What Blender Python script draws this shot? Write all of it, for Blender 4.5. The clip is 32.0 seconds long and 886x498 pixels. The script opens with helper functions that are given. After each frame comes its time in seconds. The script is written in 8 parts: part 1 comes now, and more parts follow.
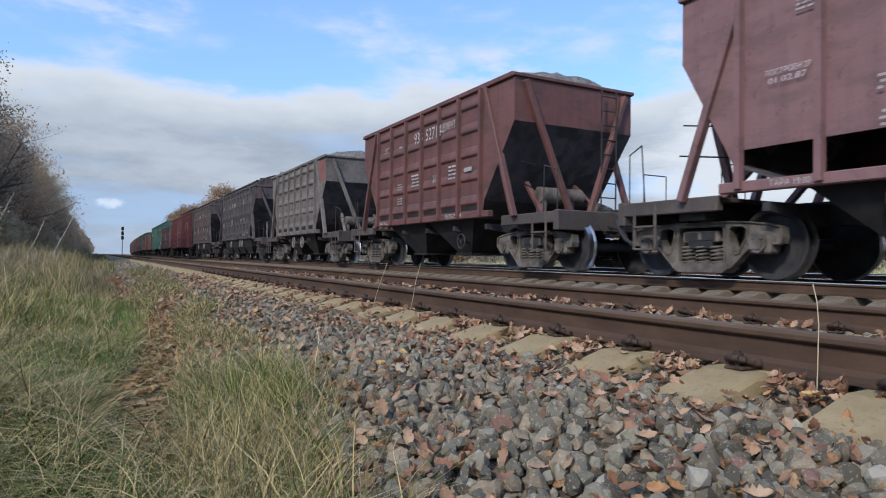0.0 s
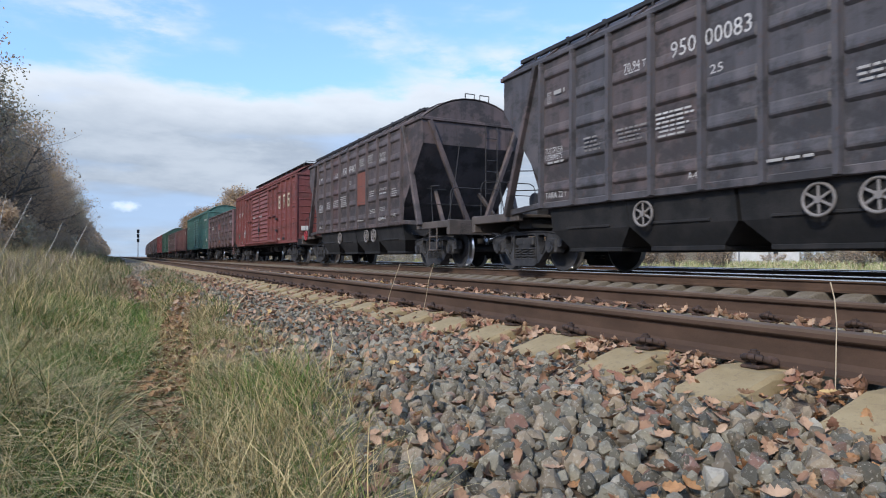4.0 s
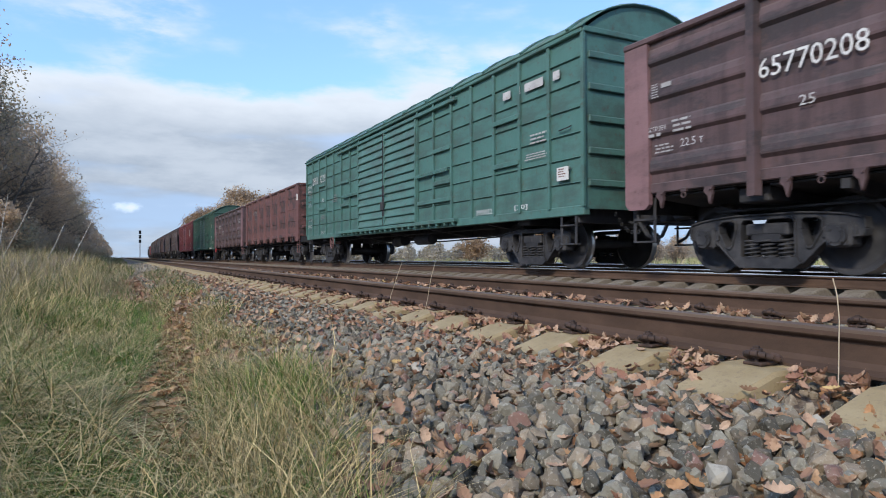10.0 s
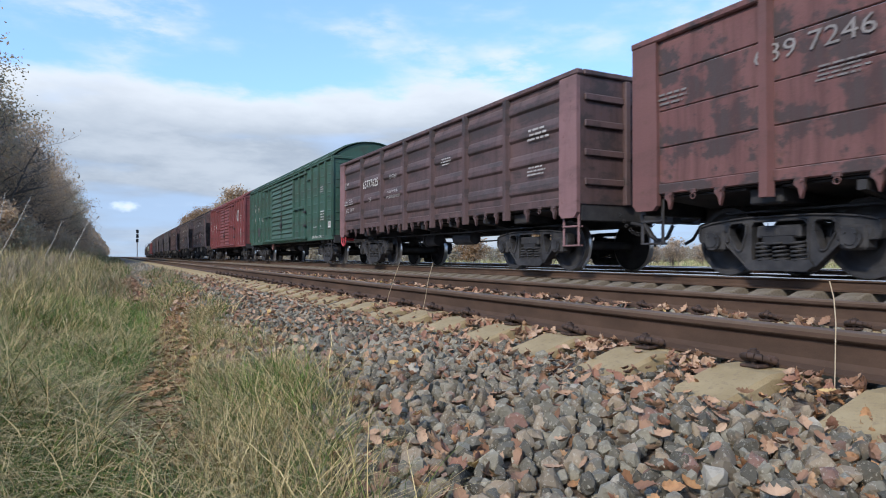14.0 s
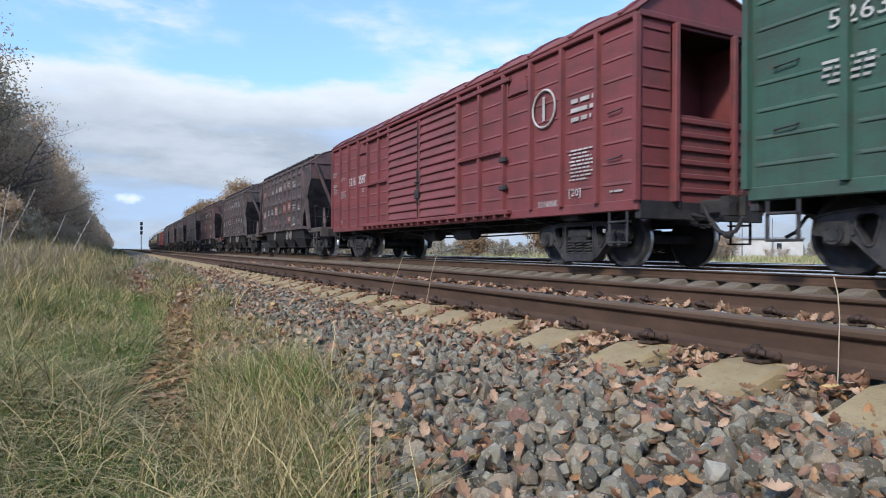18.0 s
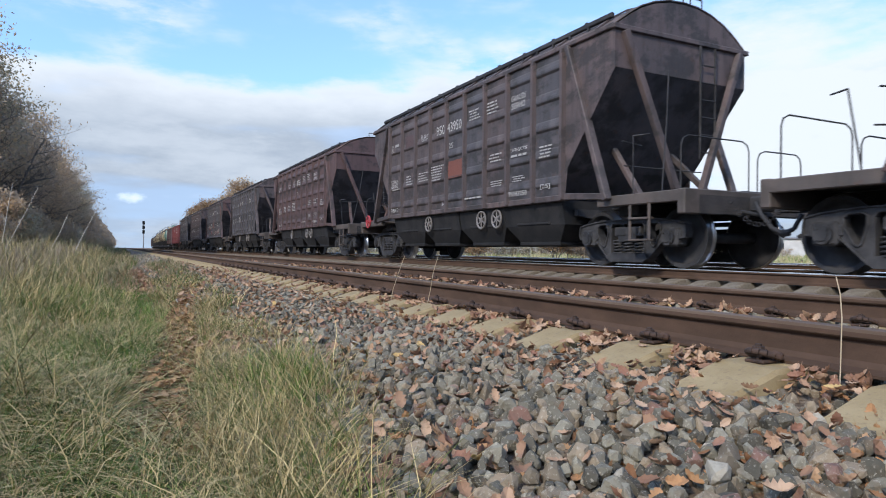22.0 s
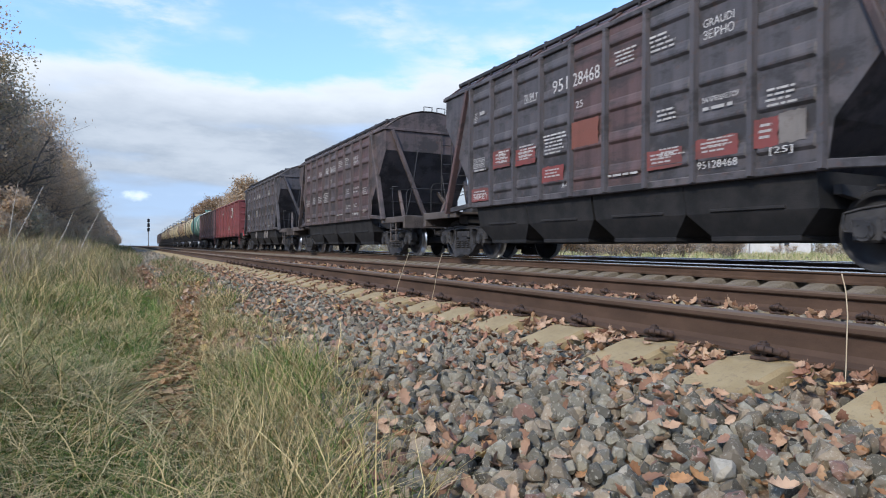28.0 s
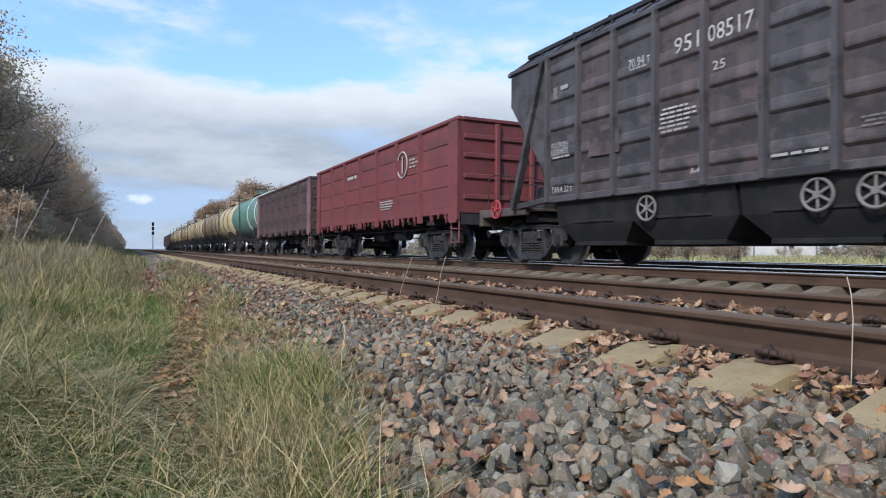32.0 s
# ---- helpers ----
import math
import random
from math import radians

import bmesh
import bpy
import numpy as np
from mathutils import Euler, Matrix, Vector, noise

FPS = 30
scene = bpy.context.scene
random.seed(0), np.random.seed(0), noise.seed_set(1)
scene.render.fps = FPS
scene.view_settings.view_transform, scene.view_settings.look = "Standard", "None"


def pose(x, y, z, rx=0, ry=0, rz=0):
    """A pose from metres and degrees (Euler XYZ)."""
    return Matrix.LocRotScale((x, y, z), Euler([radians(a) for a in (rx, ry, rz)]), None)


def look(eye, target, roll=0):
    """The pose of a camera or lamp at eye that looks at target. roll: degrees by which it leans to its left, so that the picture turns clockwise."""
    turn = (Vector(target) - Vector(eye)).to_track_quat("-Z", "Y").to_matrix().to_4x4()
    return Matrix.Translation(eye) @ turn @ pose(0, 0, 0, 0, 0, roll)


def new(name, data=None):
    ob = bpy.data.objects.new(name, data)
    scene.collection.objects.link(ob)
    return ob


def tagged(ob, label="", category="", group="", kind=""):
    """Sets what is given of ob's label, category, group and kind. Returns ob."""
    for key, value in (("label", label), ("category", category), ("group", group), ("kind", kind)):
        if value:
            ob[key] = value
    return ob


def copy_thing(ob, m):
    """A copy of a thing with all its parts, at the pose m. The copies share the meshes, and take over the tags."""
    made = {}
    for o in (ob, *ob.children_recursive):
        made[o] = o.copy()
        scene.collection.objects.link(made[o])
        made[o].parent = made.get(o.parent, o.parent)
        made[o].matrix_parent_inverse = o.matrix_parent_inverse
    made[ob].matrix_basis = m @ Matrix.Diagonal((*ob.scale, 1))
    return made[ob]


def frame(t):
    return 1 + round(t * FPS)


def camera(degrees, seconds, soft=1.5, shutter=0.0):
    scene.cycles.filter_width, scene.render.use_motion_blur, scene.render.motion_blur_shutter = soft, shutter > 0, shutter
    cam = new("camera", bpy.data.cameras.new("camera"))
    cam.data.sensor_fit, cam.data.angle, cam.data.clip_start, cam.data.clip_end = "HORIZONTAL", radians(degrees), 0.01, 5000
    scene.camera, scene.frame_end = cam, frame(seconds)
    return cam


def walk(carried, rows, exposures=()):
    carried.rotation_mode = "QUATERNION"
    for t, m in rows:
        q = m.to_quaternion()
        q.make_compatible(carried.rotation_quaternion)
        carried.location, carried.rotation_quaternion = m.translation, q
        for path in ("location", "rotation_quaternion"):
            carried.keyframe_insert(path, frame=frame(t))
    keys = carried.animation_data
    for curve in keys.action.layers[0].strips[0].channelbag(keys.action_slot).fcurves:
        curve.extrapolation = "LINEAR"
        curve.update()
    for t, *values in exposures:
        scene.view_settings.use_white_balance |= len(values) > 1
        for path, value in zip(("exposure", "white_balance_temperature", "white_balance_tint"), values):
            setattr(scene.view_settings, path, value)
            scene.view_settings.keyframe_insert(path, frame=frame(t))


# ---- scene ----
cam = camera(70.0, 32.0, soft=1.0, shutter=0.12)
PATH = [
    (0, pose(0, 0, 0.453, 90.76, -0.62, -28.45)),
    (0.5, pose(0, 0, 0.453, 90.37, -0.45, -27.78)),
    (1, pose(0, 0, 0.453, 90.38, -0.20, -27.50)),
    (1.5, pose(0, 0, 0.453, 90.50, -0.12, -27.20)),
    (2, pose(0, 0, 0.453, 90.50, -0.09, -27.17)),
    (2.5, pose(0, 0, 0.453, 90.52, -0.33, -27.65)),
    (3, pose(0, 0, 0.453, 90.47, -0.16, -27.60)),
    (3.5, pose(0, 0, 0.453, 90.67, -0.13, -27.45)),
    (5.5, pose(0, 0, 0.453, 90.73, 0.07, -26.79)),
    (6, pose(0, 0, 0.453, 90.61, 0.25, -26.60)),
    (6.5, pose(0, 0, 0.453, 90.49, 0.26, -26.91)),
    (7, pose(0, 0, 0.453, 90.53, 0.11, -27.06)),
    (7.5, pose(0, 0, 0.453, 91.01, 0.33, -26.82)),
    (8, pose(0, 0, 0.453, 91.16, 0.26, -27.00)),
    (8.5, pose(0, 0, 0.453, 90.88, 0.07, -27.09)),
    (9, pose(0, 0, 0.453, 90.82, 0.13, -27.04)),
    (9.5, pose(0, 0, 0.453, 91.08, 0.00, -27.01)),
    (10, pose(0, 0, 0.453, 90.65, 0.21, -27.15)),
    (10.5, pose(0, 0, 0.453, 90.77, -0.01, -26.99)),
    (11, pose(0, 0, 0.453, 91.05, 0.08, -27.18)),
    (11.5, pose(0, 0, 0.453, 90.80, -0.10, -27.39)),
    (12, pose(0, 0, 0.453, 90.78, -0.03, -27.23)),
    (12.5, pose(0, 0, 0.453, 90.81, -0.11, -27.27)),
    (13, pose(0, 0, 0.453, 90.68, 0.00, -27.62)),
    (13.5, pose(0, 0, 0.453, 90.82, -0.05, -27.31)),
    (15.5, pose(0, 0, 0.453, 90.25, -0.32, -27.61)),
    (16, pose(0, 0, 0.453, 90.52, 0.14, -26.72)),
    (16.5, pose(0, 0, 0.453, 90.39, -0.12, -26.81)),
    (17, pose(0, 0, 0.453, 90.45, -0.20, -26.98)),
    (17.5, pose(0, 0, 0.453, 90.33, -0.31, -27.18)),
    (18, pose(0, 0, 0.453, 90.16, -0.39, -27.06)),
    (18.5, pose(0, 0, 0.453, 90.23, -0.33, -27.08)),
    (19, pose(0, 0, 0.453, 90.40, -0.35, -27.36)),
    (19.5, pose(0, 0, 0.453, 90.18, -0.27, -27.02)),
    (20, pose(0, 0, 0.453, 90.05, -0.27, -27.02)),
    (20.5, pose(0, 0, 0.453, 89.97, -0.29, -26.94)),
    (21, pose(0, 0, 0.453, 90.24, -0.26, -26.72)),
    (21.5, pose(0, 0, 0.453, 90.37, -0.25, -26.79)),
    (22, pose(0, 0, 0.453, 90.11, -0.46, -26.90)),
    (22.5, pose(0, 0, 0.453, 89.97, -0.51, -26.69)),
    (23, pose(0, 0, 0.453, 89.93, -0.44, -26.53)),
    (23.5, pose(0, 0, 0.453, 90.08, -0.38, -26.48)),
    (24, pose(0, 0, 0.453, 90.13, -0.43, -26.48)),
    (24.5, pose(0, 0, 0.453, 90.15, -0.43, -26.41)),
    (25, pose(0, 0, 0.453, 89.92, -0.38, -26.47)),
    (25.5, pose(0, 0, 0.453, 90.02, -0.33, -26.49)),
    (27.5, pose(0, 0, 0.453, 89.76, -0.43, -26.59)),
    (28, pose(0, 0, 0.453, 89.87, -0.40, -26.53)),
    (28.5, pose(0, 0, 0.453, 90.12, -0.26, -26.50)),
    (29, pose(0, 0, 0.453, 90.07, -0.49, -26.70)),
    (29.5, pose(0, 0, 0.453, 89.96, -0.57, -26.75)),
    (30, pose(0, 0, 0.453, 90.16, -0.37, -26.41)),
    (30.5, pose(0, 0, 0.453, 90.19, -0.53, -26.77)),
    (31, pose(0, 0, 0.453, 90.19, -0.48, -26.47)),
    (31.5, pose(0, 0, 0.453, 90.26, -0.46, -26.38)),
    (32, pose(0, 0, 0.453, 90.15, -0.34, -26.20)),
]
# the camera's own brightening over its first seconds
EXPOSURES = [(0, 0.76), (1, 0.86), (2, 0.93), (4, 0.98), (10, 0.98), (18, 1.04), (26, 1.06), (29, 1.08), (32, 0.98)]
walk(cam, PATH, EXPOSURES)

# ---- light ----
SUN_ELEV, SUN_AZ = 35.0, -120.0   # degrees; azimuth from the track's far end, to the left
SMALL_CLOUD = (0.0118, 0.9974, 0.0704)
world = bpy.data.worlds.new("sky")
scene.world = world
world.use_nodes = True


def sky_nodes():
    nt = world.node_tree
    nt.nodes.clear()
    N = nt.nodes.new
    L = nt.links.new
    out, bg, sky = N("ShaderNodeOutputWorld"), N("ShaderNodeBackground"), N("ShaderNodeTexSky")
    sky.sky_type, sky.sun_disc = "NISHITA", False
    sky.sun_elevation, sky.sun_rotation = radians(SUN_ELEV), radians(SUN_AZ)
    sky.air_density, sky.dust_density, sky.ozone_density = 1.0, 0.35, 3.2
    co, sep = N("ShaderNodeTexCoord"), N("ShaderNodeSeparateXYZ")
    L(co.outputs["Generated"], sep.inputs[0])

    def maths(op, a, b=None, c=None, clamp=False):
        n = N("ShaderNodeMath")
        n.operation, n.use_clamp = op, clamp
        for i, v in enumerate((a, b, c)):
            if v is None:
                continue
            if isinstance(v, (int, float)):
                n.inputs[i].default_value = v
            else:
                L(v, n.inputs[i])
        return n.outputs[0]

    def smooth(v, lo, hi):
        n = N("ShaderNodeMapRange")
        n.interpolation_type = "SMOOTHSTEP"
        L(v, n.inputs[0])
        n.inputs[1].default_value, n.inputs[2].default_value = lo, hi
        return n.outputs[0]

    def noise_at(scale, detail, rough, stretch, seed):
        m = N("ShaderNodeMapping")
        L(co.outputs["Generated"], m.inputs[0])
        m.inputs["Scale"].default_value = stretch
        m.inputs["Location"].default_value = seed
        n = N("ShaderNodeTexNoise")
        L(m.outputs[0], n.inputs["Vector"])
        n.inputs["Scale"].default_value, n.inputs["Detail"].default_value = scale, detail
        n.inputs["Roughness"].default_value = rough
        return n.outputs[0]

    z = sep.outputs[2]
    broad = noise_at(3.2, 5, 0.55, (1, 1, 2.6), (3.1, 0.4, 0.0))
    puffs = noise_at(9.0, 7, 0.6, (1, 1, 3.2), (0.3, 2.7, 1.0))
    layers = noise_at(2.6, 5, 0.5, (1, 1, 5.5), (5.2, 1.3, 0.6))
    # the bank of cloud that stands on the horizon, with an uneven upper edge
    edge = maths("ADD", 0.262, maths("MULTIPLY", maths("SUBTRACT", broad, 0.5), 0.10))
    edge = maths("ADD", edge, maths("MULTIPLY", maths("SUBTRACT", puffs, 0.5), 0.05))
    over = maths("SUBTRACT", edge, z)
    bank = smooth(over, -0.003, 0.024)
    gaps = smooth(layers, 0.34, 0.50)
    bank = maths("MULTIPLY", bank, maths("ADD", 0.78, maths("MULTIPLY", gaps, 0.22)))
    # thin wisps above it
    wisps = maths("MULTIPLY", smooth(broad, 0.44, 0.66), smooth(puffs, 0.36, 0.62))
    wisps = maths("MULTIPLY", wisps, 0.85)
    cover = maths("MAXIMUM", bank, wisps)
    # the bank's crest is white, its body grey-blue in layers
    crest = maths("SUBTRACT", 1.0, smooth(over, 0.0, 0.11))
    billow = maths("ADD", maths("MULTIPLY", layers, 0.6), maths("MULTIPLY", puffs, 0.4))
    body = maths("MULTIPLY", smooth(billow, 0.42, 0.62), 0.42)
    whiteness = maths("MAXIMUM", crest, body)
    # a tall white heap on the right and one small bright cloud low over the line

    def heap(way, near, far, frill):
        n = N("ShaderNodeVectorMath")
        n.operation = "DOT_PRODUCT"
        L(co.outputs["Generated"], n.inputs[0])
        n.inputs[1].default_value = way
        return smooth(maths("ADD", n.outputs["Value"], maths("MULTIPLY", maths("SUBTRACT", puffs, 0.5), frill)), far, near)
    tall = maths("MULTIPLY", heap((0.8305, 0.539, 0.139), 0.9945, 0.970, 0.04), smooth(z, 0.03, 0.10))
    u = maths("DIVIDE", maths("SUBTRACT", sep.outputs[0], SMALL_CLOUD[0]), 0.022)
    v = maths("DIVIDE", maths("SUBTRACT", z, SMALL_CLOUD[2]), 0.0075)
    wisp = maths("MULTIPLY", maths("SUBTRACT", noise_at(70.0, 4, 0.6, (1, 1, 1.6), (1.0, 2.0, 0.0)), 0.5), 2.4)
    away = maths("ADD", maths("ADD", maths("MULTIPLY", u, u), maths("MULTIPLY", v, v)), wisp)
    small = maths("MULTIPLY", maths("SUBTRACT", 1.0, smooth(away, -0.3, 1.3)), smooth(sep.outputs[1], 0.5, 0.6))
    heaps = maths("MAXIMUM", tall, small)
    cover = maths("MAXIMUM", cover, heaps)
    whiteness = maths("MAXIMUM", whiteness, heaps)
    tone = N("ShaderNodeMix")
    tone.data_type = "RGBA"
    L(whiteness, tone.inputs[0])
    tone.inputs[6].default_value, tone.inputs[7].default_value = (1.30, 1.56, 1.95, 1), (2.65, 2.9, 3.25, 1)
    mix = N("ShaderNodeMix")
    mix.data_type = "RGBA"
    L(cover, mix.inputs[0])
    blue = N("ShaderNodeMix")
    blue.data_type, blue.blend_type = "RGBA", "MULTIPLY"
    blue.inputs[0].default_value = 1.0
    # the blue above the bank is that of the higher sky
    lift, level = N("ShaderNodeVectorMath"), N("ShaderNodeVectorMath")
    lift.operation, level.operation = "ADD", "NORMALIZE"
    L(co.outputs["Generated"], lift.inputs[0])
    lift.inputs[1].default_value = (0, 0, 0.22)
    L(lift.outputs[0], level.inputs[0])
    L(level.outputs[0], sky.inputs[0])
    L(sky.outputs[0], blue.inputs[6])
    blue.inputs[7].default_value = (1.22, 1.29, 1.33, 1)
    L(blue.outputs[2], mix.inputs[6])
    L(tone.outputs[2], mix.inputs[7])
    L(mix.outputs[2], bg.inputs[0])
    bg.inputs[1].default_value = 0.162
    L(bg.outputs[0], out.inputs[0])


sky_nodes()
sun = new("sun", bpy.data.lights.new("sun", "SUN"))
sun.data.energy, sun.data.angle, sun.data.color = 1.75, radians(6), (1.0, 0.90, 0.75)
sun.matrix_basis = look((300 * math.sin(radians(SUN_AZ)), 300 * math.cos(radians(SUN_AZ)), 300 * math.tan(radians(SUN_ELEV))), (0, 0, 0))

# ---- materials ----


def material(name, build, rough=0.8, metal=0.0, bump=0.0, spec=0.3):
    """A principled material; build(api) returns the sockets for colour, height and, if wanted, roughness."""
    m = bpy.data.materials.new(name)
    m.use_nodes = True
    nt = m.node_tree
    N, L = nt.nodes.new, nt.links.new
    bsdf = nt.nodes["Principled BSDF"]
    bsdf.inputs["Roughness"].default_value, bsdf.inputs["Metallic"].default_value = rough, metal
    bsdf.inputs["Specular IOR Level"].default_value = spec
    co = N("ShaderNodeTexCoord")

    class api:
        pass

    def noise_tex(scale, detail=4, rough=0.55, stretch=(1, 1, 1), where="Object", seed=0.0):
        mp = N("ShaderNodeMapping")
        L(co.outputs[where], mp.inputs[0])
        mp.inputs["Scale"].default_value = stretch
        mp.inputs["Location"].default_value = (seed, seed * 0.7, seed * 1.3)
        n = N("ShaderNodeTexNoise")
        L(mp.outputs[0], n.inputs["Vector"])
        n.inputs["Scale"].default_value, n.inputs["Detail"].default_value, n.inputs["Roughness"].default_value = scale, detail, rough
        return n.outputs[0]

    def ramp(v, lo, hi):
        n = N("ShaderNodeMapRange")
        n.interpolation_type = "SMOOTHSTEP"
        L(v, n.inputs[0])
        n.inputs[1].default_value, n.inputs[2].default_value = lo, hi
        return n.outputs[0]

    def mix(f, a, b):
        n = N("ShaderNodeMix")
        n.data_type = "RGBA"
        for i, v in ((0, f), (6, a), (7, b)):
            if isinstance(v, (int, float)):
                n.inputs[i].default_value = v
            elif isinstance(v, tuple):
                n.inputs[i].default_value = (*v, 1)
            else:
                L(v, n.inputs[i])
        return n.outputs[2]

    def mul(a, b):
        n = N("ShaderNodeMath")
        n.operation = "MULTIPLY"
        for i, v in enumerate((a, b)):
            if isinstance(v, (int, float)):
                n.inputs[i].default_value = v
            else:
                L(v, n.inputs[i])
        return n.outputs[0]

    def add(a, b):
        n = N("ShaderNodeMath")
        n.operation = "ADD"
        for i, v in enumerate((a, b)):
            if isinstance(v, (int, float)):
                n.inputs[i].default_value = v
            else:
                L(v, n.inputs[i])
        return n.outputs[0]

    def chance():
        return N("ShaderNodeObjectInfo").outputs["Random"]

    def island():
        return N("ShaderNodeNewGeometry").outputs["Random Per Island"]

    def upward():
        sep = N("ShaderNodeSeparateXYZ")
        L(N("ShaderNodeNewGeometry").outputs["Normal"], sep.inputs[0])
        return sep.outputs[2]

    api.upward, api.add = upward, add
    api.noise, api.ramp, api.mix, api.mul, api.chance, api.island = noise_tex, ramp, mix, mul, chance, island
    colour, height, roughness = build(api)
    if isinstance(colour, tuple):
        bsdf.inputs["Base Color"].default_value = (*colour, 1)
    else:
        L(colour, bsdf.inputs["Base Color"])
    if height is not None:
        b = N("ShaderNodeBump")
        b.inputs["Distance"].default_value = bump
        L(height, b.inputs["Height"])
        L(b.outputs[0], bsdf.inputs["Normal"])
    if roughness is not None:
        L(roughness, bsdf.inputs["Roughness"])
    return m


def shade(c, k):
    return tuple(v * k for v in c)


def paint(name, base, worn, dirt=(0.045, 0.038, 0.034), dirty=0.5, patch=0.35, dust=0.16, edge=0.11, lie=(1, 0.5, 1.5), cut=0.55):
    """Old wagon paint: faded patches, soot and rust runs, fine scale."""
    def build(a):
        big = a.ramp(a.noise(0.9, 4, 0.6), 0.38, 0.68)
        soot = a.ramp(a.noise(1.7, 7, 0.66, lie, seed=6.0), cut - edge, cut + edge)
        runs = a.ramp(a.noise(2.6, 5, 0.65, (1.8, 1.8, 0.16), seed=4.0), 0.46, 0.72)
        spots = a.ramp(a.noise(7.0, 6, 0.7, seed=9.0), 0.56, 0.70)
        c = a.mix(a.mul(big, patch), base, worn)
        c = a.mix(a.mul(soot, dirty), c, dirt)
        c = a.mix(a.mul(runs, dirty * 0.7), c, shade(base, 0.45))
        c = a.mix(a.mul(spots, 0.5), c, (0.085, 0.046, 0.034))
        # dust that has settled on ledges and swells
        grain = a.ramp(a.noise(5.0, 5, 0.65, (1, 1, 1), seed=2.0), 0.3, 0.65)
        c = a.mix(a.mul(a.mul(a.ramp(a.upward(), 0.08, 0.55), grain), dust), c, (0.215, 0.195, 0.185))
        fine = a.noise(26.0, 4, 0.6)
        return c, fine, None
    return material(name, build, rough=0.62, bump=0.004, spec=0.35)


RED = (0.135, 0.060, 0.056)
M_RED = paint("faded_red_paint", RED, (0.19, 0.095, 0.086), dirty=0.55)
M_BOXRED = paint("brick_red_paint", (0.165, 0.049, 0.046), (0.21, 0.085, 0.078), dirty=0.45)
M_ROSE = paint("dull_rose_red_paint", (0.175, 0.046, 0.050), (0.21, 0.075, 0.075), dirty=0.38)
M_MAUVE = paint("dusty_mauve_red_paint", (0.20, 0.112, 0.116), (0.25, 0.155, 0.155), dirty=0.35)
M_OXIDE = paint("sooty_oxide_paint", (0.085, 0.055, 0.056), (0.14, 0.084, 0.08), (0.036, 0.031, 0.032), 0.85, 0.5, 0.2, 0.08)
M_RUST = paint("rusty_red_paint", (0.138, 0.064, 0.060), (0.18, 0.092, 0.084), (0.05, 0.040, 0.040), 0.92, 0.6, 0.2, 0.045, (1.5, 1.1, 1.5), 0.51)
M_RUSTPOST = paint("worn_red_post_paint", (0.14, 0.066, 0.062), (0.17, 0.088, 0.08), dirty=0.25)
M_SQUARE = paint("faded_red_square_paint", (0.22, 0.085, 0.075), (0.2, 0.1, 0.09), dirty=0.4)
M_BROWN = paint("dark_brown_paint", (0.078, 0.064, 0.066), (0.14, 0.10, 0.095), (0.034, 0.031, 0.032), 0.85, 0.65, 0.22, 0.06, (0.9, 0.7, 1.1), 0.53)
# sooty side paint; on the hopper end slopes its dark grey stands for shade
M_SLATE = paint("soot_and_shade_grey_paint", (0.066, 0.063, 0.071), (0.115, 0.10, 0.102), (0.030, 0.029, 0.031), 0.85, 0.65, 0.22, 0.06, (0.9, 0.7, 1.1), 0.53)
M_GREY = paint("cement_grey_paint", (0.175, 0.16, 0.15), (0.115, 0.10, 0.092), (0.062, 0.055, 0.05), 0.7, 0.8, 0.4)
M_TEAL = paint("teal_green_paint", (0.062, 0.150, 0.130), (0.100, 0.20, 0.178), dirty=0.42)
M_GREEN = paint("bottle_green_paint", (0.036, 0.088, 0.066), (0.055, 0.12, 0.092), dirty=0.42)
M_CREAM = paint("cream_tank_paint", (0.52, 0.44, 0.28), (0.40, 0.33, 0.21), dirty=0.35)
M_MINT = paint("dull_green_tank_paint", (0.10, 0.23, 0.195), (0.16, 0.28, 0.25), dirty=0.35)
M_TAN = paint("rusty_tan_tank_paint", (0.36, 0.27, 0.18), (0.28, 0.20, 0.13), dirty=0.45)
M_WHITE = paint("chalky_white_paint", (0.62, 0.62, 0.60), (0.42, 0.41, 0.39), dirty=0.25)
M_STENCIL = paint("worn_white_stencil_paint", (0.50, 0.49, 0.48), (0.34, 0.33, 0.32), dirty=0.4, patch=0.7)
M_FAINT = paint("faint_stencil_paint", (0.24, 0.225, 0.22), (0.15, 0.14, 0.135), dirty=0.4, patch=0.7)
M_LETTER = paint("cream_letter_paint", (0.52, 0.46, 0.35), (0.42, 0.36, 0.27), dirty=0.25)
M_PATCH = paint("faded_red_patch_paint", (0.185, 0.046, 0.044), (0.16, 0.062, 0.056), dirty=0.45, patch=0.6)
M_ORANGE = paint("rust_orange_patch_paint", (0.165, 0.062, 0.046), (0.14, 0.055, 0.04), dirty=0.25)
M_WHEELRED = paint("signal_red_paint", (0.42, 0.04, 0.055), (0.35, 0.05, 0.05), dirty=0.2)
M_DARK = material("sooty_black_steel", lambda a: (a.mix(a.ramp(a.noise(3, 5), 0.35, 0.7), (0.022, 0.023, 0.027), (0.046, 0.045, 0.048)), a.noise(30, 3), None), rough=0.75, bump=0.004)
# shade put into the colour: hopper funnels, discharge slots and the gap between doors
M_NEARBLACK = material("near_black_shade", lambda a: (a.mix(a.ramp(a.noise(3, 5), 0.35, 0.7), (0.011, 0.0115, 0.013), (0.024, 0.023, 0.024)), a.noise(30, 3), None), rough=0.8, bump=0.004)
M_CAST = material("dusty_cast_steel", lambda a: (a.mix(a.ramp(a.noise(4, 5), 0.35, 0.7), (0.023, 0.024, 0.028), (0.053, 0.052, 0.055)), a.noise(40, 4), None), rough=0.72, bump=0.003)
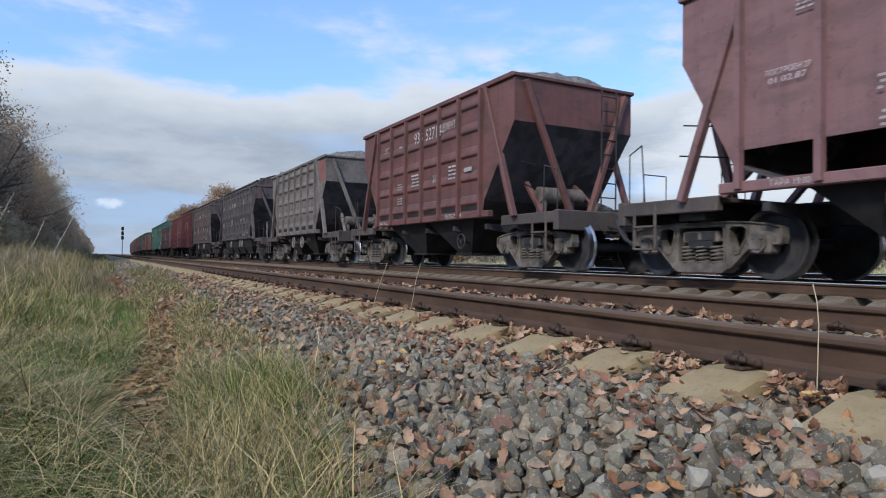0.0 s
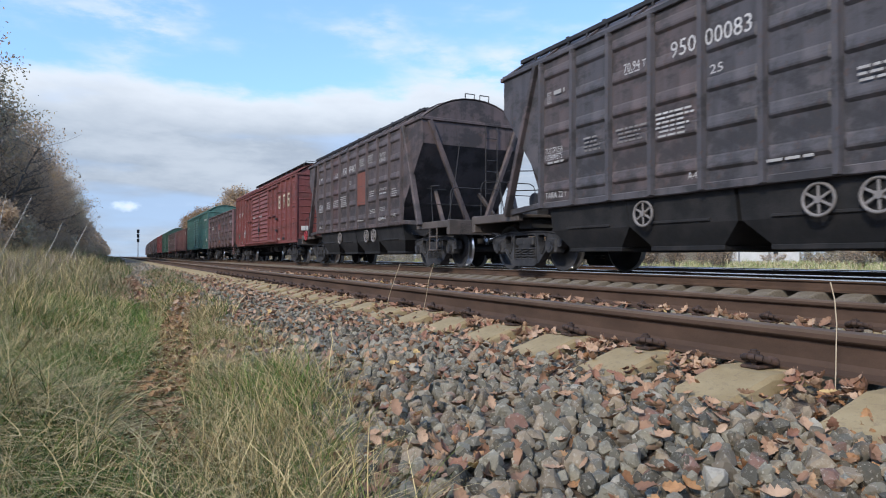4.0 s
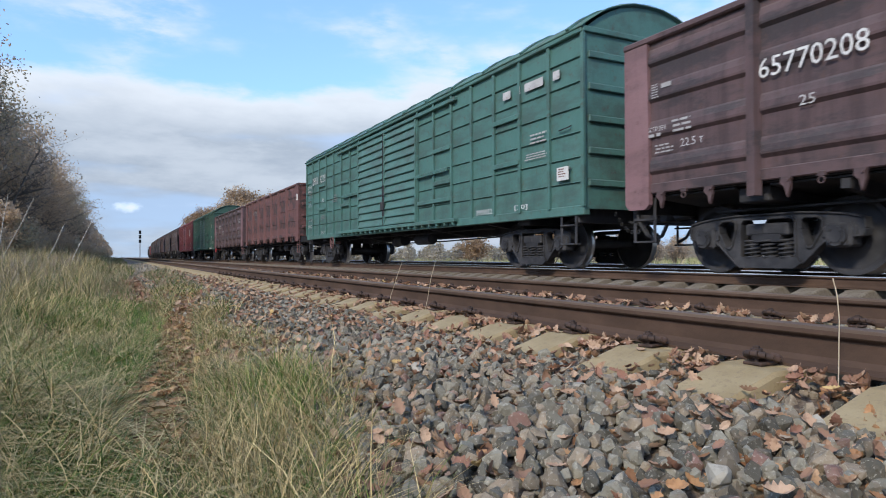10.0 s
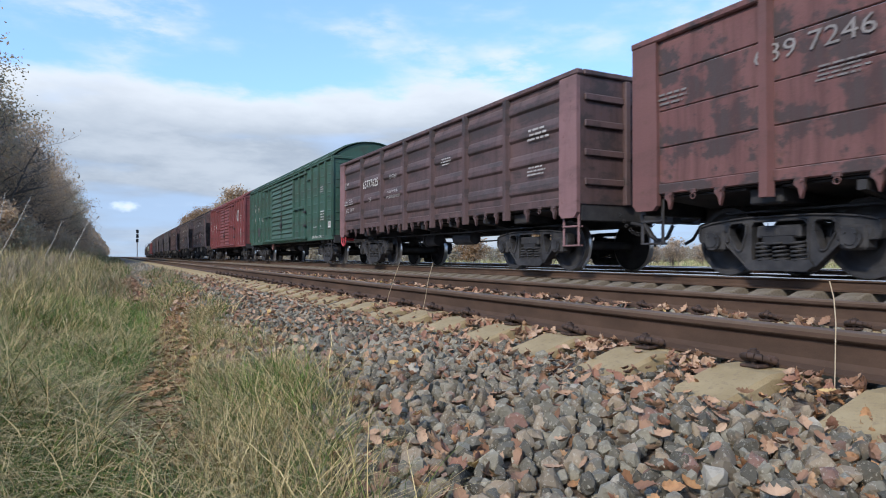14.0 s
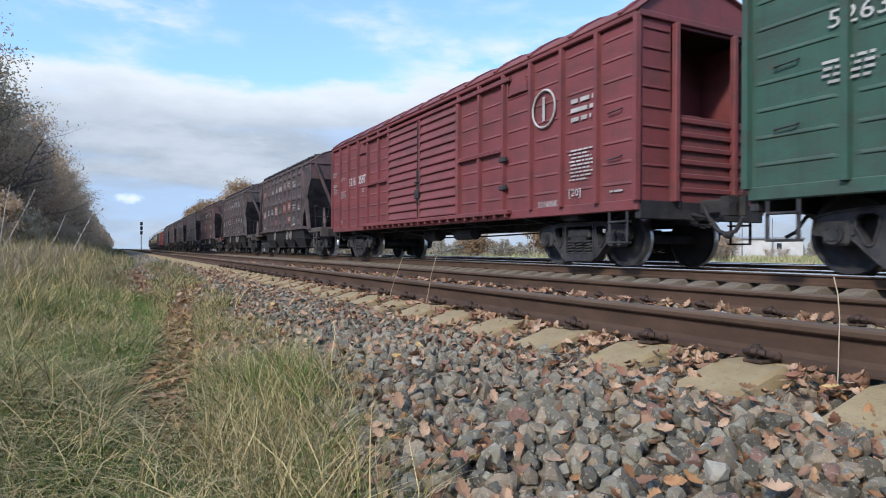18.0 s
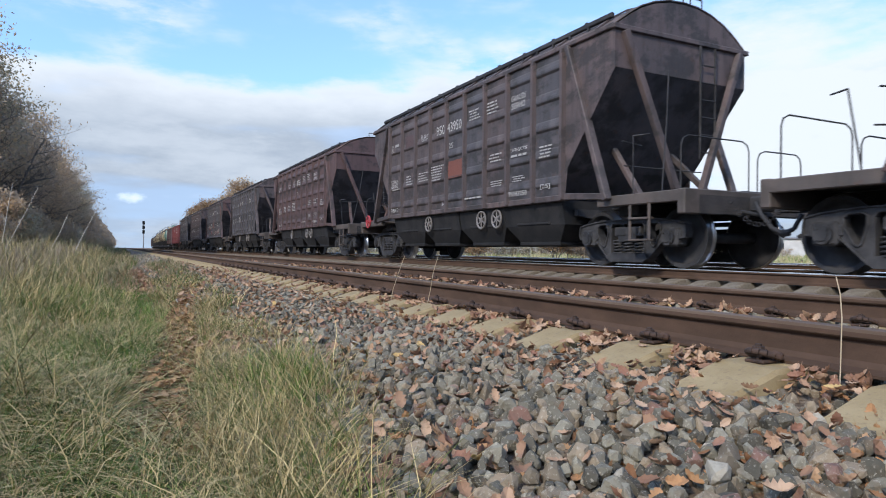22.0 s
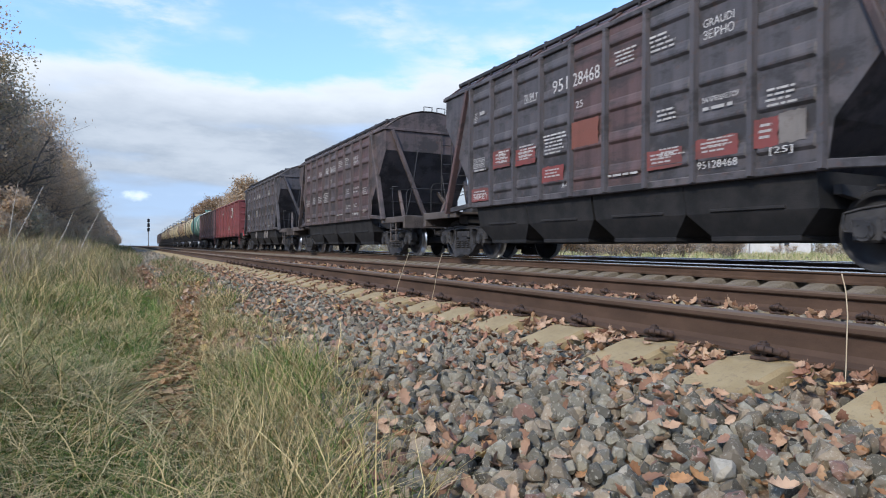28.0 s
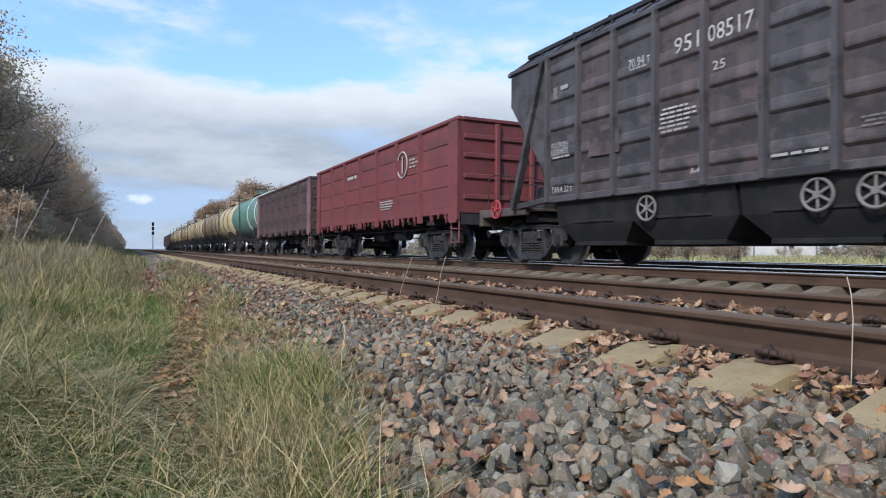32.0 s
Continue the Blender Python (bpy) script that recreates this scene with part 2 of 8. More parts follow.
M_DUSTY = material("cement_dusted_cast_steel", lambda a: (a.mix(a.ramp(a.noise(4, 5), 0.35, 0.7), (0.075, 0.068, 0.062), (0.17, 0.15, 0.135)), a.noise(40, 4), None), rough=0.85, bump=0.003)
M_DECK = paint("rust_dusted_deck_paint", (0.072, 0.063, 0.060), (0.12, 0.096, 0.084), dirty=0.6, patch=0.8)
M_TREAD = material("polished_wheel_tread", lambda a: (a.mix(a.ramp(a.noise(6, 4), 0.3, 0.7), (0.42, 0.41, 0.41), (0.55, 0.55, 0.56)), None, None), rough=0.28, metal=1.0)
M_SHINE = material("polished_rail_head", lambda a: (a.mix(a.ramp(a.noise(2, 4, stretch=(4, 0.3, 1)), 0.3, 0.7), (0.86, 0.86, 0.86), (0.93, 0.93, 0.93)), None, None), rough=0.20, metal=1.0)
M_RAIL = material("rusty_rail_steel", lambda a: (a.mix(a.ramp(a.noise(5, 6, 0.65, (1, 0.4, 1)), 0.35, 0.7), (0.055, 0.033, 0.022), (0.088, 0.053, 0.036)), a.noise(60, 4), None), rough=0.8, bump=0.0015)
M_RAILTOP = material("dull_brown_rail_head", lambda a: (a.mix(a.ramp(a.noise(5, 5, stretch=(1, 0.25, 1)), 0.35, 0.7), (0.105, 0.072, 0.052), (0.15, 0.108, 0.08)), a.noise(50, 3), None), rough=0.72, metal=0.1, bump=0.001)
M_CLIP = material("rusted_clip_iron", lambda a: (a.mix(a.ramp(a.noise(20, 4), 0.35, 0.7), (0.04, 0.027, 0.022), (0.085, 0.05, 0.036)), a.noise(80, 3), None), rough=0.8, bump=0.002)
M_CONCRETE = material("weathered_sleeper_concrete", lambda a: (a.mix(a.mul(a.ramp(a.noise(40, 5, 0.7), 0.5, 0.75), 0.6), a.mix(a.ramp(a.noise(4, 5), 0.3, 0.7), (0.25, 0.185, 0.095), (0.335, 0.26, 0.145)), (0.16, 0.115, 0.08)), a.noise(90, 5), None), rough=0.9, bump=0.003)


M_OLDCONC = material("oil_stained_sleeper_concrete", lambda a: (a.mix(a.mul(a.ramp(a.noise(30, 5, 0.7), 0.45, 0.7), 0.6), a.mix(a.ramp(a.noise(4, 5), 0.3, 0.7), (0.14, 0.118, 0.09), (0.22, 0.19, 0.15)), (0.085, 0.066, 0.052)), a.noise(90, 5), None), rough=0.9, bump=0.003)


def stone_look(a, single=False):
    pick = a.chance() if single else a.island()
    grey = a.mix(a.ramp(pick, 0.0, 0.45), (0.105, 0.097, 0.076), (0.25, 0.230, 0.176))
    tan = a.mix(a.ramp(pick, 0.50, 0.53), grey, (0.27, 0.215, 0.15))
    brown = a.mix(a.ramp(pick, 0.66, 0.68), tan, (0.17, 0.138, 0.098))
    dark = a.mix(a.ramp(pick, 0.74, 0.76), brown, (0.078, 0.072, 0.056))
    pale = a.mix(a.ramp(pick, 0.935, 0.945), dark, (0.35, 0.32, 0.26))
    rose = a.mix(a.ramp(pick, 0.965, 0.97), pale, (0.20, 0.115, 0.09))
    k = 0.032 if single else 1.0
    c = a.mix(a.mul(a.ramp(a.noise(38 * k, 5, 0.65), 0.45, 0.7), 0.55), rose, (0.10, 0.083, 0.058))
    c = a.mix(a.mul(a.ramp(a.noise(16 * k, 4, 0.6, seed=5.0), 0.5, 0.66), 0.4), c, (0.24, 0.175, 0.12))
    c = a.mix(a.mul(a.ramp(a.noise(120 * k, 3), 0.55, 0.7), 0.5), c, (0.42, 0.39, 0.32))
    return c, a.noise(60 * k, 6, 0.70), None


M_STONE = material("crushed_granite", stone_look, rough=0.88, bump=0.007)
M_STONE_ONE = material("crushed_granite_piece", lambda a: stone_look(a, True), rough=0.88, bump=0.007)


def gravel_look(a):
    c = a.mix(a.ramp(a.noise(28, 5, 0.7), 0.36, 0.64), (0.095, 0.066, 0.046), (0.215, 0.165, 0.118))
    c = a.mix(a.mul(a.ramp(a.noise(14, 4, 0.7, seed=3), 0.55, 0.68), 0.6), c, (0.29, 0.175, 0.105))
    return c, a.noise(26, 5, 0.7), None


M_GRAVEL = material("ballast_bed", gravel_look, rough=0.95, bump=0.03)


def soil_look(a):
    c = a.mix(a.ramp(a.noise(1.1, 5), 0.35, 0.65), (0.075, 0.066, 0.034), (0.13, 0.10, 0.056))
    c = a.mix(a.mul(a.ramp(a.noise(15, 5, 0.7, seed=2), 0.45, 0.65), 0.8), c, (0.175, 0.105, 0.055))
    return c, a.noise(12, 5, 0.7), None


M_SOIL = material("grassy_soil", soil_look, rough=0.95, bump=0.05)


def leaf_look(a, single=False):
    pick = a.chance() if single else a.island()
    c = a.mix(a.ramp(pick, 0.0, 0.6), (0.19, 0.10, 0.06), (0.37, 0.238, 0.152))
    c = a.mix(a.ramp(pick, 0.66, 0.70), c, (0.40, 0.275, 0.185))
    c = a.mix(a.ramp(pick, 0.85, 0.87), c, (0.23, 0.115, 0.075))
    c = a.mix(a.ramp(pick, 0.975, 0.98), c, (0.45, 0.31, 0.13))
    k = 0.04 if single else 1.0
    return a.mix(a.mul(a.ramp(a.noise(45 * k, 4), 0.5, 0.7), 0.4), c, (0.11, 0.055, 0.03)), a.noise(60 * k, 3), None


M_LEAF = material("dry_oak_leaves", leaf_look, rough=0.7, bump=0.004)
M_LEAF_ONE = material("dry_oak_leaf", lambda a: leaf_look(a, True), rough=0.7, bump=0.004)


def litter_look(a):
    pick = a.island()
    c = a.mix(a.ramp(pick, 0.0, 0.7), (0.18, 0.088, 0.042), (0.37, 0.205, 0.10))
    c = a.mix(a.ramp(pick, 0.78, 0.82), c, (0.36, 0.225, 0.13))
    return a.mix(a.mul(a.ramp(a.noise(45, 4), 0.5, 0.7), 0.4), c, (0.08, 0.042, 0.024)), a.noise(60, 3), None


M_LITTER = material("trodden_brown_leaves", litter_look, rough=0.75, bump=0.004)


def grass_mat(name, greens, straws, share, patchy=1.2):
    def build(a):
        pick = a.island()
        sel = a.add(pick, a.mul(a.add(a.noise(1.3, 3, 0.6), -0.5), patchy))
        g = a.mix(a.ramp(pick, 0.0, 0.8), greens[0], greens[1])
        d = a.mix(a.ramp(pick, 0.2, 1.0), straws[0], straws[1])
        return a.mix(a.ramp(sel, share - 0.02, share + 0.02), g, d), None, None
    return material(name, build, rough=0.7, spec=0.2)


M_GRASS = grass_mat("mixed_green_grass", ((0.028, 0.058, 0.010), (0.175, 0.225, 0.045)), ((0.17, 0.12, 0.05), (0.58, 0.45, 0.23)), 0.47, 1.6)
M_DULL = grass_mat("dull_verge_grass", ((0.075, 0.095, 0.032), (0.16, 0.18, 0.065)), ((0.17, 0.13, 0.07), (0.36, 0.285, 0.17)), 0.45, 1.5)
M_LAWN = grass_mat("fresh_green_grass", ((0.028, 0.068, 0.012), (0.16, 0.25, 0.05)), ((0.19, 0.20, 0.07), (0.42, 0.36, 0.17)), 0.90, 0.4)
M_STRAW = grass_mat("dry_straw_grass", ((0.075, 0.10, 0.028), (0.17, 0.18, 0.06)), ((0.17, 0.125, 0.055), (0.54, 0.43, 0.22)), 0.30)
M_WEED = grass_mat("brown_dead_weeds", ((0.15, 0.125, 0.075), (0.22, 0.19, 0.11)), ((0.17, 0.125, 0.085), (0.33, 0.27, 0.20)), 0.25)
M_FIELD = grass_mat("meadow_grass", ((0.20, 0.25, 0.09), (0.32, 0.35, 0.15)), ((0.38, 0.33, 0.18), (0.50, 0.44, 0.27)), 0.5)


def foliage(name, a1, a2, b1):
    def build(a):
        pick = a.island()
        return a.mix(a.ramp(pick, 0.62, 0.8), a.mix(a.ramp(pick, 0.0, 0.6), a1, a2), b1), None, None
    m = material(name, build, rough=0.75, spec=0.2)
    # thin leaves let light through
    nt = m.node_tree
    bsdf, out = nt.nodes["Principled BSDF"], nt.nodes["Material Output"]
    thin, both = nt.nodes.new("ShaderNodeBsdfTranslucent"), nt.nodes.new("ShaderNodeMixShader")
    nt.links.new(bsdf.inputs["Base Color"].links[0].from_socket, thin.inputs[0])
    both.inputs[0].default_value = 0.45
    nt.links.new(bsdf.outputs[0], both.inputs[1])
    nt.links.new(thin.outputs[0], both.inputs[2])
    nt.links.new(both.outputs[0], out.inputs[0])
    return m


# distance haze is put into this scrub's pale leaf colour
M_FOL_HAZE = foliage("haze_paled_scrub", (0.36, 0.33, 0.28), (0.44, 0.40, 0.33), (0.46, 0.40, 0.27))
M_FOL_BROWN = foliage("russet_autumn_leaves", (0.39, 0.305, 0.23), (0.51, 0.40, 0.29), (0.56, 0.40, 0.24))
M_FOL_OLIVE = foliage("olive_autumn_leaves", (0.335, 0.305, 0.22), (0.45, 0.40, 0.27), (0.52, 0.40, 0.24))
M_FOL_GOLD = foliage("golden_autumn_leaves", (0.32, 0.215, 0.125), (0.40, 0.28, 0.165), (0.31, 0.20, 0.125))
M_FOL_GREEN = foliage("dark_green_leaves", (0.21, 0.22, 0.15), (0.29, 0.30, 0.19), (0.37, 0.31, 0.19))
M_BARK = material("grey_brown_bark", lambda a: (a.mix(a.ramp(a.noise(5, 5, stretch=(3, 3, 0.4)), 0.35, 0.7), (0.10, 0.088, 0.078), (0.22, 0.195, 0.17)), a.noise(12, 4, stretch=(3, 3, 0.5)), None), rough=0.9, bump=0.02)
M_COAL = material("heaped_load_grit", lambda a: (a.mix(a.ramp(a.noise(9, 5, 0.7), 0.35, 0.65), (0.10, 0.095, 0.09), (0.25, 0.235, 0.22)), a.noise(14, 5, 0.7), None), rough=0.95, bump=0.05)
M_GALV = material("galvanised_steel", lambda a: (a.mix(a.ramp(a.noise(8, 4), 0.3, 0.7), (0.24, 0.24, 0.245), (0.34, 0.34, 0.345)), None, None), rough=0.5, metal=0.6)
M_PLASTER = material("pale_render_wall", lambda a: (a.mix(a.ramp(a.noise(0.6, 5), 0.3, 0.7), (0.44, 0.44, 0.43), (0.54, 0.54, 0.53)), None, None), rough=0.85)
M_GLASS = material("dark_window_glass", lambda a: ((0.03, 0.035, 0.04), None, None), rough=0.1, spec=0.5)
M_ROOF = material("grey_sheet_roof", lambda a: (a.mix(a.ramp(a.noise(1.2, 4), 0.3, 0.7), (0.12, 0.12, 0.125), (0.19, 0.185, 0.18)), None, None), rough=0.6)
M_LENS = material("black_lens_glass", lambda a: ((0.012, 0.012, 0.014), None, None), rough=0.15, spec=0.5)

# ---- mesh building ----


class MB:
    """Collects vertices and faces of one mesh."""

    def __init__(self):
        self.v, self.f, self.m, self.smooth = [], [], [], []
        self.mat = 0
        self.soft = False

    def add(self, verts, faces):
        n = len(self.v)
        self.v.extend(verts)
        for f in faces:
            self.f.append(tuple(i + n for i in f))
            self.m.append(self.mat)
            self.smooth.append(self.soft)
        return self

    def box(self, x0, y0, z0, x1, y1, z1, c=0.008, m=None):
        """A box with chamfered edges."""
        x0, x1, y0, y1, z0, z1 = min(x0, x1), max(x0, x1), min(y0, y1), max(y0, y1), min(z0, z1), max(z0, z1)
        c = min(c, (x1 - x0) * 0.3, (y1 - y0) * 0.3, (z1 - z0) * 0.3)
        vs, index = [], {}
        for sx in (0, 1):
            for sy in (0, 1):
                for sz in (0, 1):
                    p = [(x0, x1)[sx], (y0, y1)[sy], (z0, z1)[sz]]
                    d = [(c, -c)[sx], (c, -c)[sy], (c, -c)[sz]]
                    for ax in range(3):
                        q = [p[i] + (d[i] if i != ax else 0) for i in range(3)]
                        index[sx, sy, sz, ax] = len(vs)
                        vs.append(Vector(q))
        fs = []
        for ax in range(3):
            o = [i for i in range(3) if i != ax]
            for s in (0, 1):
                ring = []
                for a, b in ((0, 0), (1, 0), (1, 1), (0, 1)):
                    k = [0, 0, 0]
                    k[ax], k[o[0]], k[o[1]] = s, a, b
                    ring.append(index[(*k, ax)])
                flip = (s == 1) == (ax == 1)
                fs.append(tuple(reversed(ring)) if flip else tuple(ring))
        for ax in range(3):
            o = [i for i in range(3) if i != ax]
            for a in (0, 1):
                for b in (0, 1):
                    k0, k1 = [0, 0, 0], [0, 0, 0]
                    k0[ax], k1[ax] = 0, 1
                    for k in (k0, k1):
                        k[o[0]], k[o[1]] = a, b
                    fs.append((index[(*k0, o[0])], index[(*k1, o[0])], index[(*k1, o[1])], index[(*k0, o[1])]))
        for k in ((a, b, d) for a in (0, 1) for b in (0, 1) for d in (0, 1)):
            fs.append((index[(*k, 0)], index[(*k, 1)], index[(*k, 2)]))
        if m is not None:
            vs = [m @ v for v in vs]
        return self.add([tuple(v) for v in vs], fs)

    def beam(self, p, q, w, h, c=0.006, up=(0, 0, 1)):
        """A box from p to q, w wide and h high."""
        p, q = Vector(p), Vector(q)
        d = q - p
        ln = d.length
        y = d.normalized()
        x = y.cross(Vector(up))
        if x.length < 1e-4:
            x = y.cross(Vector((1, 0, 0)))
        x.normalize()
        z = x.cross(y)
        m = Matrix(((x.x, y.x, z.x, p.x), (x.y, y.y, z.y, p.y), (x.z, y.z, z.z, p.z), (0, 0, 0, 1)))
        return self.box(-w / 2, 0, -h / 2, w / 2, ln, h / 2, c, m)

    def cyl(self, p, q, r, n=12, r2=None, caps=True):
        p, q = Vector(p), Vector(q)
        r2 = r if r2 is None else r2
        y = (q - p).normalized()
        x = y.orthogonal().normalized()
        z = x.cross(y)
        ring = [x * math.cos(2 * math.pi * i / n) + z * math.sin(2 * math.pi * i / n) for i in range(n)]
        vs = [tuple(p + d * r) for d in ring] + [tuple(q + d * r2) for d in ring]
        soft, self.soft = self.soft, True
        self.add(vs, [(i, (i + 1) % n, n + (i + 1) % n, n + i) for i in range(n)])
        self.soft = soft
        if caps:
            self.add([tuple(p + d * r) for d in ring], [tuple(range(n))[::-1]])
            self.add([tuple(q + d * r2) for d in ring], [tuple(range(n))])
        return self

    def pipe(self, points, r, n=6):
        for a, b in zip(points, points[1:]):
            self.cyl(a, b, r, n)
        return self

    def prism(self, outline, axis, a, b):
        """A flat outline of (u, v) drawn out along an axis: 0 gives (axis, u, v), 1 gives (u, axis, v), 2 gives (u, v, axis)."""
        def at(u, v, w):
            return ((w, u, v), (u, w, v), (u, v, w))[axis]
        n = len(outline)
        vs = [at(u, v, a) for u, v in outline] + [at(u, v, b) for u, v in outline]
        return self.add(vs, [tuple(range(n))[::-1], tuple(range(n, 2 * n))] + [(i, (i + 1) % n, n + (i + 1) % n, n + i) for i in range(n)])

    def lathe(self, profile, n=36, axis=0, centre=(0, 0, 0)):
        """A profile of (along, radius) turned round the x axis."""
        vs, fs = [], []
        k = len(profile)
        for i in range(n):
            a = 2 * math.pi * i / n
            for w, r in profile:
                vs.append((centre[0] + w, centre[1] + r * math.cos(a), centre[2] + r * math.sin(a)))
        for i in range(n):
            j = (i + 1) % n
            for s in range(k - 1):
                fs.append((i * k + s, i * k + s + 1, j * k + s + 1, j * k + s))
        return self.add(vs, fs)

    def torus(self, c, r, t, n=20, k=6, tilt=None):
        """A ring round the x axis."""
        vs, fs = [], []
        for i in range(n):
            a = 2 * math.pi * i / n
            for j in range(k):
                b = 2 * math.pi * j / k
                rr = r + t * math.cos(b)
                vs.append((c[0] + t * math.sin(b), c[1] + rr * math.cos(a), c[2] + rr * math.sin(a)))
        for i in range(n):
            for j in range(k):
                fs.append((i * k + j, i * k + (j + 1) % k, ((i + 1) % n) * k + (j + 1) % k, ((i + 1) % n) * k + j))
        soft, self.soft = self.soft, True
        self.add(vs, fs)
        self.soft = soft
        return self

    def mesh(self, name, *mats):
        me = bpy.data.meshes.new(name)
        me.from_pydata([tuple(v) for v in self.v], [], self.f)
        for m in mats:
            me.materials.append(m)
        me.polygons.foreach_set("material_index", self.m)
        me.polygons.foreach_set("use_smooth", self.smooth)
        me.update()
        b = bmesh.new()
        b.from_mesh(me)
        bmesh.ops.recalc_face_normals(b, faces=b.faces)
        b.to_mesh(me)
        b.free()
        return me


MESHES = {}


def part(name, mb, mat, parent, label="", at=None):
    """One mesh object under a thing or a part."""
    me = mb.mesh(name, *(mat if isinstance(mat, (list, tuple)) else (mat,))) if isinstance(mb, MB) else mb
    ob = new(name, me)
    ob.parent = parent
    if at is not None:
        ob.matrix_basis = at if isinstance(at, Matrix) else Matrix.Translation(at)
    return tagged(ob, label)


def kept(key, make):
    """The mesh of that key, made once."""
    if key not in MESHES:
        MESHES[key] = make()
    return MESHES[key]


MARK_SHIFT = [0.0]


def shifted(marks, d):
    """The same markings, set d further towards the wagon's front."""
    def run(w):
        MARK_SHIFT[0] = d
        marks(w)
        MARK_SHIFT[0] = 0.0
    return run


def bars(rows, parent, mat, x, y, z, w, h, label="faded stencilled lines", seed=1):
    """Writing too small to read: short bars in rows."""
    key = ("bars", rows, w, h, seed, mat.name)

    def make():
        rnd = random.Random(seed)
        mb = MB()
        step = h / rows
        for r in range(rows):
            u, stop = rnd.uniform(0, 0.12) * w, w * rnd.uniform(0.7, 1.0)
            top = h - r * step
            while u < stop:
                k = min(step * rnd.uniform(0.9, 2.8), stop - u)
                mb.add([(0, -u, top), (0, -u - k, top), (0, -u - k, top - step * 0.45), (0, -u, top - step * 0.45)], [(0, 1, 2, 3)])
                u += k + step * 0.4
        return mb.mesh("stencil", mat)
    return tagged(part("stencil", kept(key, make), mat, parent, label, (x, y - MARK_SHIFT[0], z)), kind="stuff")


def words(w, text, x, y0, y1, z0, z1, mat=None, label=""):
    """Painted writing that fills the field from y0 (where it starts) to y1 and from z0 up to z1."""
    mat = mat or M_STENCIL

    def make():
        cu = bpy.data.curves.new("writing", "FONT")
        cu.body, cu.size, cu.resolution_u = text, 1.0, 2
        ob = bpy.data.objects.new("writing", cu)
        me = bpy.data.meshes.new_from_object(ob)
        bpy.data.objects.remove(ob)
        me.materials.clear()
        me.materials.append(mat)
        co = np.array([v.co[:] for v in me.vertices])
        lo, hi = co.min(0), co.max(0)
        me.transform(Matrix.Diagonal(((y0 - y1) / (hi[0] - lo[0]), (z1 - z0) / (hi[1] - lo[1]), 1, 1)) @ Matrix.Translation((-lo[0], -lo[1], 0)))
        return me
    me = kept(("words", text, round(y0 - y1, 3), round(z1 - z0, 3), mat.name), make)
    return part("lettering", me, mat, w, label, Matrix(((0, 0, -1, x), (-1, 0, 0, y0 - MARK_SHIFT[0]), (0, 1, 0, z0), (0, 0, 0, 1))))


def lines(w, rows, x, y0, y1, z0, z1, seed=1, mat=None):
    return bars(rows if rows == 1 else round(rows * 1.5), w, mat or M_STENCIL, x, y0, z0, y0 - y1, z1 - z0, seed=seed)


def swatch(w, mat, x, y0, y1, z0, z1, label="repainted patch"):
    """A patch of other paint with uneven edges."""
    rnd = random.Random(int(abs(y0 * 1000)) + int(z0 * 77))
    n, mb, ring = 7, MB(), []
    for (a, b), (c, d) in (((y0, z0), (y1, z0)), ((y1, z0), (y1, z1)), ((y1, z1), (y0, z1)), ((y0, z1), (y0, z0))):
        for i in range(n):
            t = i / n
            ring.append((0.0, a + (c - a) * t + rnd.uniform(-0.012, 0.012), b + (d - b) * t + rnd.uniform(-0.012, 0.012)))
    mb.add(ring, [tuple(range(len(ring)))])
    return part("paint_patch", mb, mat, w, label, (x, -MARK_SHIFT[0], 0))

# ---- wagons: x across (the near side is negative), y along (the rear is positive), z up from the rail head ----
HALF = 1.52          # half the body's width
AXLE = 0.925         # half a bogie's wheelbase
WHEEL = 0.4785


def wheelset_mesh():
    mb = MB()
    mb.soft = True
    for s in (-1, 1):
        # from the outer rim face over disc and hub, then tread and flange
        face = [(0.735, 0.0), (0.735, 0.12), (0.80, 0.135), (0.815, 0.17), (0.79, 0.22), (0.765, 0.34), (0.775, 0.395), (0.845, 0.405), (0.855, 0.415), (0.855, 0.468)]
        tread = [(0.855, 0.468), (0.79, 0.4785), (0.755, 0.485), (0.74, 0.508), (0.725, 0.508), (0.72, 0.48)]
        back = [(0.72, 0.48), (0.72, 0.41), (0.735, 0.39), (0.745, 0.22), (0.72, 0.16), (0.70, 0.14), (0.70, 0.095)]
        mb.mat = 0
        mb.lathe([(s * a, r) for a, r in face], 40)
        mb.mat = 1
        mb.lathe([(s * a, r) for a, r in tread], 40)
        mb.mat = 0
        mb.lathe([(s * a, r) for a, r in back], 40)
        mb.cyl((s * 0.8, 0, 0), (s * 1.05, 0, 0), 0.075, 14)
        for k in range(6):
            a = k * math.pi / 3
            mb.cyl((s * 1.05, 0.045 * math.cos(a), 0.045 * math.sin(a)), (s * 1.065, 0.045 * math.cos(a), 0.045 * math.sin(a)), 0.012, 6)
    mb.mat = 0
    mb.cyl((-0.72, 0, 0), (0.72, 0, 0), 0.085, 16)
    return mb.mesh("wheelset", M_DARK, M_TREAD)


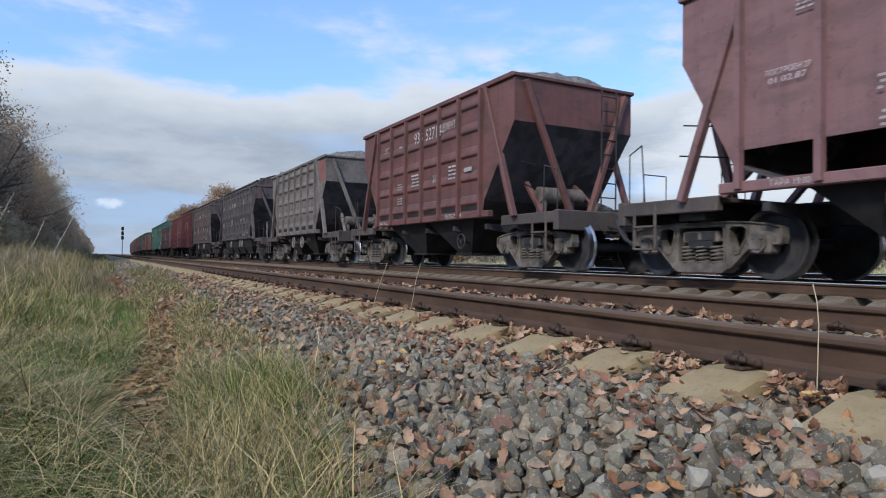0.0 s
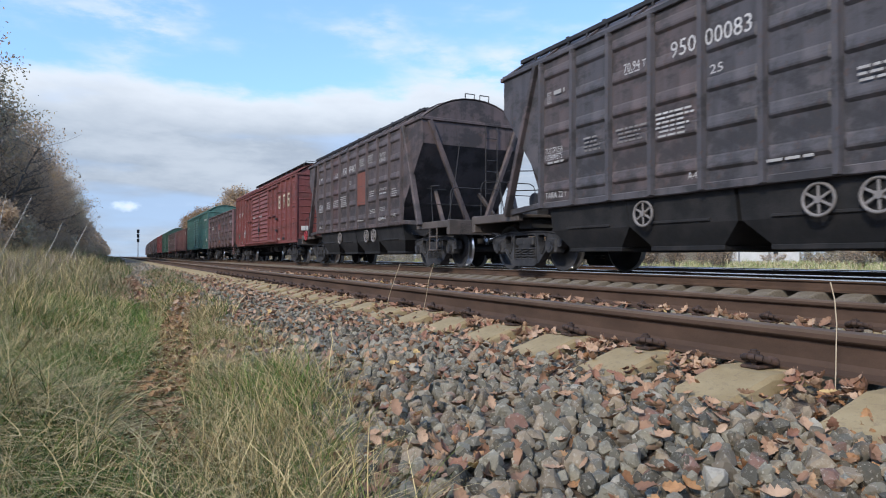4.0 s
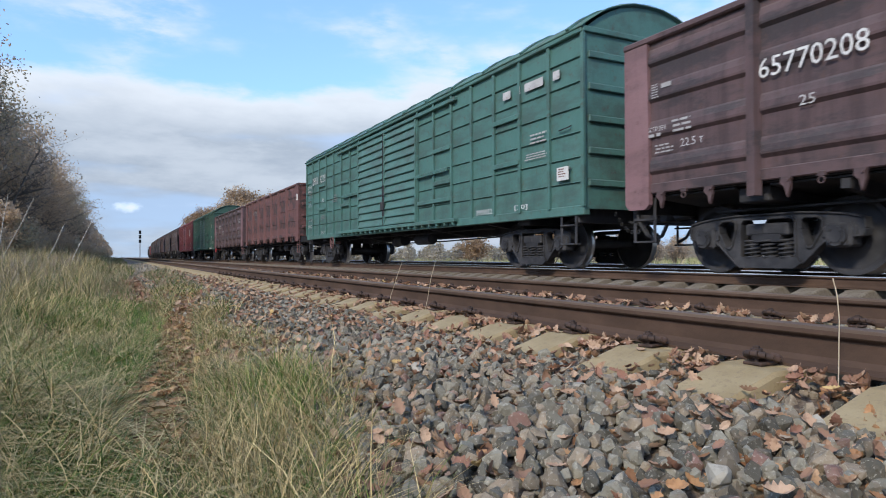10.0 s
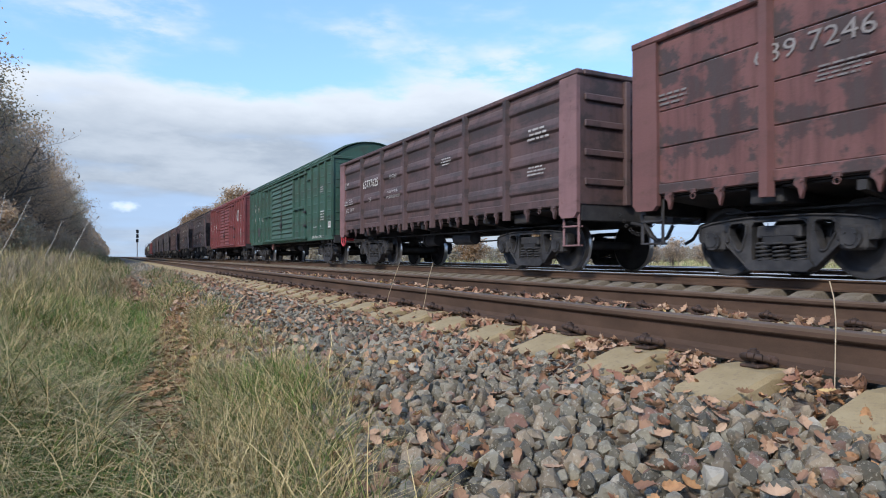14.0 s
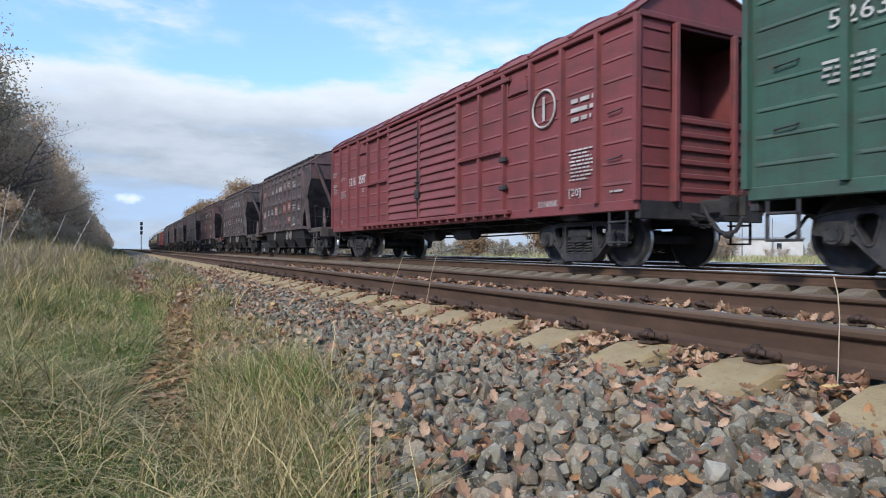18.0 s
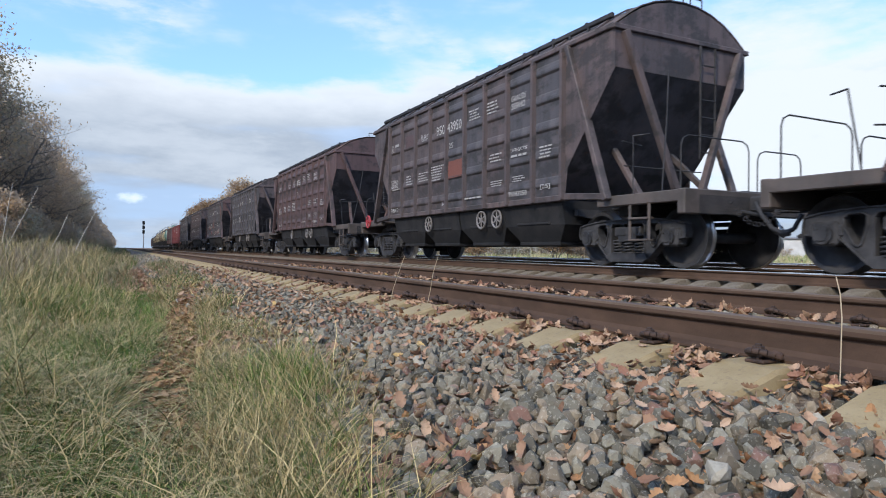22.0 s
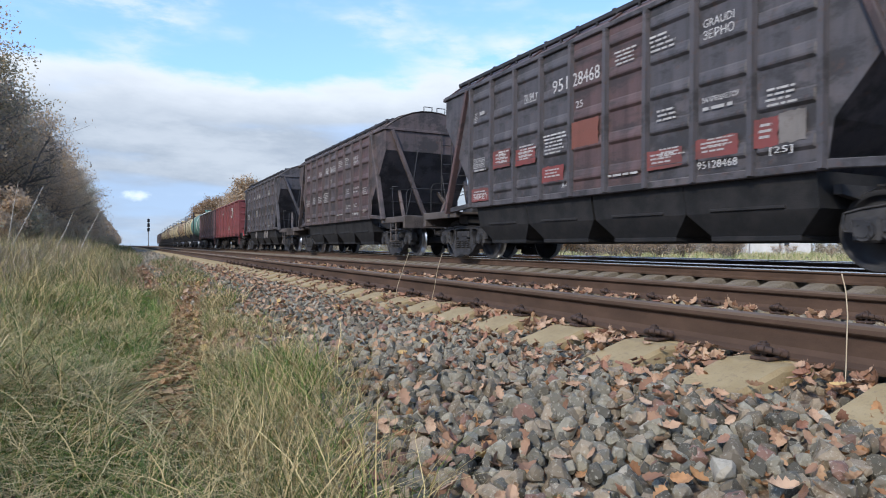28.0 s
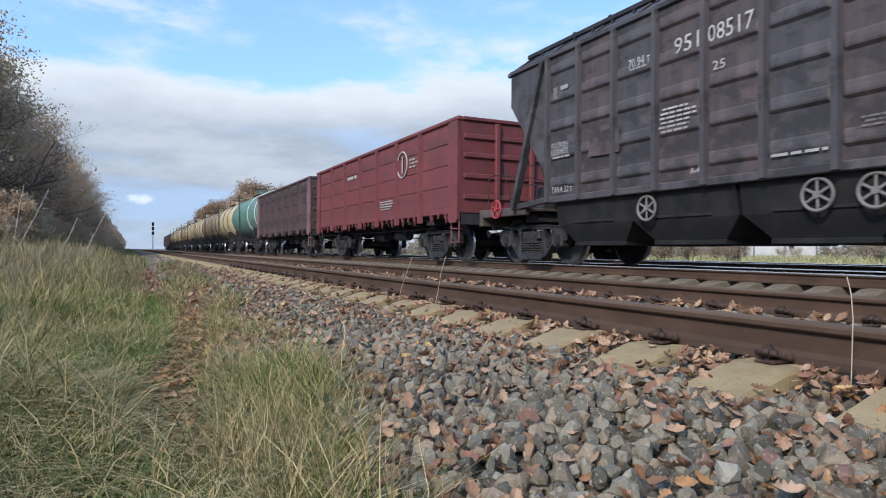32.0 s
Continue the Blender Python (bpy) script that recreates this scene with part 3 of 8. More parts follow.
def cut_plate(outline, holes, x0, x1):
    """A thick plate across x with holes through it; outlines of (y, z)."""
    bm = bmesh.new()
    edges = []
    for ring in [outline] + holes:
        vs = [bm.verts.new((x0, y, z)) for y, z in ring]
        edges += [bm.edges.new((vs[i], vs[(i + 1) % len(vs)])) for i in range(len(vs))]
    fill = bmesh.ops.triangle_fill(bm, edges=edges, use_beauty=True, use_dissolve=False)
    faces = [f for f in fill["geom"] if isinstance(f, bmesh.types.BMFace)]
    out = bmesh.ops.extrude_face_region(bm, geom=faces)
    for v in out["geom"]:
        if isinstance(v, bmesh.types.BMVert):
            v.co.x = x1
    bm.verts.index_update()
    mb = MB()
    mb.add([tuple(v.co) for v in bm.verts], [tuple(v.index for v in f.verts) for f in bm.faces])
    bm.free()
    return mb


def side_frame_mesh(cast):
    """A cast side frame: one heavy plate with two rounded windows, spring opening and axle-box jaws."""
    half = [(0.0, 0.775), (0.45, 0.775), (0.74, 0.755), (1.0, 0.725), (1.19, 0.68), (1.21, 0.55), (1.19, 0.47), (1.10, 0.47), (1.085, 0.61), (0.79, 0.61), (0.765, 0.42), (0.70, 0.37), (0.58, 0.25), (0.47, 0.15), (0.40, 0.12), (0.0, 0.11)]
    outline = half + [(-y, z) for y, z in reversed(half[1:-1])]
    tri = [(0.725, 0.66), (0.67, 0.71), (0.51, 0.715), (0.455, 0.68), (0.46, 0.57), (0.52, 0.37), (0.55, 0.335), (0.60, 0.35), (0.715, 0.55)]
    box = [(-0.385, 0.21), (0.385, 0.21), (0.385, 0.66), (0.34, 0.72), (-0.34, 0.72), (-0.385, 0.66)]
    mb = cut_plate(outline, [tri, [(-y, z) for y, z in tri], box], -0.07, 0.07)
    # flanges round the casting's rims
    for ring in (outline, tri, [(-y, z) for y, z in tri], box):
        for (a, b), (c, d) in zip(ring, ring[1:] + ring[:1]):
            mb.beam((-0.055, a, b), (-0.055, c, d), 0.024, 0.085, 0.006, (1, 0, 0))
    mb.prism([(-0.47, 0.15), (-0.38, 0.085), (0.38, 0.085), (0.47, 0.15), (0.42, 0.225), (-0.42, 0.225)], 0, -0.12, 0.12)
    # the bolster's end in the upper part of the opening
    mb.box(-0.10, -0.30, 0.50, 0.08, 0.30, 0.66, 0.02)
    mb.mat = 1
    mb.box(-0.108, -0.25, 0.525, -0.098, -0.03, 0.64, 0.004)
    mb.box(-0.108, 0.03, 0.525, -0.098, 0.25, 0.64, 0.004)
    return mb.mesh("side_frame", cast, M_DARK)


def axle_box_mesh(cast):
    mb = MB()
    mb.box(-0.13, -0.15, -0.13, 0.11, 0.15, 0.16, 0.03)
    mb.cyl((-0.13, 0, 0), (-0.17, 0, 0), 0.115, 16)
    mb.cyl((-0.17, 0, 0), (-0.185, 0, 0), 0.075, 12)
    for k in range(4):
        a = math.pi / 4 + k * math.pi / 2
        mb.cyl((-0.17, 0.092 * math.cos(a), 0.092 * math.sin(a)), (-0.188, 0.092 * math.cos(a), 0.092 * math.sin(a)), 0.014, 6)
    mb.box(-0.10, -0.20, -0.02, 0.08, -0.14, 0.12, 0.015)
    mb.box(-0.10, 0.14, -0.02, 0.08, 0.20, 0.12, 0.015)
    return mb.mesh("axle_box", cast)


def spring_mesh(cast):
    """A coil spring: a bar wound round the upright axis."""
    mb = MB()
    turns, n, k, r, t = 5, 60, 6, 0.088, 0.017
    vs, fs = [], []
    for i in range(n + 1):
        a = 2 * math.pi * turns * i / n
        c = Vector((r * math.cos(a), r * math.sin(a), 0.02 + 0.26 * i / n))
        o = Vector((math.cos(a), math.sin(a), 0))
        for j in range(k):
            b = 2 * math.pi * j / k
            vs.append(tuple(c + o * t * math.cos(b) + Vector((0, 0, t * math.sin(b)))))
    for i in range(n):
        for j in range(k):
            fs.append((i * k + j, i * k + (j + 1) % k, (i + 1) * k + (j + 1) % k, (i + 1) * k + j))
    mb.soft = True
    mb.add(vs, fs)
    return mb.mesh("spring", cast)


def bolster_mesh():
    mb = MB()
    mb.prism([(-1.12, 0.42), (-1.12, 0.54), (-0.7, 0.60), (0.7, 0.60), (1.12, 0.54), (1.12, 0.42), (0.6, 0.34), (-0.6, 0.34)], 1, -0.20, 0.20)
    mb.cyl((0, 0, 0.58), (0, 0, 0.70), 0.17, 16)
    for s in (-1, 1):
        mb.box(s * 0.70, -0.1, 0.58, s * 0.84, 0.1, 0.68, 0.01)
    return mb.mesh("bolster", M_DARK)


def brake_beam_mesh():
    mb = MB()
    mb.beam((-0.78, 0, 0.36), (0.78, 0, 0.36), 0.07, 0.09)
    for s in (-1, 1):
        mb.box(s * 0.72, -0.07, 0.22, s * 0.86, 0.03, 0.52, 0.02)
        mb.beam((s * 0.7, 0, 0.38), (s * 0.7, -0.12, 0.62), 0.04, 0.03)
    mb.beam((0, 0, 0.36), (0, -0.3, 0.50), 0.05, 0.06)
    return mb.mesh("brake_beam", M_DARK)


def add_bogies(wagon, base, cast=None):
    """Two three-piece bogies under a wagon, with side frames, axle boxes, springs and turning wheelsets."""
    cast = cast or M_CAST
    ck = cast.name
    for s in (-1, 1):
        bogie = part("bogie", kept("bolster", bolster_mesh), M_DARK, wagon, "sooty three-piece freight bogie", (0, s * base, 0))
        for a in (-1, 1):
            w = part("wheelset", kept("wheelset", wheelset_mesh), M_DARK, bogie, "black steel wheelset with bright worn treads", (0, a * AXLE, WHEEL))
            WHEELSETS.append((w, a * AXLE))
            part("brake_beam", kept("brake_beam", brake_beam_mesh), M_DARK, bogie, "", pose(0, a * 0.40, 0, 0, 0, 180 if a < 0 else 0))
        for x in (-1, 1):
            turn = 0 if x < 0 else 180
            part("side_frame", kept(("side_frame", ck), lambda: side_frame_mesh(cast)), cast, bogie, "", pose(x * 1.02, 0, 0, 0, 0, turn))
            for a in (-1, 1):
                part("axle_box", kept(("axle_box", ck), lambda: axle_box_mesh(cast)), cast, bogie, "", pose(x * 1.02, a * AXLE, WHEEL - 0.01, 0, 0, turn))
            for k in (-0.24, 0.0, 0.24):
                part("spring", kept(("spring", ck), lambda: spring_mesh(cast)), cast, bogie, "", (x * 1.05, k, 0.18))


WHEELSETS = []


def coupler_mesh():
    mb = MB()
    mb.box(-0.11, -0.75, -0.12, 0.11, -0.12, 0.12, 0.03)
    mb.prism([(-0.20, 0.02), (-0.24, -0.14), (-0.08, -0.20), (0.10, -0.13), (0.22, -0.15), (0.24, 0.02), (0.10, 0.05), (0.06, -0.04), (-0.06, -0.02), (-0.08, 0.06)], 2, -0.15, 0.15)
    mb.box(-0.20, -0.80, -0.17, 0.20, -0.66, 0.20, 0.02)
    mb.cyl((0.3, -0.7, -0.1), (0.3, -0.25, -0.2), 0.03, 8)
    mb.pipe([(0.3, -0.25, -0.2), (0.28, -0.1, -0.42), (0.22, 0.02, -0.5)], 0.028, 8)
    return mb.mesh("coupler", M_DARK)


def underframe(wagon, length, base, z=1.0, deep=0.30, wide=1.45):
    """Centre sill, cross-bearers, side sills, couplers and brake gear of a wagon."""
    key = ("frame", length, base, z, wide)

    def make():
        mb = MB()
        half = length / 2 - 0.62
        for s in (-1, 1):
            mb.box(s * 0.12, -half, z - deep, s * 0.20, half, z, 0.01)
        mb.box(-0.26, -half, z - 0.03, 0.26, half, z + 0.01, 0.01)
        for y in np.linspace(-base + 1.2, base - 1.2, 5):
            mb.prism([(-wide, z - 0.05), (-wide, z - 0.16), (-0.3, z - deep), (0.3, z - deep), (wide, z - 0.16), (wide, z - 0.05)], 1, y - 0.05, y + 0.05)
        for s in (-1, 1):
            mb.box(-wide + 0.1, s * base - 0.22, z - 0.22, wide - 0.1, s * base + 0.22, z - 0.02, 0.02)
            mb.cyl((0, s * base, z - 0.40), (0, s * base, z - 0.1), 0.17, 14)
            mb.box(-wide, s * (half - 0.12), z - 0.26, wide, s * half, z + 0.03, 0.012)
        return mb.mesh("underframe", M_DARK)
    part("underframe", kept(key, make), M_DARK, wagon)
    for s in (-1, 1):
        part("coupler", kept("coupler", coupler_mesh), M_DARK, wagon, "", pose(0, s * (length / 2), 0.98, 0, 0, 0 if s > 0 else 180))
    hose_and_chain(wagon, -length / 2)


def brake_gear(wagon, z=0.95, y=0.0):
    def cylinder():
        mb = MB()
        mb.cyl((-0.55, -0.35, -0.25), (-0.55, 0.25, -0.25), 0.17, 16)
        mb.cyl((-0.55, 0.25, -0.25), (-0.55, 0.32, -0.25), 0.20, 16)
        mb.cyl((-0.55, 0.32, -0.25), (-0.55, 1.1, -0.25), 0.03, 8)
        mb.box(-0.62, -0.2, -0.1, -0.48, 0.1, 0.06, 0.01)
        return mb.mesh("brake_cylinder", M_DARK)

    def tank():
        mb = MB()
        mb.soft = True
        mb.cyl((-0.75, -0.45, -0.27), (-0.75, 0.45, -0.27), 0.15, 16)
        mb.lathe([(-0.0, 0.0), (0.0, 0.1)], 8, centre=(-0.75, 0, -0.27))
        mb.soft = False
        for s in (-1, 1):
            mb.box(-0.80, s * 0.3 - 0.03, -0.2, -0.70, s * 0.3 + 0.03, 0.06, 0.008)
        return mb.mesh("air_tank", M_DARK)

    def rods():
        mb = MB()
        mb.pipe([(-0.3, -4.6, -0.28), (-0.35, -1.6, -0.33), (-0.35, 1.6, -0.33), (-0.3, 4.6, -0.28)], 0.018, 6)
        mb.pipe([(-0.95, -5.2, -0.12), (-0.95, 5.2, -0.12)], 0.02, 6)
        mb.beam((-0.35, -0.5, -0.4), (-0.35, -0.45, 0.0), 0.03, 0.10)
        return mb.mesh("brake_rod", M_DARK)
    part("brake_cylinder", kept("brake_cylinder", cylinder), M_DARK, wagon, "", (0, y + 1.1, z))
    part("air_tank", kept("air_tank", tank), M_DARK, wagon, "", (0, y - 1.1, z))
    part("brake_rod", kept("brake_rod", rods), M_DARK, wagon, "", (0, y, z))


def handwheel_mesh():
    mb = MB()
    mb.torus((0, 0, 0), 0.205, 0.024, 28, 6)
    return mb


def handwheel(wagon, mat, x, y, z, label, size=1.0, spokes=6, thick=0.018):
    me = kept(("handwheel", mat.name), lambda: handwheel_mesh().mesh("handwheel", mat))
    ob = part("handwheel", me, mat, wagon, label, (x, y, z))
    ob.scale = (size, size, size)
    part("hub", kept(("wheel_hub", mat.name), lambda: MB().cyl((-0.025, 0, 0), (0.32, 0, 0), 0.05, 12).mesh("hub", mat)), mat, ob)
    bar = kept(("wheel_spoke", mat.name, thick), lambda: MB().beam((0, 0.03, 0), (0, 0.20, 0), thick * 2, 0.018, 0.005, (1, 0, 0)).mesh("spoke", mat))
    for k in range(spokes):
        part("spoke", bar, mat, ob, "", pose(0, 0, 0, 360 * k / spokes + 28, 0, 0))
    return ob


def hose_and_chain(wagon, y):
    """Air hose that hangs in a loop below the coupler, and a thin chain."""
    def hose():
        mb = MB()
        pts = [(-0.35, 0.0, 0.98), (-0.38, -0.12, 0.80), (-0.40, -0.30, 0.60), (-0.40, -0.48, 0.52), (-0.38, -0.62, 0.58), (-0.36, -0.72, 0.78)]
        mb.pipe(pts, 0.032, 8)
        mb.cyl((-0.41, -0.44, 0.52), (-0.39, -0.56, 0.53), 0.05, 8)
        return mb.mesh("air_hose", M_DARK)

    def chain():
        mb = MB()
        for i in range(13):
            t = i / 12
            z = 0.98 - 0.62 * (1 - (2 * t - 1) ** 2) * 0.55
            mb.torus((-0.75 + 0.02 * (i % 2), -0.9 * t, z), 0.030, 0.007, 8, 4)
        return mb.mesh("chain", M_DARK)
    part("air_hose", kept("air_hose", hose), M_DARK, wagon, "", (0, y + 0.36, 0))
    part("chain", kept("chain", chain), M_DARK, wagon, "", (0, y + 0.45, 0))


def ladder_mesh(h, w=0.4, step=0.3, r=0.013):
    """A ladder in the xz plane."""
    mb = MB()
    for s in (-1, 1):
        mb.beam((s * w / 2, 0, 0), (s * w / 2, 0, h), 0.04, 0.012)
    n = int(h / step)
    for i in range(n):
        mb.cyl((-w / 2, 0, 0.12 + i * step), (w / 2, 0, 0.12 + i * step), r, 6)
    return mb


def step_mesh(mat):
    mb = MB()
    for s in (-1, 1):
        mb.beam((0, s * 0.2, 0.10), (0, s * 0.2, -0.58), 0.055, 0.018)
    for k in (-0.22, -0.55):
        mb.box(-0.04, -0.2, k - 0.03, 0.10, 0.2, k, 0.005)
    return mb.mesh("footstep", mat)


def wagon_root(name, label, group="wagons of the freight train", category="railway wagon"):
    return tagged(new(name), label, category, group)


def swell_wall(y0, y1, z0, z1, x, n, deep, plain=0.35, side=-1, inset=0.10):
    """A pressed steel panel with n horizontal swells, as one closed sheet."""
    pts = []
    step = (z1 - z0) / n
    ramp = min(0.16, (1 - plain) * 0.36)
    for i in range(n):
        a = z0 + i * step
        lo = plain * 0.5
        pts += [(0.0, a), (0.0, a + step * lo), (deep * 0.92, a + step * (lo + ramp * 0.55)), (deep, a + step * (lo + ramp * 0.9)), (deep * 0.8, a + step * (1 - lo - ramp * 1.3)), (deep * 0.25, a + step * (1 - lo - ramp * 0.3)), (0.0, a + step * (1 - lo))]
    pts.append((0.0, z1))
    mb = MB()
    k = len(pts)
    inset = min(inset, (y1 - y0) * 0.2)
    # columns: edge, start of the swell, end of the swell, edge
    cols = [(y0, 0.0), (y0 + inset * 0.5, 0.0), (y0 + inset, 1.0), (y1 - inset, 1.0), (y1 - inset * 0.5, 0.0), (y1, 0.0)]
    vs = []
    for y, s in cols:
        for d, z in pts:
            vs.append((x + side * d * s, y, z))
    fs = []
    for c in range(len(cols) - 1):
        for i in range(k - 1):
            fs.append((c * k + i, (c + 1) * k + i, (c + 1) * k + i + 1, c * k + i + 1))
    mb.add(vs, fs)
    return mb


def arch(half, z, rise, n=12):
    """Points of a flat arch from one eave to the other."""
    out = []
    for i in range(n + 1):
        a = math.pi * (1 - i / n)
        u = math.cos(a)
        out.append((half * (u if abs(u) < 1 else math.copysign(1, u)), z + rise * (1 - abs(u) ** 2.2)))
    return out


# ---- covered grain hopper ----
GH_RIB = 4.05        # the ribbed part of the side
GH_TOP = 5.36        # half the body's length at the top
GH_EAVE, GH_SILL = 3.86, 1.25


def grain_hopper(paint_side, paint_end, label, marks=None, other=None, seed=1, wheels=((-1.72, 6), (-1.08, 6), (1.60, 6)), brake_wheel=False):
    w = wagon_root("grain_hopper_wagon", label)
    underframe(w, 14.72, 5.22, 1.06, 0.30, 1.20)
    add_bogies(w, 5.22)
    pk, ek = paint_side.name, paint_end.name
    n = 9
    bays = np.linspace(-GH_RIB, GH_RIB, n + 1)

    rnd = random.Random(seed)

    def wall(side, m):
        return swell_wall(0, bays[1] - bays[0], GH_SILL, GH_EAVE, side * HALF, 5, 0.039, 0.60, side).mesh("wall_panel", m)

    def gusset(side, s):
        # plain plate beyond the ribs, cut to the slope of the end
        mb = MB()
        mb.prism([(s * GH_RIB, GH_SILL), (s * GH_RIB, GH_EAVE), (s * GH_TOP, GH_EAVE), (s * GH_TOP, 3.20), (s * (GH_RIB + 0.12), 1.72), (s * (GH_RIB + 0.05), GH_SILL)], 0, side * HALF, side * (HALF - 0.012))
        return mb.mesh("gusset_plate", paint_side)

    def rib(side):
        mb = MB()
        mb.prism([(-0.055, 0), (-0.035, 0.075), (0.035, 0.075), (0.055, 0)], 2, GH_SILL - 0.08, GH_EAVE - 0.02)
        return mb.mesh("rib", paint_side)
    rib_turn = {-1: 90, 1: -90}
    for side in (-1, 1):
        for y in bays[:-1]:
            m = other if other and rnd.random() < 0.35 else paint_side
            part("wall_panel", kept(("gh_wall", side, m.name), lambda: wall(side, m)), m, w, "", (0, float(y), 0))
        for s in (-1, 1):
            part("gusset_plate", kept(("gh_gusset", side, s, pk), lambda: gusset(side, s)), paint_side, w)
        for y in bays:
            part("rib", kept(("gh_rib", pk), lambda: rib(side)), paint_side, w, "", pose(side * HALF, y, 0, 0, 0, rib_turn[side]))

    def chord():
        mb = MB()
        for side in (-1, 1):
            mb.box(side * (HALF - 0.03), -GH_TOP, GH_EAVE - 0.03, side * (HALF + 0.05), GH_TOP, GH_EAVE + 0.055, 0.012)
        return mb.mesh("top_chord", paint_side)

    def sill():
        mb = MB()
        for side in (-1, 1):
            mb.box(side * (HALF - 0.10), -GH_RIB - 0.06, GH_SILL - 0.10, side * (HALF + 0.02), GH_RIB + 0.06, GH_SILL + 0.012, 0.012)
            for s in (-1, 1):
                mb.beam((side * (HALF - 0.03), s * (GH_RIB + 0.04), GH_SILL - 0.03), (side * (HALF - 0.03), s * (GH_RIB + 1.06), GH_SILL - 0.10), 0.08, 0.11, 0.01)
        return mb.mesh("side_sill", paint_side)
    part("top_chord", kept(("gh_chord", pk), chord), paint_side, w)
    part("side_sill", kept(("gh_sill", pk), sill), paint_side, w)

    def roof():
        mb = MB()
        prof = arch(HALF + 0.03, GH_EAVE + 0.03, 0.62, 14)
        inner = [(x * 0.985, z - 0.02) for x, z in prof]
        mb.soft = True
        mb.prism(prof + inner[::-1], 1, -GH_TOP, GH_TOP)
        mb.soft = False
        for y in np.linspace(-GH_TOP + 0.4, GH_TOP - 0.4, 10):
            a = arch(HALF + 0.045, GH_EAVE + 0.05, 0.62, 10)
            for p, q in zip(a, a[1:]):
                mb.beam((p[0], y, p[1]), (q[0], y, q[1]), 0.05, 0.03, 0.004)
        return mb.mesh("roof", paint_end)
    part("roof", kept(("gh_roof", ek), roof), paint_end, w, "arched sheet roof")

    def walkway():
        mb = MB()
        # loading hatch with its cover rail along one edge of the roof
        mb.box(-0.95, -4.4, GH_EAVE + 0.40, -0.45, 4.4, GH_EAVE + 0.53, 0.02)
        mb.box(-1.37, -5.1, GH_EAVE + 0.25, -1.30, 5.0, GH_EAVE + 0.33, 0.01)
        for y in np.linspace(-4.5, 4.5, 19):
            mb.box(-1.37, y - 0.02, GH_EAVE + 0.14, -1.32, y + 0.02, GH_EAVE + 0.26, 0.004)
        for y in np.linspace(-4.0, 4.0, 9):
            mb.box(-1.0, y - 0.04, GH_EAVE + 0.42, -0.40, y + 0.04, GH_EAVE + 0.56, 0.01)
        return mb.mesh("roof_walkway", M_DARK)
    part("roof_walkway", kept("gh_walk", walkway), M_DARK, w)

    def end(s):
        mb = MB()
        # gable and head panel
        prof = arch(HALF, GH_EAVE, 0.60, 14)
        mb.prism(prof, 1, s * GH_TOP, s * (GH_TOP - 0.02))
        mb.box(-HALF, s * (GH_TOP - 0.02), 3.20, HALF, s * GH_TOP, GH_EAVE + 0.01, 0.006)
        # bead between gable and head panel
        mb.box(-HALF - 0.06, s * (GH_TOP - 0.03), GH_EAVE - 0.05, HALF + 0.06, s * (GH_TOP + 0.05), GH_EAVE + 0.03, 0.01)
        return mb.mesh("end_panel", paint_end)

    # overhung slope: its shade is put into a dark grey, whatever the end paint
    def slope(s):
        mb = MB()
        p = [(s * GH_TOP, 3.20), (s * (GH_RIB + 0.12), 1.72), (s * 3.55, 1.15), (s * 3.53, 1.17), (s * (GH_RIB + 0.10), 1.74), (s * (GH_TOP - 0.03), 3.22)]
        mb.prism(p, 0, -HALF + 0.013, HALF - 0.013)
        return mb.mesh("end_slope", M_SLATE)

    def strut(x, s):
        mb = MB()
        mb.beam((x, s * 4.20, 3.84), (x, s * 5.22, 1.08), 0.10, 0.15, 0.012, (1, 0, 0))
        return mb.mesh("strut", paint_end)
    for s in (-1, 1):
        part("end_panel", kept(("gh_end", s, ek), lambda: end(s)), paint_end, w)
        part("end_slope", kept(("gh_slope", s), lambda: slope(s)), M_SLATE, w)
        for x in (-HALF - 0.02, HALF + 0.02):
            part("strut", kept(("gh_strut", x, s, ek), lambda: strut(x, s)), paint_end, w)
        for x in (-1.05, 1.05):
            def inner(x=x):
                mb = MB()
                mb.beam((x * 1.28, s * (GH_TOP + 0.04), 3.80), (x * 0.22, s * 5.50, 1.12), 0.11, 0.12, 0.012)
                return mb.mesh("strut", paint_end)
            part("strut", kept(("gh_inner", x, s, ek), inner), paint_end, w)
        for x in (-0.75, 0.75):
            def low(x=x):
                mb = MB()
                mb.beam((x * 0.9, s * 4.35, 2.15), (x * 1.2, s * 5.35, 1.10), 0.10, 0.10, 0.012)
                return mb.mesh("strut", paint_end)
            part("strut", kept(("gh_low", x, s, ek), low), paint_end, w)
        part("tie_bar", kept(("gh_tie", s, ek), lambda: MB().box(-0.70, s * 4.30, 2.11, 0.70, s * 4.38, 2.19, 0.012).mesh("tie_bar", paint_end)), paint_end, w)

        def deck():
            mb = MB()
            mb.box(-1.42, s * 4.9, 1.06, 1.42, s * 6.72, 1.12, 0.01)
            mb.box(-1.48, s * 4.9, 0.98, -1.36, s * 6.72, 1.15, 0.012)
            mb.box(1.36, s * 4.9, 0.98, 1.48, s * 6.72, 1.15, 0.012)
            mb.box(-1.48, s * 6.60, 0.80, 1.48, s * 6.74, 1.16, 0.014)
            return mb.mesh("end_deck", M_DECK)
        part("end_deck", kept(("gh_deck", s), deck), M_DECK, w)

        y = s * 6.55
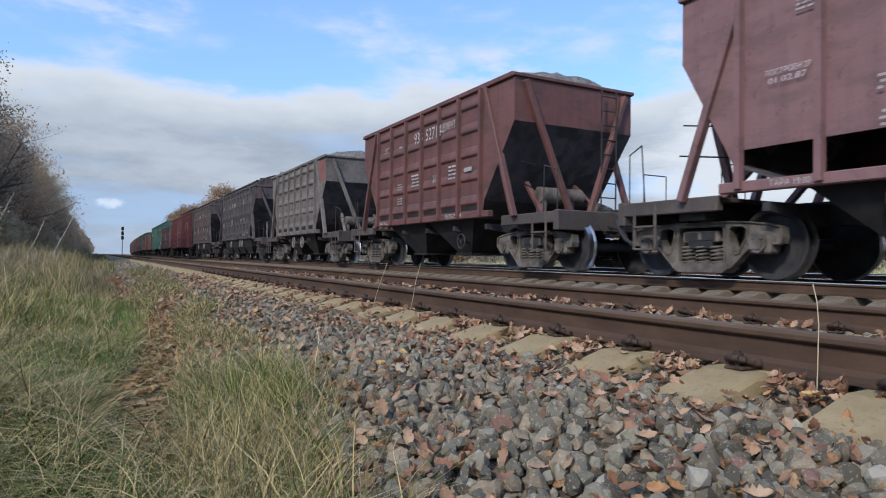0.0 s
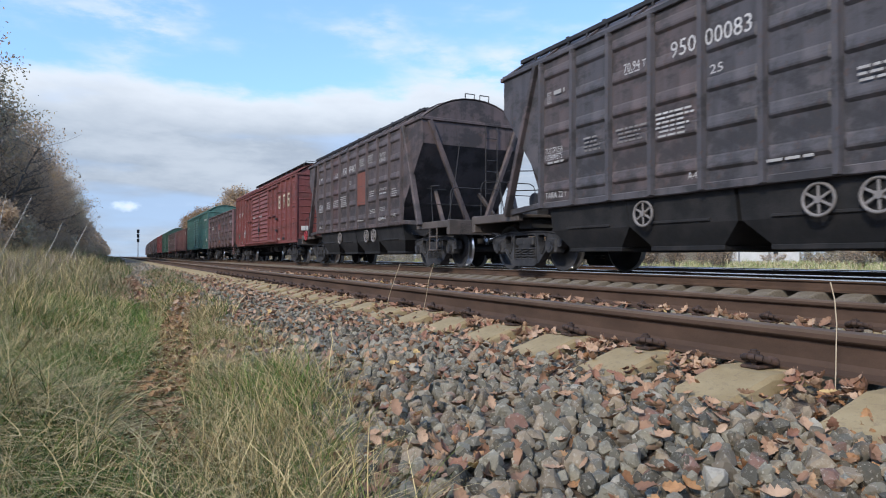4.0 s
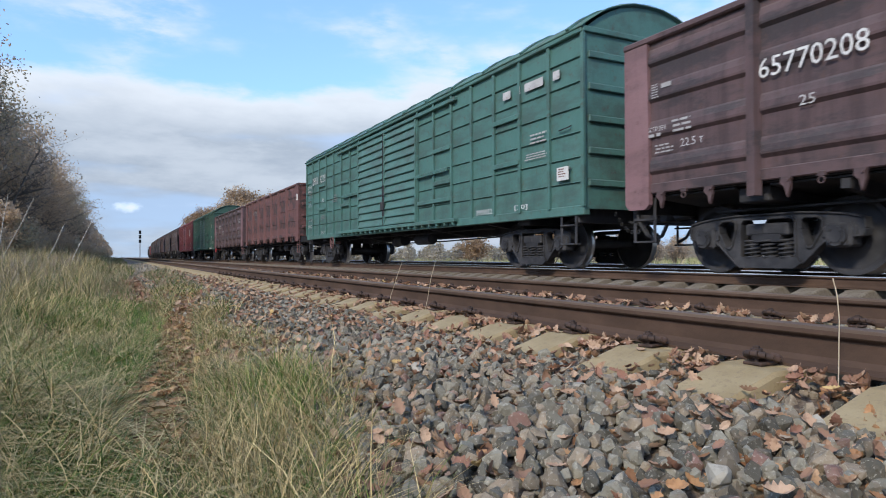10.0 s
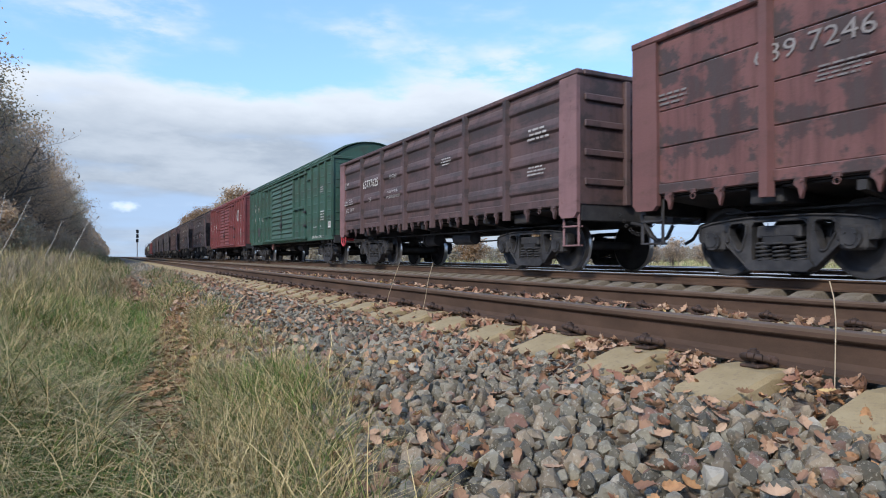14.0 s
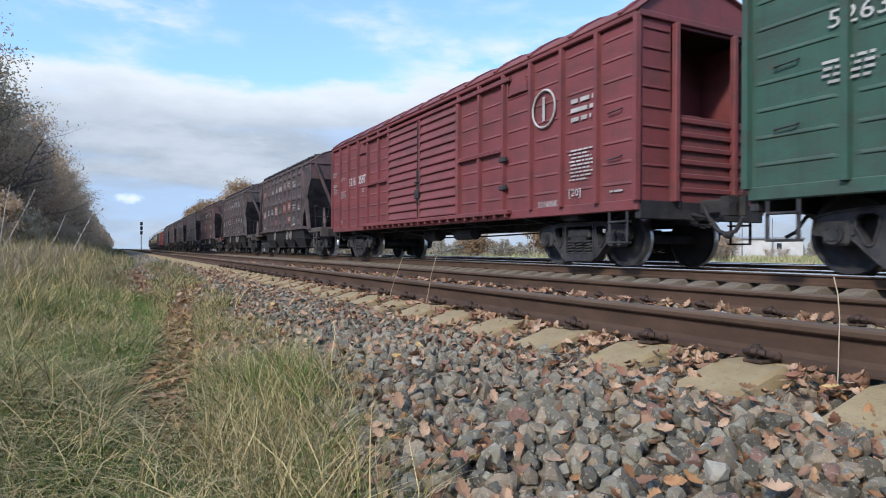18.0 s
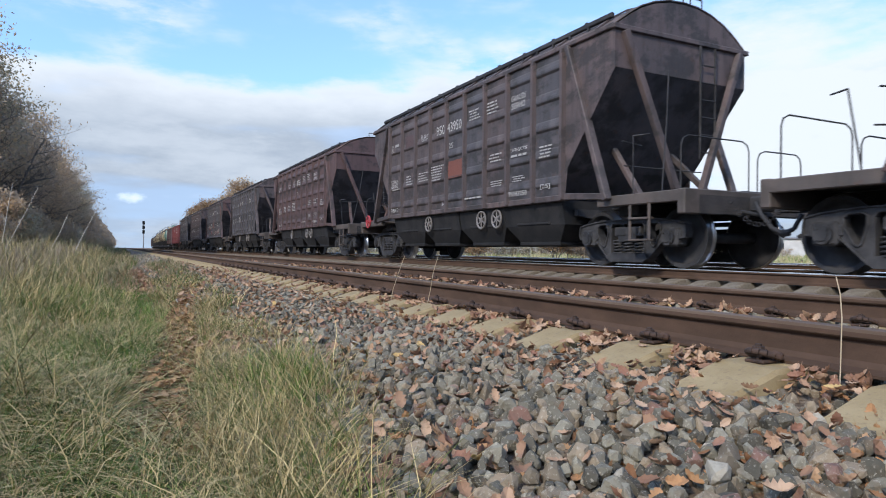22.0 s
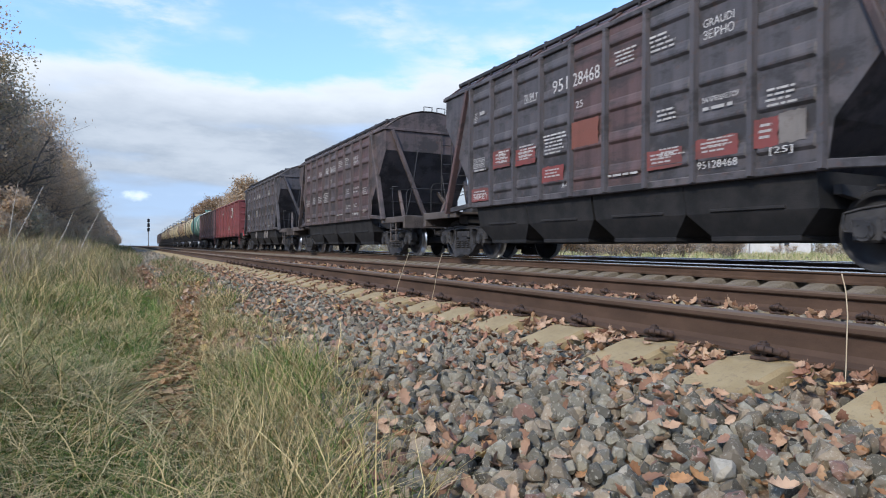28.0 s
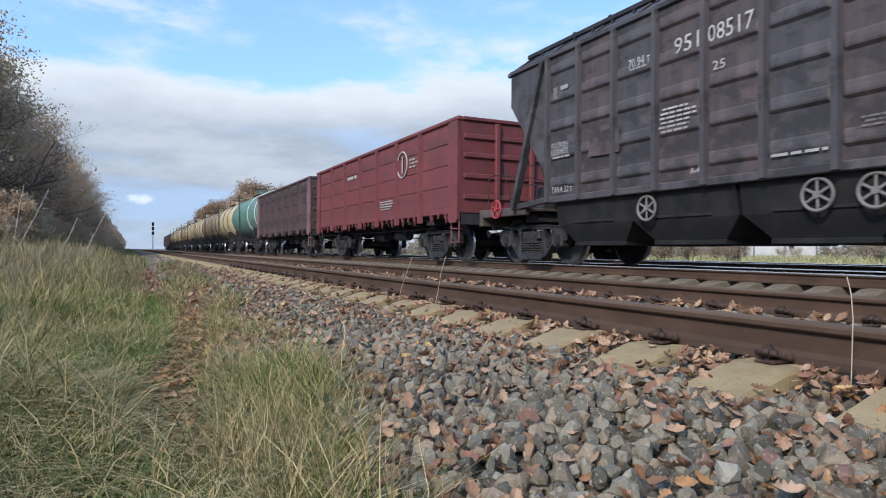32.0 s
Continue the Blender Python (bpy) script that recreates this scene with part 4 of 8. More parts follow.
        for i, run in enumerate(([(-1.35, y, 1.12), (-1.35, y, 1.80), (-1.31, y, 1.90), (-1.20, y, 1.95), (-0.05, y, 1.95), (0.06, y, 1.90), (0.1, y, 1.80), (0.1, y, 1.12)],
                                 [(0.30, y, 1.12), (0.30, y, 1.70), (0.36, y, 1.80), (0.48, y, 1.84), (1.22, y, 1.84), (1.32, y, 1.79), (1.36, y, 1.68), (1.36, y, 1.12)],
                                 [(-1.35, s * 5.6, 1.12), (-1.45, s * 5.7, 2.05), (-1.35, s * 5.95, 2.05)],
                                 [(-1.40, s * 5.45, 1.62), (-0.62, s * 5.2, 1.66), (0.62, s * 5.2, 1.66)],
                                 [(-1.40, s * 5.40, 2.02), (-0.70, s * 5.1, 2.04)])):
            part("handrail", kept(("gh_rail", s, i), lambda: MB().pipe(run, 0.011, 6).mesh("handrail", M_CAST)), M_CAST, w)
        if s < 0:
            part("pull_rod", kept("gh_rod", lambda: MB().pipe([(-0.55, -5.55, 3.25), (-0.75, -5.7, 2.3), (-1.1, -5.95, 1.12)], 0.011, 5).mesh("pull_rod", M_CAST)), M_CAST, w)
        if s < 0:
            part("footstep", kept(("footstep", M_DECK.name), lambda: step_mesh(M_DECK)), M_DECK, w, "", (-1.46, s * 5.85, 1.0))
    part("ladder", kept("gh_ladder", lambda: ladder_mesh(1.95, 0.36).mesh("ladder", M_CAST)), M_CAST, w, "", pose(0.50, -5.43, 1.85, 0, 0, 0))

    def hoop():
        x = 0.0
        return MB().pipe([(x - 0.14, -5.3, GH_EAVE + 0.58), (x - 0.14, -5.3, GH_EAVE + 0.78), (x + 0.14, -5.3, GH_EAVE + 0.78), (x + 0.14, -5.3, GH_EAVE + 0.56)], 0.013, 6).mesh("grab_hoop", M_CAST)
    for x in (-0.10, 0.35):
        part("grab_hoop", kept("gh_hoop", hoop), M_CAST, w, "", (x, 0, 0))

    # four discharge funnels between the bogies; near-black colour carries the shade under the body
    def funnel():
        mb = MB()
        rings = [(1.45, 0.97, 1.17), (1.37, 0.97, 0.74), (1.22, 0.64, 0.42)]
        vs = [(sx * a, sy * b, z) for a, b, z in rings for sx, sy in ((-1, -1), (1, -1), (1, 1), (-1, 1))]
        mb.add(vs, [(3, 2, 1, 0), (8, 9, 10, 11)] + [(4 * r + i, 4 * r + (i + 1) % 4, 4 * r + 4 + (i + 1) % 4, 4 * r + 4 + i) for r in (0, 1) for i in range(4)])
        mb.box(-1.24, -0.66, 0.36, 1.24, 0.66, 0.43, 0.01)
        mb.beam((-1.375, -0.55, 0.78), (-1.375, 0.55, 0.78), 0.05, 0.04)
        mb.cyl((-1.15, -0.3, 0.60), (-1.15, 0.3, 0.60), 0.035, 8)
        return mb.mesh("discharge_funnel", M_NEARBLACK)
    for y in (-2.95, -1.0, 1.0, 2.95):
        part("discharge_funnel", kept("gh_funnel", funnel), M_NEARBLACK, w, "", (0, y, 0))
    for y, spokes in wheels:
        handwheel(w, M_FAINT, -1.46, y, 0.92, "spoked pale grey handwheel", 0.9, spokes, 0.017 if spokes > 3 else 0.014)
    if brake_wheel:
        handwheel(w, M_WHEELRED, -1.50, 5.97, 1.14, "bright red spoked handbrake wheel", 0.9, 5, 0.014)

    def gear():
        mb = MB()
        mb.cyl((-0.9, 5.2, 1.42), (0.6, 5.2, 1.42), 0.16, 16)
        mb.box(-1.0, 4.95, 1.10, -0.7, 5.45, 1.32, 0.02)
        mb.pipe([(-0.2, 5.9, 1.12), (-0.25, 5.9, 1.5), (0.4, 5.9, 1.5)], 0.016, 6)
        mb.box(0.5, 5.6, 1.10, 1.2, 6.1, 1.42, 0.03)
        return mb.mesh("brake_gear", M_DARK)
    part("brake_gear", kept("gh_gear", gear), M_DARK, w)
    if marks:
        marks(w)
    return w


# ---- open-ribbed mineral hopper ----
MH_RIB, MH_TOP, MH_EAVE = 2.75, 3.92, 3.82


def mineral_hopper(mat, mat_end, label, plain=False, marks=None, wheels=False):
    w = wagon_root("mineral_hopper_wagon", label)
    MH_RIB = 3.02 if plain else 2.75
    underframe(w, 11.6, 3.95, 1.02, 0.30, 1.40)
    add_bogies(w, 3.95, M_DUSTY)
    bays = np.linspace(-MH_RIB, MH_RIB, 7)
    k = (mat.name, plain)

    def wall(side):
        if plain:
            mb = MB()
            mb.box(side * (HALF - 0.02), 0.0, 1.62, side * HALF, bays[1] - bays[0], MH_EAVE, 0.004)
            return mb.mesh("wall_panel", mat)
        return swell_wall(0, bays[1] - bays[0], 1.22, MH_EAVE, side * HALF, 5, 0.050, 0.55, side).mesh("wall_panel", mat)

    def gusset(side, s):
        mb = MB()
        mb.prism([(s * MH_RIB, 1.22), (s * MH_RIB, MH_EAVE), (s * MH_TOP, MH_EAVE), (s * MH_TOP, 2.92), (s * (MH_RIB + 0.1), 1.45), (s * (MH_RIB + 0.05), 1.22)], 0, side * HALF, side * (HALF - 0.012))
        return mb.mesh("gusset_plate", mat)

    def rib():
        mb = MB()
        mb.prism([(-0.05, 0), (-0.04, 0.085), (0.04, 0.085), (0.05, 0)], 2, 1.14, MH_EAVE - 0.02)
        return mb.mesh("rib", mat)
    for side in (-1, 1):
        for y in bays[:-1]:
            part("wall_panel", kept(("mh_wall", side, k), lambda: wall(side)), mat, w, "", (0, float(y), 0))
        for s in (-1, 1):
            part("gusset_plate", kept(("mh_gusset", side, s, k), lambda: gusset(side, s)), mat, w)
        for y in bays:
            part("rib", kept(("mh_rib", k), rib), mat, w, "", pose(side * HALF, y, 0, 0, 0, 90 if side < 0 else -90))

    if not plain:
        # discharge slots along the foot of each bay, their shaded insides painted near-black
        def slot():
            return MB().prism([(-0.36, 1.27), (0.36, 1.27), (0.40, 1.36), (0.38, 1.40), (-0.38, 1.40), (-0.40, 1.36)], 0, -HALF - 0.004, -HALF + 0.01).mesh("discharge_slot", M_NEARBLACK)
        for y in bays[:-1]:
            part("discharge_slot", kept("mh_slot", slot), M_NEARBLACK, w, "", (0, float(y) + (bays[1] - bays[0]) / 2, 0))

    def chord(side):
        mb = MB()
        mb.box(side * (HALF - 0.04), -MH_TOP, MH_EAVE - 0.05, side * (HALF + 0.06), MH_TOP, MH_EAVE + 0.05, 0.012)
        return mb.mesh("top_chord", mat)

    def low_sill(side):
        mb = MB()
        mb.box(side * (HALF - 0.10), -MH_RIB - 0.3, 1.10, side * (HALF + 0.03), MH_RIB + 0.3, 1.235, 0.012)
        return mb.mesh("side_sill", mat)
    for side in (-1, 1):
        part("top_chord", kept(("mh_chord", k, side), lambda: chord(side)), mat, w)
        part("side_sill", kept(("mh_sill", k, side), lambda: low_sill(side)), mat, w)

    def roof():
        mb = MB()
        rnd = random.Random(5)
        ny, nx = 26, 10
        vs, fs = [], []
        for j in range(ny + 1):
            for i in range(nx + 1):
                u, v = i / nx * 2 - 1, j / ny * 2 - 1
                z = MH_EAVE - 0.02 + 0.52 * (1 - abs(u) ** 2.2) * (1 - abs(v) ** 14) * (0.85 + 0.3 * noise.noise(Vector((u * 3, v * 9, 1)))) + rnd.uniform(-0.02, 0.03)
                vs.append((u * (HALF - 0.02), v * (MH_TOP - 0.02), z))
        for j in range(ny):
            for i in range(nx):
                a = j * (nx + 1) + i
                fs.append((a, a + 1, a + nx + 2, a + nx + 1))
        mb.add(vs, fs)
        return mb.mesh("load", M_COAL)
    part("load", kept("mh_load", roof), M_COAL, w, "grey heaped mineral load")
    for s in (-1, 1):
        def end():
            mb = MB()
            mb.box(-HALF, s * (MH_TOP - 0.02), 2.92, HALF, s * MH_TOP, MH_EAVE, 0.006)
            mb.box(-HALF - 0.05, s * (MH_TOP - 0.02), MH_EAVE - 0.04, HALF + 0.05, s * (MH_TOP + 0.05), MH_EAVE + 0.03, 0.01)
            return mb.mesh("end_panel", mat_end)

        # the recess under the end is shaded by colour, dark grey on all wagons
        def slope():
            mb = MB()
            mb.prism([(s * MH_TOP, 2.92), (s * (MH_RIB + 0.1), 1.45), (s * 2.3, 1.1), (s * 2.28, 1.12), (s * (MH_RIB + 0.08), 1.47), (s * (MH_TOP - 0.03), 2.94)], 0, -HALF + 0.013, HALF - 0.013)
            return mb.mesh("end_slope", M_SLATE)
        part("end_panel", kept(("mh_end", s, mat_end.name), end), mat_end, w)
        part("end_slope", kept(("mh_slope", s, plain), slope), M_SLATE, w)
        for x in (-1, 1):
            def outer():
                mb = MB()
                mb.beam((x * (HALF + 0.02), s * 2.92, MH_EAVE - 0.04), (x * (HALF + 0.0), s * 3.93, 1.05), 0.10, 0.13, 0.012, (1, 0, 0))
                return mb.mesh("strut", mat_end)

            def inner():
                mb = MB()
                mb.beam((x * 1.30, s * (MH_TOP + 0.05), 3.72), (x * 0.20, s * (MH_TOP + 0.16), 1.05), 0.11, 0.12, 0.012)
                return mb.mesh("strut", mat_end)

            def low():
                mb = MB()
                mb.beam((x * 0.62, s * 3.0, 1.95), (x * 0.78, s * 3.95, 1.05), 0.10, 0.10, 0.012)
                mb.beam((x * 0.62, s * 3.0, 1.95), (-x * 0.1, s * 3.0, 1.95), 0.08, 0.08, 0.012)
                return mb.mesh("strut", mat_end)
            part("strut", kept(("mh_out", x, s, mat_end.name), outer), mat_end, w)
            part("strut", kept(("mh_in", x, s, mat_end.name), inner), mat_end, w)
            part("strut", kept(("mh_low", x, s, mat_end.name), low), mat_end, w)

        def deck():
            mb = MB()
            mb.box(-1.42, s * 3.4, 1.02, 1.42, s * 5.15, 1.08, 0.01)
            for x in (-1, 1):
                mb.box(x * 1.34, s * 3.4, 0.90, x * 1.46, s * 5.2, 1.10, 0.012)
            mb.box(-1.46, s * 5.05, 0.76, 1.46, s * 5.2, 1.12, 0.014)
            return mb.mesh("end_deck", M_DECK)
        part("end_deck", kept(("mh_deck", s), deck), M_DECK, w)

        y = s * 5.05
        for i, run in enumerate(([(-1.40, s * 4.7, 1.08), (-1.42, s * 4.75, 1.95), (-1.36, y, 1.85), (-1.36, y, 1.08)],
                                 [(0.75, y, 1.08), (0.75, y, 1.9), (1.36, y, 1.9), (1.36, y, 1.08)],
                                 [(-1.42, s * 4.05, 1.70), (-0.6, s * 3.45, 1.66), (0.6, s * 3.45, 1.66)],
                                 [(-1.40, s * 4.0, 2.12), (-0.9, s * 3.75, 2.12)])):
            part("handrail", kept(("mh_rail", s, i), lambda: MB().pipe(run, 0.011, 6).mesh("handrail", M_CAST)), M_CAST, w)
        part("footstep", kept(("footstep", M_DECK.name), lambda: step_mesh(M_DECK)), M_DECK, w, "", (-1.46, s * 4.65, 0.97))
    part("ladder", kept("mh_ladder", lambda: ladder_mesh(2.7).mesh("ladder", M_CAST)), M_CAST, w, "", pose(0.75, -4.08, 1.1, 0, 0, 0))

    # shade beneath the body is put into the funnels' near-black colour
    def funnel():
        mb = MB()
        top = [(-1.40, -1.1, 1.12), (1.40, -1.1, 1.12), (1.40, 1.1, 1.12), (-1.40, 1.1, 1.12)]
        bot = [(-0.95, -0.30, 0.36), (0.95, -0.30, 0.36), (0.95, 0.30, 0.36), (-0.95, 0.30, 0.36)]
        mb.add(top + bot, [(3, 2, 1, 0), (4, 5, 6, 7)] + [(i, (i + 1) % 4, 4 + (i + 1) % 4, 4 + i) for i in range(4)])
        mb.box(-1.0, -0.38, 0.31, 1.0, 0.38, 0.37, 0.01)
        return mb.mesh("discharge_funnel", M_NEARBLACK)
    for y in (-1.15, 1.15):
        part("discharge_funnel", kept("mh_funnel", funnel), M_NEARBLACK, w, "", (0, y, 0))

    def gear():
        mb = MB()
        for y in (-3.55, ):
            mb.cyl((-0.65, y, 1.55), (0.42, y, 1.55), 0.17, 18)
            mb.cyl((0.42, y, 1.55), (0.50, y, 1.55), 0.11, 12)
            mb.box(-0.62, y - 0.12, 1.05, -0.52, y + 0.12, 1.5, 0.01)
            mb.box(0.1, y - 0.12, 1.05, 0.2, y + 0.12, 1.5, 0.01)
        mb.cyl((0.85, -3.95, 1.15), (0.85, -3.6, 1.28), 0.19, 14)
        return mb.mesh("brake_gear", M_DUSTY)
    part("brake_gear", kept("mh_gear", gear), M_DUSTY, w)
    for y in (-0.75, 0.48) if wheels else ():
        handwheel(w, M_FAINT, -1.44, y, 0.80, "spoked pale grey handwheel")
    if not wheels:
        handwheel(w, M_DARK, -1.30, -1.55, 0.62, "black spoked handwheel", 0.8, 3, 0.014)
    if marks:
        marks(w)
    return w


# ---- open gondola ----
GO_HALF, GO_TOP = 6.36, 3.47


def gondola(mat, label, pressed=True, marks=None, post_mat=None, red_wheel=None):
    post_mat = post_mat or mat
    corner_mat = M_MAUVE if mat is M_OXIDE else post_mat
    w = wagon_root("gondola_wagon", label)
    underframe(w, 13.92, 4.33, 1.14, 0.34, 1.45)
    add_bogies(w, 4.33)
    brake_gear(w, 0.98)
    posts = (-4.17, -2.5, -0.83, 0.83, 2.5, 4.17)
    stops = (-GO_HALF, *posts, GO_HALF)
    k = (mat.name, pressed)

    def panel(side, ln):
        return swell_wall(0, ln, 1.30, GO_TOP - 0.06, side * HALF, 4, 0.048, 0.50, side).mesh("wall_panel", mat)

    def board(side, ln, j):
        z = 1.30 + j * (GO_TOP - 1.36) / 4
        mb = MB()
        mb.box(side * (HALF - 0.05), 0, z + 0.006, side * (HALF + 0.006 * (j % 2)), ln, z + (GO_TOP - 1.36) / 4 - 0.006, 0.01)
        return mb.mesh("plank", mat)

    def rail(side):
        mb = MB()
        mb.box(side * (HALF - 0.06), -GO_HALF, 1.16, side * (HALF + 0.02), GO_HALF, 1.305, 0.012)
        return mb.mesh("side_sill", mat)

    def post():
        mb = MB()
        mb.prism([(-0.085, 0), (-0.055, 0.10), (0.055, 0.10), (0.085, 0)], 2, 0.98, GO_TOP - 0.08)
        return mb.mesh("post", post_mat)

    def chord():
        mb = MB()
        for side in (-1, 1):
            mb.box(side * (HALF - 0.07), -GO_HALF - 0.03, GO_TOP - 0.10, side * (HALF + 0.07), GO_HALF + 0.03, GO_TOP, 0.02)
        for s in (-1, 1):
            mb.box(-HALF + 0.075, s * (GO_HALF - 0.05), GO_TOP - 0.10, HALF - 0.075, s * (GO_HALF + 0.05), GO_TOP - 0.002, 0.02)
        return mb.mesh("top_chord", mat)

    def end(s):
        mb = MB()
        mb.box(-HALF, s * (GO_HALF - 0.05), 1.16, HALF, s * GO_HALF, GO_TOP - 0.1, 0.01)
        return mb.mesh("end_wall", mat)

    def end_rib(s):
        mb = MB()
        mb.box(-HALF + 0.1, s * GO_HALF, -0.06, HALF - 0.1, s * (GO_HALF + 0.05), 0.06, 0.02)
        return mb.mesh("end_rib", mat)

    def end_post(s):
        mb = MB()
        mb.box(-0.06, s * (GO_HALF + 0.002), 1.16, 0.06, s * (GO_HALF + 0.10), GO_TOP - 0.12, 0.015)
        return mb.mesh("end_post", mat)

    def corner(s):
        mb = MB()
        mb.prism([(s * 0.10, 1.02), (s * 0.10, GO_TOP - 0.1), (s * -0.36, GO_TOP - 0.1), (s * -0.38, 1.9), (s * -0.38, 1.0), (s * -0.30, 0.93), (s * 0.02, 0.93)], 0, -0.03, 0.05)
        return mb.mesh("corner_plate", corner_mat)
    for side in (-1, 1):
        part("side_sill", kept(("go_sill", side, k), lambda: rail(side)), mat, w)
        for a, b in zip(stops, stops[1:]):
            ln = round(b - a, 3)
            if pressed:
                part("wall_panel", kept(("go_panel", side, ln, k), lambda: panel(side, ln)), mat, w, "", (0, a, 0))
            else:
                for j in range(4):
                    part("plank", kept(("go_plank", side, ln, j, k), lambda: board(side, ln, j)), mat, w, "", (0, a, 0))
        for y in posts:
            part("post", kept(("go_post", post_mat.name), post), post_mat, w, "", pose(side * HALF, y, 0, 0, 0, 90 if side < 0 else -90))
        for s in (-1, 1):
            part("corner_plate", kept(("go_corner", s * -side, k, corner_mat.name), lambda: corner(s * -side)), corner_mat, w, "", pose(side * (HALF + 0.03), s * (GO_HALF - 0.10), 0, 0, 0, 0 if side < 0 else 180))
    part("top_chord", kept(("go_chord", k), chord), mat, w)
    for s in (-1, 1):
        part("end_wall", kept(("go_end", s, k), lambda: end(s)), mat, w)
        for z in (1.55, 2.05, 2.55, 3.0):
            part("end_rib", kept(("go_erib", s, k), lambda: end_rib(s)), mat, w, "", (0, 0, z))
        for x in (-0.5, 0.5):
            part("end_post", kept(("go_epost", s, k), lambda: end_post(s)), mat, w, "", (x, 0, 0))

    def floor():
        mb = MB()
        mb.box(-HALF + 0.06, -GO_HALF + 0.06, 1.14, HALF - 0.06, GO_HALF - 0.06, 1.20, 0.01)
        return mb.mesh("floor_plate", M_DARK)
    part("floor_plate", kept("go_floor", floor), M_DARK, w)

    # hatch hooks that hang below the side
    def hook():
        mb = MB()
        mb.prism([(-0.07, 0.0), (0.06, 0.0), (0.075, -0.07), (0.02, -0.12), (-0.015, -0.24), (-0.055, -0.12), (-0.05, -0.06)], 0, -0.03, 0.02)
        mb.cyl((-0.05, -0.03, -0.04), (0.03, -0.03, -0.04), 0.018, 6)
        return mb.mesh("hatch_hook", mat)

    def hinge():
        mb = MB()
        mb.torus((-0.01, 0, -0.07), 0.038, 0.010, 12, 5)
        mb.box(-0.02, -0.05, -0.03, 0.02, 0.05, 0.03, 0.006)
        return mb.mesh("hatch_ring", mat)
    for a, b in zip(stops, stops[1:]):
        mid = (a + b) / 2
        for d in (-0.42, 0.42):
            part("hatch_hook", kept(("go_hook", k), hook), mat, w, "", pose(-HALF - 0.01, mid + d, 1.17, 0, 0, 0))
        part("hatch_ring", kept(("go_ring", k), hinge), mat, w, "", (-HALF - 0.02, mid, 1.16))

    def hatch():
        mb = MB()
        mb.beam((-1.42, 0, 1.12), (-0.3, 0, 1.02), 1.45, 0.03)
        return mb.mesh("floor_hatch", M_DARK)
    for a, b in zip(stops, stops[1:]):
        part("floor_hatch", kept("go_hatch", hatch), M_DARK, w, "", (0, (a + b) / 2, 0))
    part("footstep", kept(("footstep", corner_mat.name), lambda: step_mesh(corner_mat)), corner_mat, w, "", (-1.50, -6.12, 1.02))
    if red_wheel is None:
        part("footstep", kept(("footstep", M_DARK.name), lambda: step_mesh(M_DARK)), M_DARK, w, "", (-1.44, 6.1, 1.02))
    if red_wheel is not None:
        handwheel(w, M_WHEELRED, -1.50, red_wheel, 0.86, "bright red spoked handbrake wheel", 1.1, 3, 0.018)
    if marks:
        marks(w)
    return w


